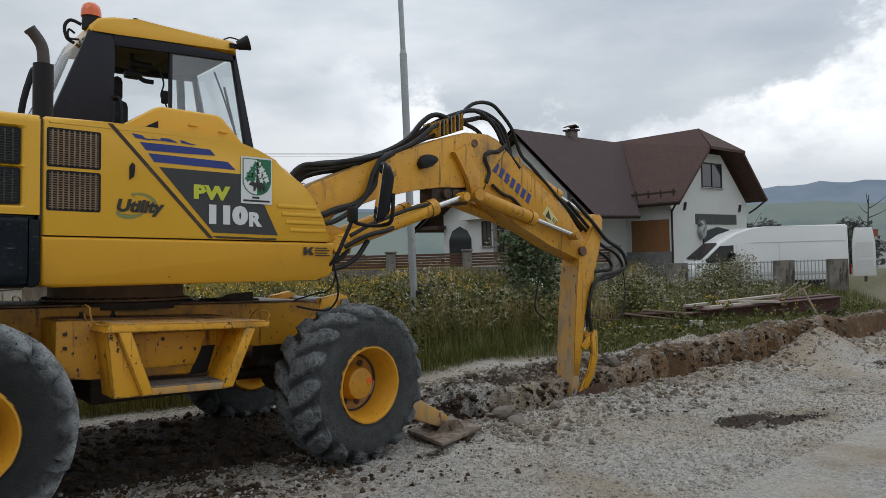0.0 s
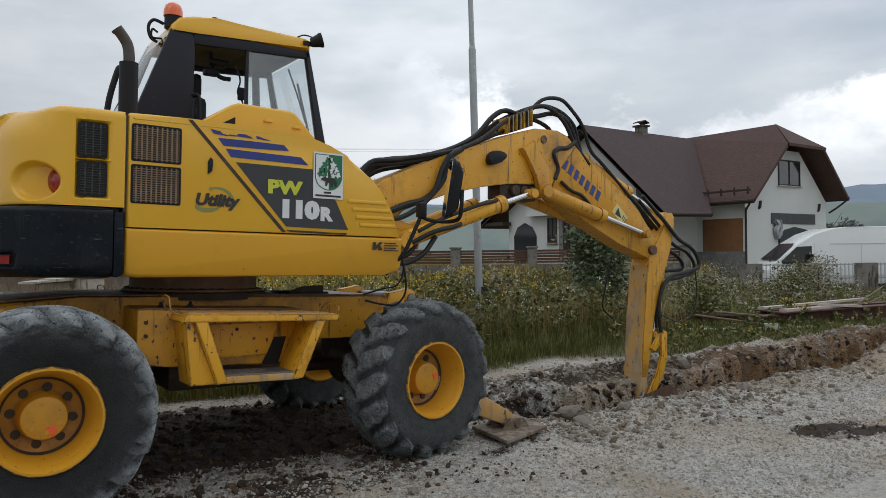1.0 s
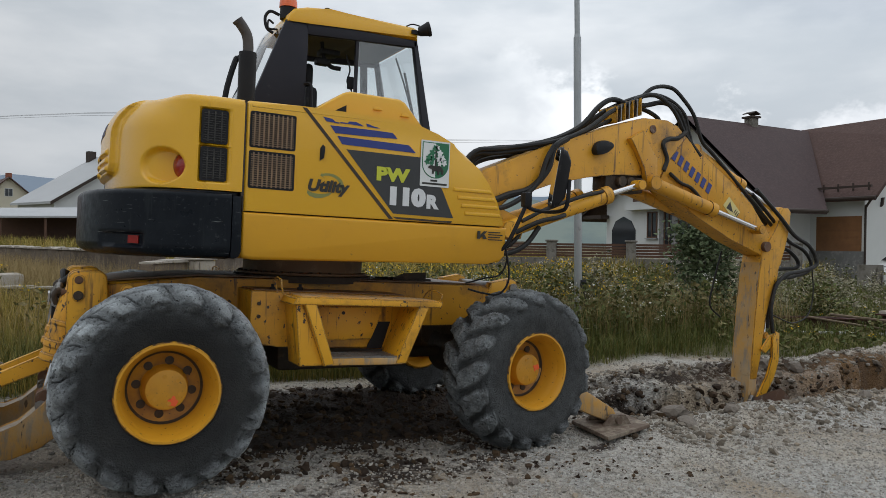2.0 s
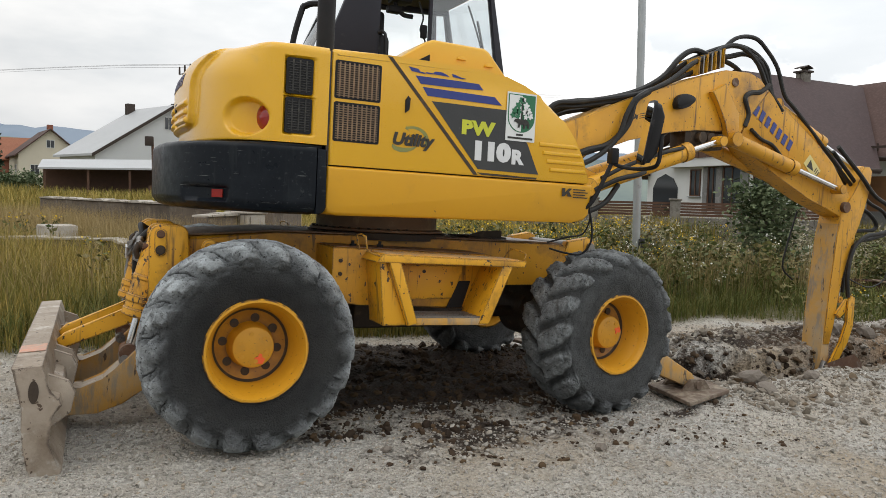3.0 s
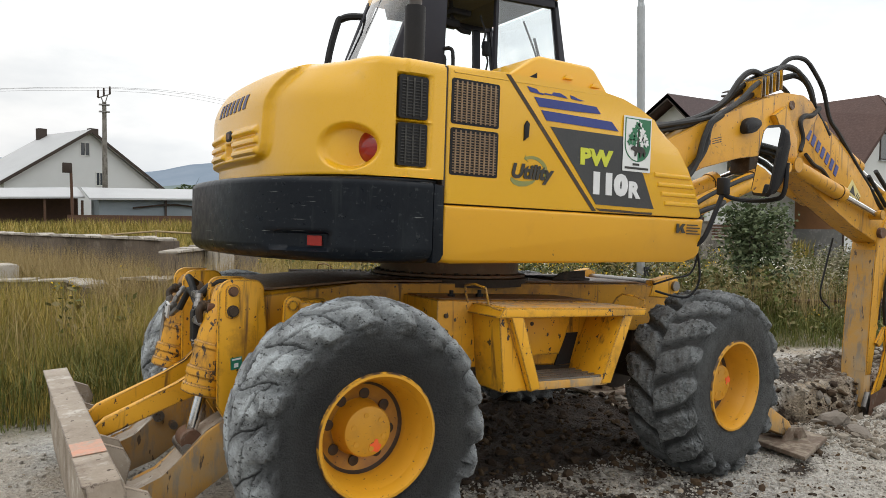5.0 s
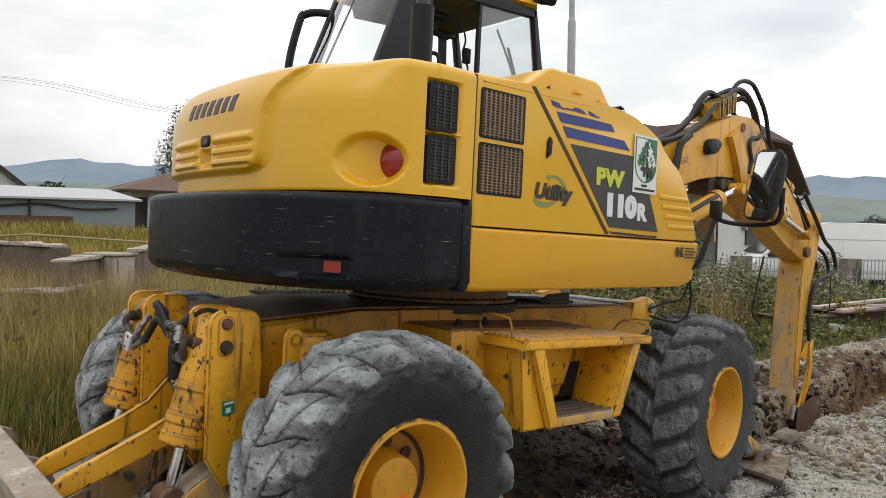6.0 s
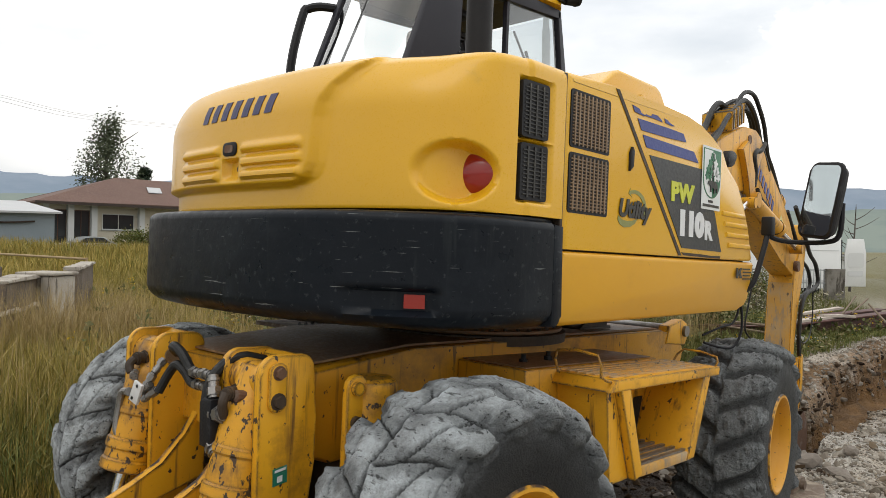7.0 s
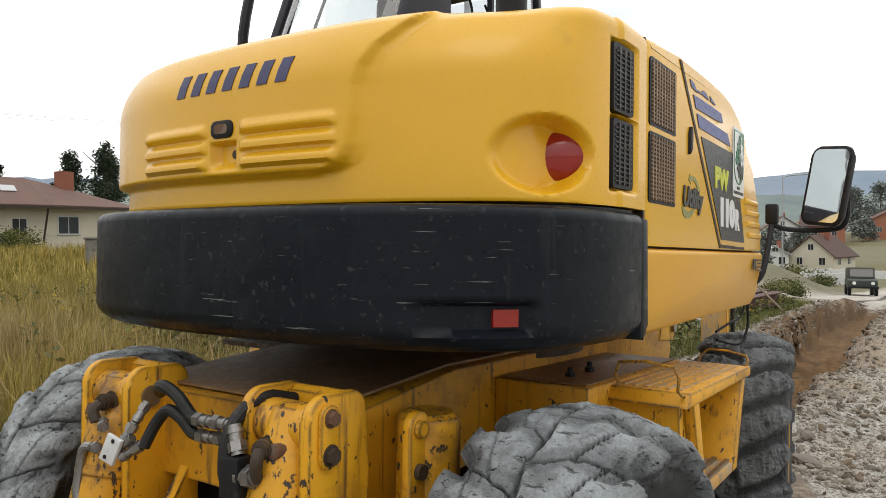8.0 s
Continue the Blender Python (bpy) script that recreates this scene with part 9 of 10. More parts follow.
# hills round the horizon
def haze_hill(name, r, base, amp, col, col2, seed, label, z0):
    """A ridge all round at the distance r; haze is put into its colours."""
    bm = B()
    n = 400
    low, mid, high = [], [], []
    for k in range(n):
        a = 2 * math.pi * k / n
        x, y = r * math.sin(a), r * math.cos(a)
        h = base + amp * (noise.noise((math.sin(a) * 3.1, math.cos(a) * 3.1, seed)) + 0.5 * noise.noise((math.sin(a) * 9, math.cos(a) * 9, seed + 5)) + 0.16 * noise.noise((math.sin(a) * 40, math.cos(a) * 40, seed)) + 0.07 * noise.noise((math.sin(a) * 140, math.cos(a) * 140, seed)))
        low.append(bm.verts.new((x * 0.72, y * 0.72, z0)))
        mid.append(bm.verts.new((x * 0.88, y * 0.88, z0 + (h - z0) * 0.62)))
        high.append(bm.verts.new((x, y, h)))
    for k in range(n):
        j = (k + 1) % n
        bm.faces.new((low[k], low[j], mid[j], mid[k]))
        bm.faces.new((mid[k], mid[j], high[j], high[k]))
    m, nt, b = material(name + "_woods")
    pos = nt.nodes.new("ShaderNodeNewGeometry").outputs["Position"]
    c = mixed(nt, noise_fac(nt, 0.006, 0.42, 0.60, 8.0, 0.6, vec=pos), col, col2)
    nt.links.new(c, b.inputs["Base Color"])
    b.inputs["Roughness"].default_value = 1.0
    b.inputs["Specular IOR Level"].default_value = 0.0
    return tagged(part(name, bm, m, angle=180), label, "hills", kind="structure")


haze_hill("backdrop_far_hills", 1700, 124, 40, (0.20, 0.25, 0.31), (0.24, 0.285, 0.345), 2.0, "far wooded hills, blue with painted haze", -30)
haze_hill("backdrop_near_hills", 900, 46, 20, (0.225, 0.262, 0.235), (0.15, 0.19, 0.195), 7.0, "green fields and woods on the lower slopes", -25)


# ---- plants ----


def leafy(name, colors, rough=0.7, trans=0.25, patch=None):
    """Leaves and blades: each one takes its own tone; with patch, stretches of the stand turn to that colour."""
    m, nt, b = material(name)
    geo = nt.nodes.new("ShaderNodeNewGeometry")
    r = nt.nodes.new("ShaderNodeValToRGB")
    r.color_ramp.elements[0].color, r.color_ramp.elements[1].color = rgb(colors[0]), rgb(colors[-1])
    for k, c in enumerate(colors[1:-1]):
        e = r.color_ramp.elements.new((k + 1) / (len(colors) - 1))
        e.color = rgb(c)
    nt.links.new(geo.outputs["Random Per Island"], r.inputs["Fac"])
    c = r.outputs[0]
    if patch:
        soft = node(nt, "ShaderNodeMath")
        soft.operation = "MULTIPLY"
        nt.links.new(noise_fac(nt, 0.75, 0.42, 0.62, 5.0, 0.65, vec=geo.outputs["Position"]), soft.inputs[0])
        soft.inputs[1].default_value = 0.72
        c = mixed(nt, soft.outputs[0], c, patch)
    nt.links.new(c, b.inputs["Base Color"])
    b.inputs["Roughness"].default_value = rough
    b.inputs["Specular IOR Level"].default_value = 0.25
    return m


GRASS_DRY = leafy("dry_field_grass", ((0.145, 0.138, 0.022), (0.38, 0.265, 0.058), (0.54, 0.40, 0.130), (0.19, 0.172, 0.029), (0.46, 0.325, 0.085), (0.12, 0.127, 0.020)), patch=(0.15, 0.14, 0.027))
STALK = leafy("straw_stalks", ((0.33, 0.245, 0.105), (0.43, 0.33, 0.16), (0.24, 0.165, 0.065)))
GRASS_GREEN = leafy("green_verge_grass", ((0.060, 0.082, 0.017), (0.11, 0.130, 0.029), (0.19, 0.168, 0.05), (0.078, 0.102, 0.022)))
WEED = leafy("weed_leaves", ((0.058, 0.080, 0.020), (0.115, 0.140, 0.036), (0.19, 0.175, 0.065), (0.25, 0.20, 0.095), (0.080, 0.105, 0.030)), patch=(0.048, 0.066, 0.020))
WEED_GREY = leafy("grey_green_leaves", ((0.10, 0.11, 0.05), (0.20, 0.19, 0.11), (0.30, 0.27, 0.19), (0.38, 0.34, 0.25), (0.14, 0.145, 0.07)))
LEAF_DARK = leafy("shrub_leaves", ((0.045, 0.070, 0.030), (0.095, 0.130, 0.060), (0.17, 0.20, 0.11), (0.065, 0.092, 0.042)))
LEAF_BIRCH = leafy("birch_leaves", ((0.06, 0.08, 0.045), (0.10, 0.12, 0.07), (0.13, 0.145, 0.09), (0.045, 0.06, 0.035)))
# leaf colour with the haze of distance mixed in
LEAF_HAZE = leafy("haze_tinted_far_foliage", ((0.16, 0.18, 0.165), (0.20, 0.215, 0.195), (0.13, 0.15, 0.14)))
LEAF_FIR = leafy("conifer_foliage", ((0.018, 0.032, 0.018), (0.03, 0.048, 0.026), (0.045, 0.06, 0.035)))
PETAL_WHITE = leafy("white_petals", ((0.70, 0.70, 0.64), (0.58, 0.58, 0.50)))
PETAL_YELLOW = leafy("yellow_petals", ((0.70, 0.46, 0.02), (0.60, 0.42, 0.04)))
BARK = worn("grey_bark", (0.10, 0.085, 0.07), (0.07, 0.06, 0.05), (0.16, 0.15, 0.14), 0.9, scale=4.0)


def mesh_np(name, co, faces):
    me = bpy.data.meshes.new(name)
    me.from_pydata(co.reshape(-1, 3).tolist(), [], faces.tolist())
    return me


def blades(name, x, y, h, w, mat, label, lean=0.35, seed=1):
    """Grass blades at the points x, y: two segments and a tip, bent over."""
    r = np.random.RandomState(seed)
    n = len(x)
    z = ground_z(x, y) - 0.02
    a = r.rand(n) * 2 * np.pi
    d = np.stack([np.cos(a), np.sin(a), np.zeros(n)], -1)
    s = np.stack([-np.sin(a), np.cos(a), np.zeros(n)], -1) * (w / 2)[:, None]
    le = (r.rand(n) ** 1.5 * lean * 1.6 + 0.05)[:, None] * h[:, None]
    p0 = np.stack([x, y, z], -1)
    p1 = p0 + d * le * 0.30 + np.array([0, 0, 1.0]) * h[:, None] * 0.55
    p2 = p0 + d * le + np.array([0, 0, 1.0]) * (h * (1 - 0.25 * (le[:, 0] / h) ** 2))[:, None]
    co = np.stack([p0 - s, p0 + s, p1 + s * 0.75, p1 - s * 0.75, p2], 1)
    i = np.arange(n)[:, None] * 5
    quads = (i + np.array([0, 1, 2, 3])).tolist()
    tris = (i + np.array([3, 2, 4])).tolist()
    me = bpy.data.meshes.new(name)
    me.from_pydata(co.reshape(-1, 3).tolist(), [], quads + tris)
    ob = placed(name, me, mat, smooth=False)
    return tagged(ob, label, "grass", kind="stuff")


def field(n, x0, x1, y0, y1, power=1.0, seed=2):
    r = np.random.RandomState(seed)
    y = y0 + (y1 - y0) * r.rand(n) ** power
    spread = (x1 - x0) / 2
    x = (x0 + x1) / 2 + (r.rand(n) * 2 - 1) * spread
    return x, y, r


# tall dry grass of the field
x, y, r = field(165000, -9, 11, 7.1, 26, 1.5, 5)
keep = (turf_mask(x, y) > 0.55) & (x < 4.5 + (y - 7) * 0.55 + r.rand(len(x)) * 1.5)
x, y = x[keep], y[keep]
tall = 0.24 + 0.44 * (vnoise(x * 0.8, y * 0.8) * 0.5 + 0.5) + 0.30 * r.rand(len(x))
tall *= (0.35 + 0.65 * smooth(7.0, 8.4, y)) * (1 - 0.26 * smooth(12.7, 13.6, y) * (1 - smooth(19.4, 20, y)) * (x < 3.4))
blades("field_grass", x, y, tall, 0.0022 + 0.00034 * y + 0.0024 * r.rand(len(x)), GRASS_DRY, "tall dry yellow-green field grass", 0.4, 6)
x, y, r = field(70000, -20, 32, 21, 47, 1.2, 7)
blades("field_grass", x, y, 0.5 + 0.5 * r.rand(len(x)) + 0.3 * vnoise(x * 0.3, y * 0.3), 0.028 + 0.02 * r.rand(len(x)), GRASS_DRY, "tall dry grass farther out in the field", 0.4, 8)
x, y, r = field(60000, -8, 8, 7.2, 21, 1.5, 19)
keep = turf_mask(x, y) > 0.55
x, y = x[keep], y[keep]
h = (0.20 + 0.25 * r.rand(len(x))) * (0.55 + 0.75 * (vnoise(x * 0.9 + 6, y * 0.9) * 0.5 + 0.5))
blades("green_undergrowth", x, y, h, 0.0045 + 0.0005 * y, GRASS_GREEN, "green grass at the foot of the dry stalks", 0.6, 20)
# long straw-coloured stalks standing out of the weeds and the field
x, y, r = field(5200, 2.0, 11.0, 7.7, 12.5, 1.3, 15)
blades("dry_stalks", x, y, 0.55 + 0.5 * r.rand(len(x)), 0.0045 + 0.004 * r.rand(len(x)), STALK, "long straw-coloured stalks among the weeds", 0.35, 16)
x, y, r = field(9000, -8, 9, 8.0, 20, 1.4, 17)
blades("dry_stalks", x, y, 0.6 + 0.4 * r.rand(len(x)), 0.0022 + 0.00028 * y, STALK, "long straw-coloured stalks in the field", 0.5, 18)
# bleached grass growing up against the old walls
r = np.random.RandomState(44)
k = r.rand(11000)
x, y = -1.3 + 2.9 * k - 0.12 - 1.5 * r.rand(len(k)) ** 1.6, 21.5 - 7.9 * k - 0.5 * r.rand(len(k))
x, y = np.append(x, 0.3 + 2.5 * r.rand(3400)), np.append(y, 10.9 + 1.5 * r.rand(3400))
blades("dry_stalks", x, y, 0.62 + 0.46 * np.random.RandomState(45).rand(len(x)), 0.0022 + 0.00026 * y, STALK, "bleached stalks against the old walls", 0.45, 46)
# greener grass along the verge
x, y, r = field(62000, -6, 22, 5.9, 9.6, 1.2, 9)
keep = turf_mask(x, y) > 0.35 + 0.3 * r.rand(len(x))
x, y = x[keep], y[keep]
h = (0.08 + 0.16 * r.rand(len(x))) * (0.5 + 0.9 * smooth(6.8, 8.2, y + 0.5 * smooth(7, 9, x))) + 0.05
blades("verge_grass", x, y, h, 0.006 + 0.006 * r.rand(len(x)), GRASS_GREEN, "short green grass along the gravel's edge", 0.6, 10)
x, y, r = field(42000, 2.2, 30, 7.6, 17, 1.5, 12)
keep = x > 3.6 + (y - 7.5) * 0.2
x, y = x[keep], y[keep]
h = (0.25 + 0.55 * r.rand(len(x))) * (0.6 + 0.6 * (vnoise(x * 0.9, y * 0.9) * 0.5 + 0.5)) * (1 - 0.78 * smooth(8.6, 10.0, x) * (1 - smooth(9.2, 10.2, y))) * (1 - 0.35 * smooth(9.5, 14, x))
blades("verge_grass", x, y, h, 0.008 + 0.006 * r.rand(len(x)), GRASS_GREEN, "rank green grass between the weeds", 0.45, 13)


def leaf_quads(p, size, r, up=0.3, long=1.8):
    """Pointed leaves (four corners each) at the points p."""
    n = len(p)
    d = r.normal(size=(n, 3))
    d[:, 2] = d[:, 2] * 0.6 + up
    d /= np.linalg.norm(d, axis=1)[:, None]
    q = r.normal(size=(n, 3))
    s = np.cross(d, q)
    s /= np.linalg.norm(s, axis=1)[:, None] + 1e-9
    L, Wd = (size * long)[:, None], (size * 0.5)[:, None]
    co = np.stack([p, p + d * L * 0.5 + s * Wd, p + d * L, p + d * L * 0.5 - s * Wd], 1)
    return co


def quads_object(name, co, mat, label="", category="", kind="", parent=None):
    n = len(co)
    f = np.arange(n)[:, None] * 4 + np.array([0, 1, 2, 3])
    me = mesh_np(name, co, f)
    ob = placed(name, me, mat, parent, smooth=False)
    if category:
        tagged(ob, label, category, kind=kind)
    return ob


def weeds(name, n, x0, x1, y0, y1, hmin, hmax, label, seed, flower=None, flower_label="", flower_share=0.5, mat=WEED):
    """Upright stems with leaves all the way up, and flower heads on some."""
    r = np.random.RandomState(seed)
    stems, leaves, petals = [], [], []
    for k in range(n):
        x, y = x0 + (x1 - x0) * r.rand(), y0 + (y1 - y0) * r.rand() ** 1.2
        z = float(ground_z(x, y))
        h = hmin + (hmax - hmin) * r.rand()
        lean = r.normal(size=2) * 0.12 * h
        pts = [np.array((x + lean[0] * t * t, y + lean[1] * t * t, z + h * t)) for t in (0, 0.5, 1)]
        side = np.array((0.006, 0.004, 0))
        for a, b in zip(pts, pts[1:]):
            stems.append([a - side, a + side, b + side * 0.7, b - side * 0.7])
        m = int(10 + 16 * h)
        t = 0.12 + 0.86 * r.rand(m)
        p = np.array([pts[0] + (pts[2] - pts[0]) * tt + np.array((lean[0] * (tt * tt - tt), lean[1] * (tt * tt - tt), 0)) for tt in t])
        p[:, :2] += r.normal(size=(m, 2)) * 0.05 * h
        leaves.append(leaf_quads(p, 0.028 + 0.035 * r.rand(m), r, 0.35))
        if flower and r.rand() < flower_share:
            q = int(5 + 8 * r.rand())
            c = np.tile(pts[2], (q, 1)) + r.normal(size=(q, 3)) * np.array((0.05, 0.05, 0.035))
            petals.append(leaf_quads(c, 0.016 + 0.014 * r.rand(q), r, 0.9, 1.2))
    co = np.concatenate([np.array(stems)] + leaves)
    quads_object(name, co, mat, label, "weeds", "stuff")
    if petals:
        quads_object(name + "_flowers", np.concatenate(petals), flower, flower_label, "flowers", "stuff")


weeds("verge_weeds", 620, 3.4, 9.5, 7.7, 11.0, 0.38, 0.98, "tangled green weeds behind the trench", 21, PETAL_WHITE, "small white wild flowers", 0.2)
weeds("tall_weeds", 260, 3.8, 9.0, 8.6, 12.0, 0.70, 1.15, "tall weeds with yellow tansy heads", 22, PETAL_YELLOW, "yellow tansy flower heads", 0.8)
weeds("daisy_weeds", 300, 9.0, 24.0, 8.8, 14.0, 0.4, 0.85, "grey-green weeds before the fence", 23, PETAL_WHITE, "white chamomile flowers", 0.35, WEED_GREY)
weeds("low_weeds", 420, 8.5, 20.0, 6.4, 9.2, 0.10, 0.36, "low green weeds beside the beams", 24, PETAL_YELLOW, "yellow ragwort flowers", 0.12)
weeds("ragwort", 16, 13.15, 13.6, 7.0, 7.4, 0.28, 0.5, "clump of yellow ragwort in bloom before the beams", 27, PETAL_YELLOW, "bright yellow ragwort blooms", 1.0)
weeds("field_weeds", 260, -7.0, 9.0, 9.0, 19.0, 0.3, 0.8, "scattered green weeds in the field", 25, PETAL_YELLOW, "scattered yellow flowers", 0.35)
weeds("fence_weeds", 300, 13.0, 26.0, 15.0, 22.0, 0.4, 0.95, "tall weeds along the garden wall", 26, PETAL_WHITE, "white flowers along the wall", 0.4)


def crown(n_clump, centre, radii, per, leaf, seed, droop=0.0, spread=0.16, hollow=0.45):
    """Leaves in clumps within an uneven ellipsoid."""
    r = np.random.RandomState(seed)
    out = []
    c = np.array(centre)
    for k in range(n_clump):
        d = r.normal(size=3)
        d /= np.linalg.norm(d)
        q = (hollow + (1 - hollow) * r.rand() ** 0.6) * (0.82 + 0.35 * noise.noise(Vector(d * 2.2 + seed)))
        p = c + d * np.array(radii) * q
        m = int(per * (0.5 + r.rand()))
        s = np.array((spread, spread, spread * (1 + 2.5 * droop)))
        pts = p + r.normal(size=(m, 3)) * s - np.array((0, 0, droop * 0.4))
        out.append(leaf_quads(pts, leaf * (0.6 + 0.8 * r.rand(m)), r, 0.1 - 0.9 * droop))
    return np.concatenate(out)


def limbs(bm, base, top, r0, branches, seed, reach):
    """A tapered trunk with limbs."""
    rr = random.Random(seed)
    base, top = Vector(base), Vector(top)
    mid = (base + top) / 2 + Vector((rr.uniform(-0.1, 0.1), rr.uniform(-0.1, 0.1), 0)) * (top - base).length * 0.2
    tube(bm, [base, mid, top], r0, 8, 5, taper=0.3)
    for k in range(branches):
        t = 0.3 + 0.65 * k / branches
        p = base.lerp(top, t)
        a = rr.uniform(0, 6.28)
        q = p + Vector((math.cos(a) * reach, math.sin(a) * reach, reach * rr.uniform(0.3, 0.9))) * rr.uniform(0.6, 1.0)
        tube(bm, [p, (p + q) / 2 + Vector((0, 0, -0.05 * reach)), q], r0 * 0.4, 6, 4, taper=0.25)


shrub = thing("shrub", "dense dark green shrub beside the trench", "shrub", pose(0, 0, 0))
bm = B()
limbs(bm, (9.75, 8.75, -0.1), (9.7, 8.8, 1.6), 0.05, 8, 3, 0.6)
limbs(bm, (9.95, 8.65, -0.1), (10.0, 8.7, 1.5), 0.04, 7, 4, 0.45)
part("trunk", bm, BARK, shrub)
co = np.concatenate([crown(90, (9.78, 8.72, 1.25), (0.66, 0.55, 0.78), 34, 0.046, 31, spread=0.11), crown(14, (9.42, 8.85, 1.55), (0.35, 0.3, 0.3), 30, 0.046, 32, spread=0.10), crown(26, (9.85, 8.7, 0.65), (0.5, 0.45, 0.45), 32, 0.046, 33, spread=0.11)])
quads_object("crown", co, LEAF_DARK, parent=shrub)
for i, (x, y, h, w) in enumerate(((11.0, 9.6, 1.35, 0.9), (12.0, 10.2, 1.3, 1.0), (15.6, 10.4, 0.9, 0.7), (12.6, 8.6, 0.75, 0.6), (17.6, 9.6, 1.1, 0.8), (8.2, 9.9, 1.2, 0.8), (20.5, 10.4, 1.1, 1.0))):
    s = thing("bush", "loose grey-green bush in the weeds", "bush", group="bushes by the verge")
    bm = B()
    limbs(bm, (x, y, -0.1), (x + 0.1, y, h * 0.8), 0.025, 6, 40 + i, w * 0.5)
    part("stem", bm, BARK, s)
    quads_object("foliage", crown(50, (x, y, h * 0.55), (w * 0.7, w * 0.6, h * 0.55), 22, 0.040, 50 + i, spread=0.14), WEED if i in (3, 4) else WEED_GREY, parent=s)


def far_tree(name, label, x, y, z, h, w, mat, seed, clumps=110, per=40, leaf=0.16, droop=0.0, low=0.25, kind="tree"):
    t = thing(name, label, kind, group="" if name == "birch" else "distant trees")
    bm = B()
    limbs(bm, (x, y, z), (x, y, z + h * 0.9), 0.02 * h, 9, seed, w * 0.5)
    part("trunk", bm, BARK, t)
    co = [crown(clumps, (x, y, z + h * (low + (1 - low) * 0.42)), (w * 0.5, w * 0.5, h * (1 - low) * 0.44), per, leaf, seed, droop, spread=w * 0.055, hollow=0.25)]
    co.append(crown(clumps // 2, (x, y, z + h * 0.82), (w * 0.26, w * 0.26, h * 0.17), per, leaf, seed + 1, droop, spread=w * 0.045, hollow=0.2))
    quads_object("crown", np.concatenate(co), mat, parent=t)


far_tree("birch", "tall birch with hanging thin foliage behind the bungalow", 29.6, 80.5, 0, 14.6, 7.0, LEAF_BIRCH, 61, 130, 40, 0.15, 0.55, 0.22)
for i, (x, y, z, h, w) in enumerate(((41.6, 81, 0, 11.2, 4.0), (45.0, 80, 0, 12.4, 4.6), (48.0, 84, 0, 11.5, 4.4), (35.2, 84, 0, 9.8, 3.0))):
    far_tree("conifer", "dark pine behind the bungalow", x, y, z, h, w, LEAF_FIR, 70 + i, 80, 40, 0.17, 0.1, 0.2)
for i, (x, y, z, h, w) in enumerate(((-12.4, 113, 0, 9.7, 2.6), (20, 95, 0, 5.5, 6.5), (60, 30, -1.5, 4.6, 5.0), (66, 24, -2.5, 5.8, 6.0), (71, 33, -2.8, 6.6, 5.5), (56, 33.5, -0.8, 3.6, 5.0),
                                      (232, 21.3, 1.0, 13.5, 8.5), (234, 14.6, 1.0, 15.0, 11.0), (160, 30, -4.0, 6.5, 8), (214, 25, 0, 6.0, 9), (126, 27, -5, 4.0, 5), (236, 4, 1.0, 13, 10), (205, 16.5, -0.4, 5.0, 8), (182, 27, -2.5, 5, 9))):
    # all but the first two trees take the leaf colour paled for haze
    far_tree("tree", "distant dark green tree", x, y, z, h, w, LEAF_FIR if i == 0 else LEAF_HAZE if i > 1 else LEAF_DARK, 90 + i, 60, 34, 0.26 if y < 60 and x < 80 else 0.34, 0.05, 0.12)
for i, (x, y, h) in enumerate(((24.3, 59.0, 2.4), (25.6, 58.4, 2.2), (22.9, 58.8, 2.0))):
    s = thing("bush", "rounded green bush before the bungalow", "bush", group="garden bushes")
    bm = B()
    limbs(bm, (x, y, -0.1), (x, y, h * 0.7), 0.05, 5, 140 + i, 0.7)
    part("stem", bm, BARK, s)
    quads_object("foliage", crown(60, (x, y, h * 0.5), (1.3, 1.2, h * 0.5), 34, 0.09, 150 + i, spread=0.22), GRASS_GREEN, parent=s)
for i, (x, y, h) in enumerate(((-7.5, 98, 3.4), (-10.5, 96, 3.8), (-4.2, 97, 3.2), (-14.5, 95, 4.0), (-1.8, 92, 2.4))):
    s = thing("bush", "dark bush at the far edge of the field", "bush", group="field-edge bushes")
    bm = B()
    limbs(bm, (x, y, 0), (x, y, h * 0.7), 0.06, 5, 160 + i, 1.0)
    part("stem", bm, BARK, s)
    quads_object("foliage", crown(60, (x, y, h * 0.5), (2.4, 2.0, h * 0.5), 34, 0.2, 170 + i, spread=0.4), LEAF_DARK, parent=s)
for i, (x, y, h, w) in enumerate(((35.5, 9.6, 0.35, 1.1), (38.6, 9.2, 0.4, 1.3), (41.5, 9.8, 0.45, 1.4), (76, 14.6, 1.0, 2.4), (79, 12.4, 0.9, 2.2), (98, 15.5, 1.1, 3.0), (106, 19, 1.3, 3.5))):
    s = thing("bush", "grey-green scrub beside the road", "bush", group="roadside scrub")
    z = float(ground_z(x, y))
    bm = B()
    limbs(bm, (x, y, z - 0.1), (x, y, z + h * 0.7), 0.03, 5, 240 + i, w * 0.4)
    part("stem", bm, BARK, s)
    quads_object("foliage", crown(46, (x, y, z + h * 0.45), (w * 0.6, w * 0.6, h * 0.5), 30, 0.05 * w, 250 + i, spread=0.13 * w), WEED, parent=s)
dead = thing("bare_tree", "bare leafless small tree beside the van", "tree")
bm = B()
limbs(bm, (33.0, 11.3, -0.2), (33.3, 11.2, 3.4), 0.06, 12, 200, 1.1)
part("trunk", bm, BARK, dead)


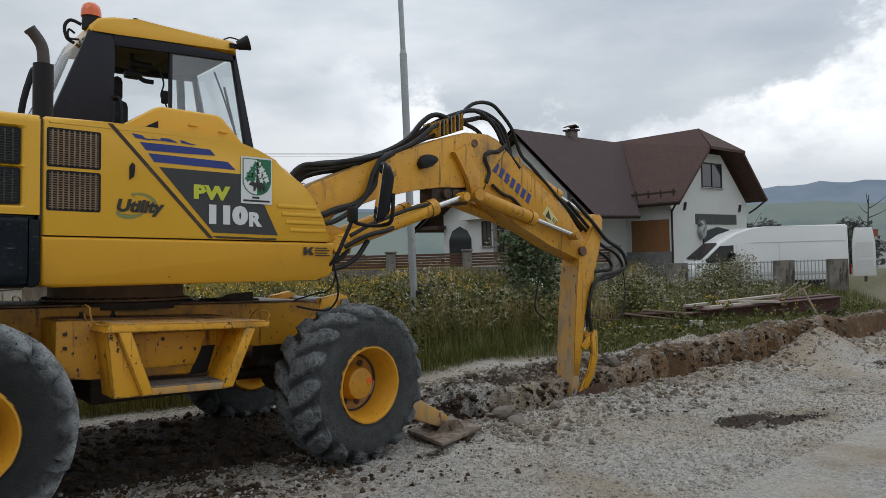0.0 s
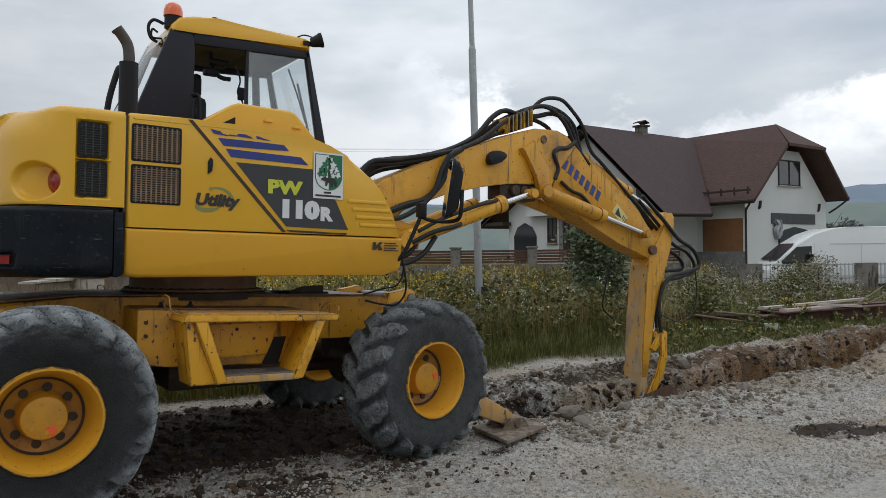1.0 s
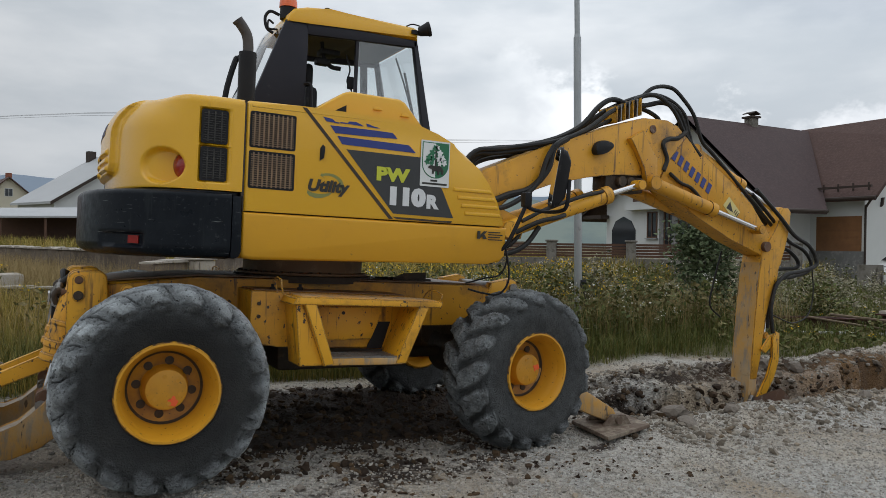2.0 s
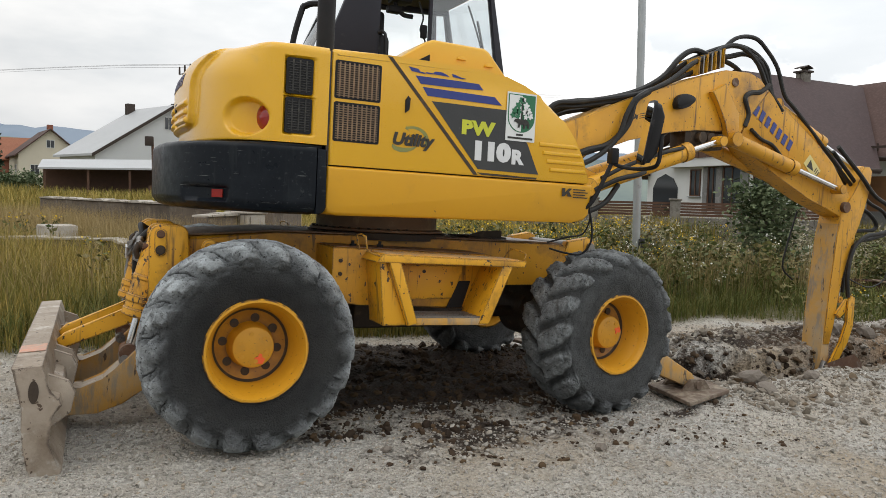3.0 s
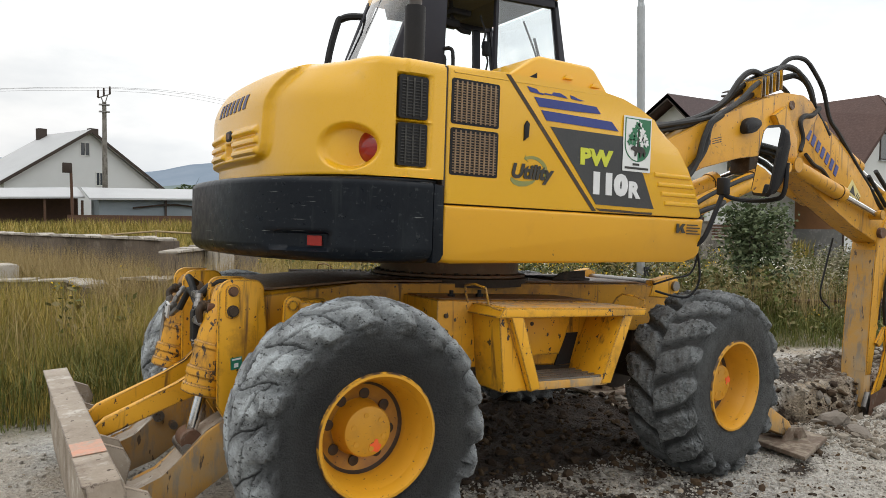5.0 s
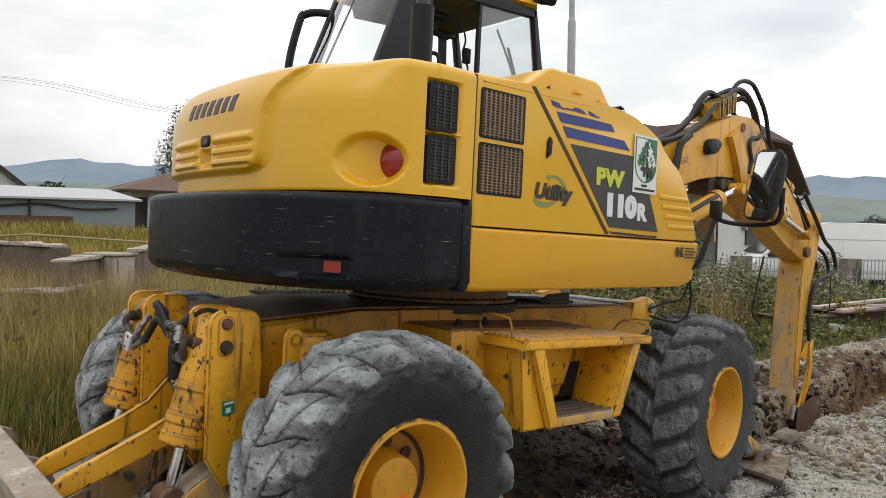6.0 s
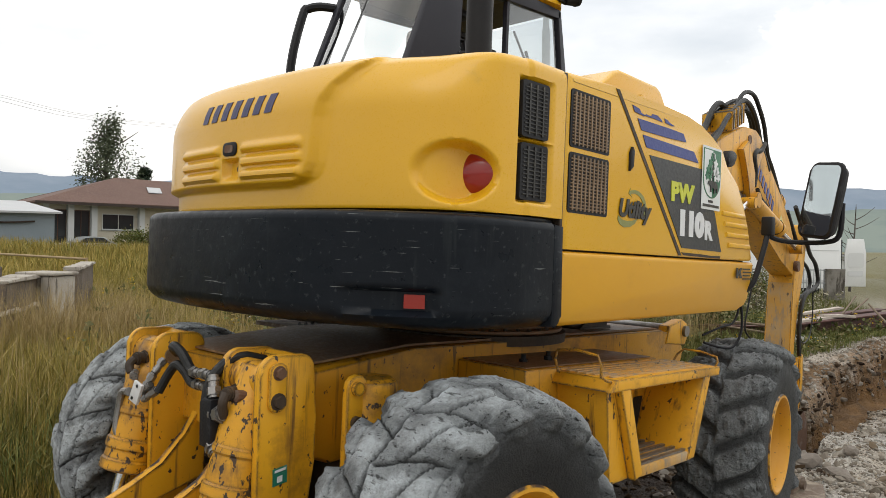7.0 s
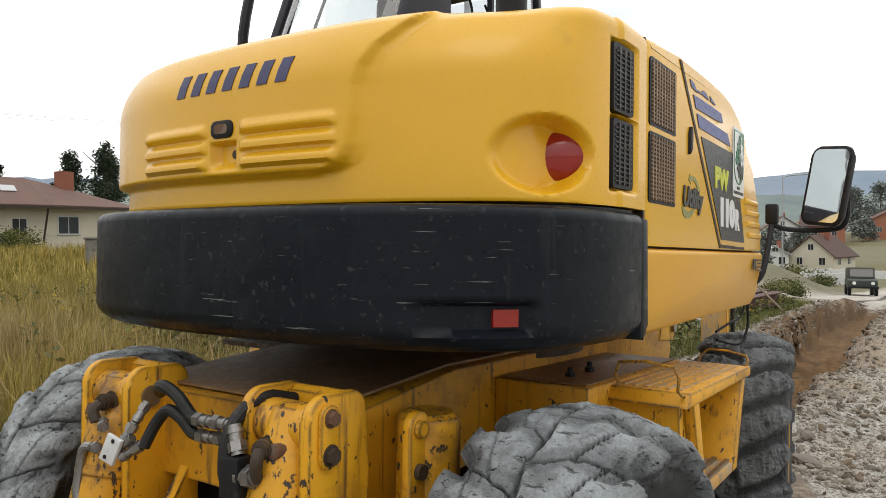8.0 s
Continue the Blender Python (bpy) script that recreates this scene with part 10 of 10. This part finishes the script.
# ---- loose stones ----
def stones(name, n, place, smin, smax, mat, label, category, seed, sink=0.3):
    """Angular stones, squashed and turned at random, sunk a little into the ground."""
    r = np.random.RandomState(seed)
    bm = B()
    bmesh.ops.create_icosphere(bm, subdivisions=1, radius=1.0)
    v0 = np.array([v.co[:] for v in bm.verts])
    f0 = np.array([[v.index for v in f.verts] for f in bm.faces])
    bm.free()
    x, y = place(n, r)
    n = len(x)
    size = smin * (smax / smin) ** (r.rand(n) ** 2.2)
    z = ground_z(x, y)
    jit = 1 + 0.62 * (r.rand(n, len(v0)) - 0.5)
    sc = size[:, None] * (0.6 + 0.6 * r.rand(n, 3))
    sc[:, 2] *= 0.75
    a = r.rand(n) * 6.283
    ca, sa = np.cos(a), np.sin(a)
    v = v0[None] * jit[..., None] * sc[:, None, :]
    tilt = r.normal(size=(n, 1)) * 0.35
    v[..., 2] += tilt * v[..., 0]
    co = np.stack([v[..., 0] * ca[:, None] - v[..., 1] * sa[:, None] + x[:, None], v[..., 0] * sa[:, None] + v[..., 1] * ca[:, None] + y[:, None], v[..., 2] + (z + sc[:, 2] * (0.6 - sink))[:, None]], -1)
    f = (f0[None] + (np.arange(n) * len(v0))[:, None, None]).reshape(-1, 3)
    me = mesh_np(name, co, f)
    return tagged(placed(name, me, mat, smooth=False), label, category, kind="stuff")


STONE = leafy("loose_grey_stone", ((0.20, 0.185, 0.16), (0.38, 0.355, 0.315), (0.29, 0.27, 0.235), (0.44, 0.415, 0.375), (0.31, 0.255, 0.185)), 0.9)
STONE_BERM = leafy("dusty_rubble", ((0.10, 0.083, 0.063), (0.26, 0.228, 0.188), (0.165, 0.14, 0.11), (0.37, 0.34, 0.29), (0.14, 0.10, 0.062)), 0.95)
STONE_EARTH = leafy("earthy_stone", ((0.11, 0.09, 0.07), (0.20, 0.175, 0.145), (0.30, 0.275, 0.24), (0.15, 0.125, 0.10)), 0.95)
CLOD = leafy("loose_brown_clods", ((0.024, 0.016, 0.011), (0.055, 0.036, 0.023), (0.10, 0.065, 0.036), (0.038, 0.026, 0.018)), 0.95)


def on_road(n, r):
    x = -2.5 + 17 * r.rand(n) ** 1.2
    y = 2.2 + 5.0 * r.rand(n)
    k = (trench_mask(x, y) < 0.2) & (soil_mask(x, y) < 0.7)
    return x[k], y[k]


def on_berm(n, r):
    x = 4.2 + 18 * r.rand(n) ** 1.4
    s = r.rand(n)
    y = np.where(s < 0.5, 5.85 + 0.35 * r.normal(size=n), 4.25 + 0.32 * r.normal(size=n))
    k = trench_mask(x, y) < 0.6
    return x[k], y[k]


def on_soil(n, r):
    x = 0.4 + 5.2 * r.rand(n)
    y = 4.1 + 2.6 * r.rand(n)
    k = soil_mask(x, y) > 0.3 + 0.4 * r.rand(n)
    return x[k], y[k]


def on_patch(n, r):
    x = 0.5 + 14 * r.rand(n)
    y = 2.3 + 2.6 * r.rand(n)
    k = (vnoise(x * 0.55 + 20, y * 0.8 + 31) > 0.45 + 0.3 * r.rand(n)) | (soil_mask(x, y) > 0.22 + 0.3 * r.rand(n))
    return x[k], y[k]


def on_near_road(n, r):
    x = -1.6 + 10.5 * r.rand(n) ** 1.1
    y = 2.2 + 2.6 * r.rand(n)
    k = soil_mask(x, y) < 0.75
    return x[k], y[k]


def on_wall(n, r):
    """Along the ragged sides of the trench and round its mouth."""
    x = 3.6 + 12 * r.rand(n) ** 1.5
    y = TRENCH_Y + (r.rand(n) * 2 - 1) * 0.75
    m = trench_mask(x, y)
    k = ((m > 0.03) & (m < 0.97) | (x < 4.6)) & ((x > 4.55) | (y > 4.95))
    return x[k], y[k]


stones("trench_rubble", 16000, on_wall, 0.010, 0.060, CLOD, "brown soil and rubble on the trench sides", "soil", 305)
stones("trench_stones", 9000, on_wall, 0.010, 0.070, STONE_EARTH, "earthy stones sticking out of the trench sides", "rubble", 306)
stones("gravel_chips", 34000, on_near_road, 0.005, 0.013, STONE, "small loose grey chippings on the road", "gravel", 307)
stones("gravel_stones", 22000, on_road, 0.005, 0.022, STONE, "loose crushed grey stones on the road", "gravel", 301)
stones("berm_stones", 13000, on_berm, 0.006, 0.042, STONE_BERM, "grey rubble thrown up beside the trench", "rubble", 302)
stones("soil_clods", 7000, on_soil, 0.004, 0.040, CLOD, "dark damp clods of soil under the excavator", "soil", 303)
stones("clay_clods", 12000, on_patch, 0.004, 0.026, CLOD, "brown clay crumbs on the gravel", "soil", 304)


def one_stone(x, y, s, mat, label, seed):
    bm = B()
    bmesh.ops.create_icosphere(bm, subdivisions=2, radius=1.0)
    rr = random.Random(seed)
    for v in bm.verts:
        v.co = Vector((v.co.x * s[0], v.co.y * s[1], v.co.z * s[2])) * (1 + 0.55 * noise.noise(v.co * 1.3 + Vector((seed * 3.7, 0, 0)))) * 0.78
    ob = part("rock", bm, mat, smooth=False)
    ob.matrix_world = pose(x, y, float(ground_z(x, y)) + s[2] * 0.5, rr.uniform(-15, 15), rr.uniform(-15, 15), rr.uniform(0, 360))
    return tagged(ob, label, "rock", group="large rocks")


ROCK = worn("grey_brown_rock", (0.22, 0.19, 0.16), (0.16, 0.135, 0.11), (0.30, 0.27, 0.24), 0.9, scale=9.0, fine=60.0, bump=0.4, bump_d=0.01)
for k, (x, y, s) in enumerate(((4.65, 4.75, (0.11, 0.08, 0.09)), (4.85, 4.60, (0.10, 0.07, 0.06)), (7.35, 5.75, (0.14, 0.10, 0.11)), (7.7, 5.55, (0.12, 0.10, 0.09)), (5.2, 4.35, (0.08, 0.06, 0.05)), (4.5, 5.0, (0.07, 0.06, 0.06)), (3.05, 4.9, (0.06, 0.05, 0.05)), (1.25, 3.95, (0.05, 0.04, 0.03)), (2.45, 3.62, (0.04, 0.04, 0.03)), (7.1, 4.35, (0.09, 0.07, 0.06)), (4.72, 4.52, (0.17, 0.10, 0.08)), (4.60, 4.28, (0.15, 0.09, 0.06)))):
    one_stone(x, y, s, ROCK, "angular grey-brown rock turned up from the trench", k + 1)
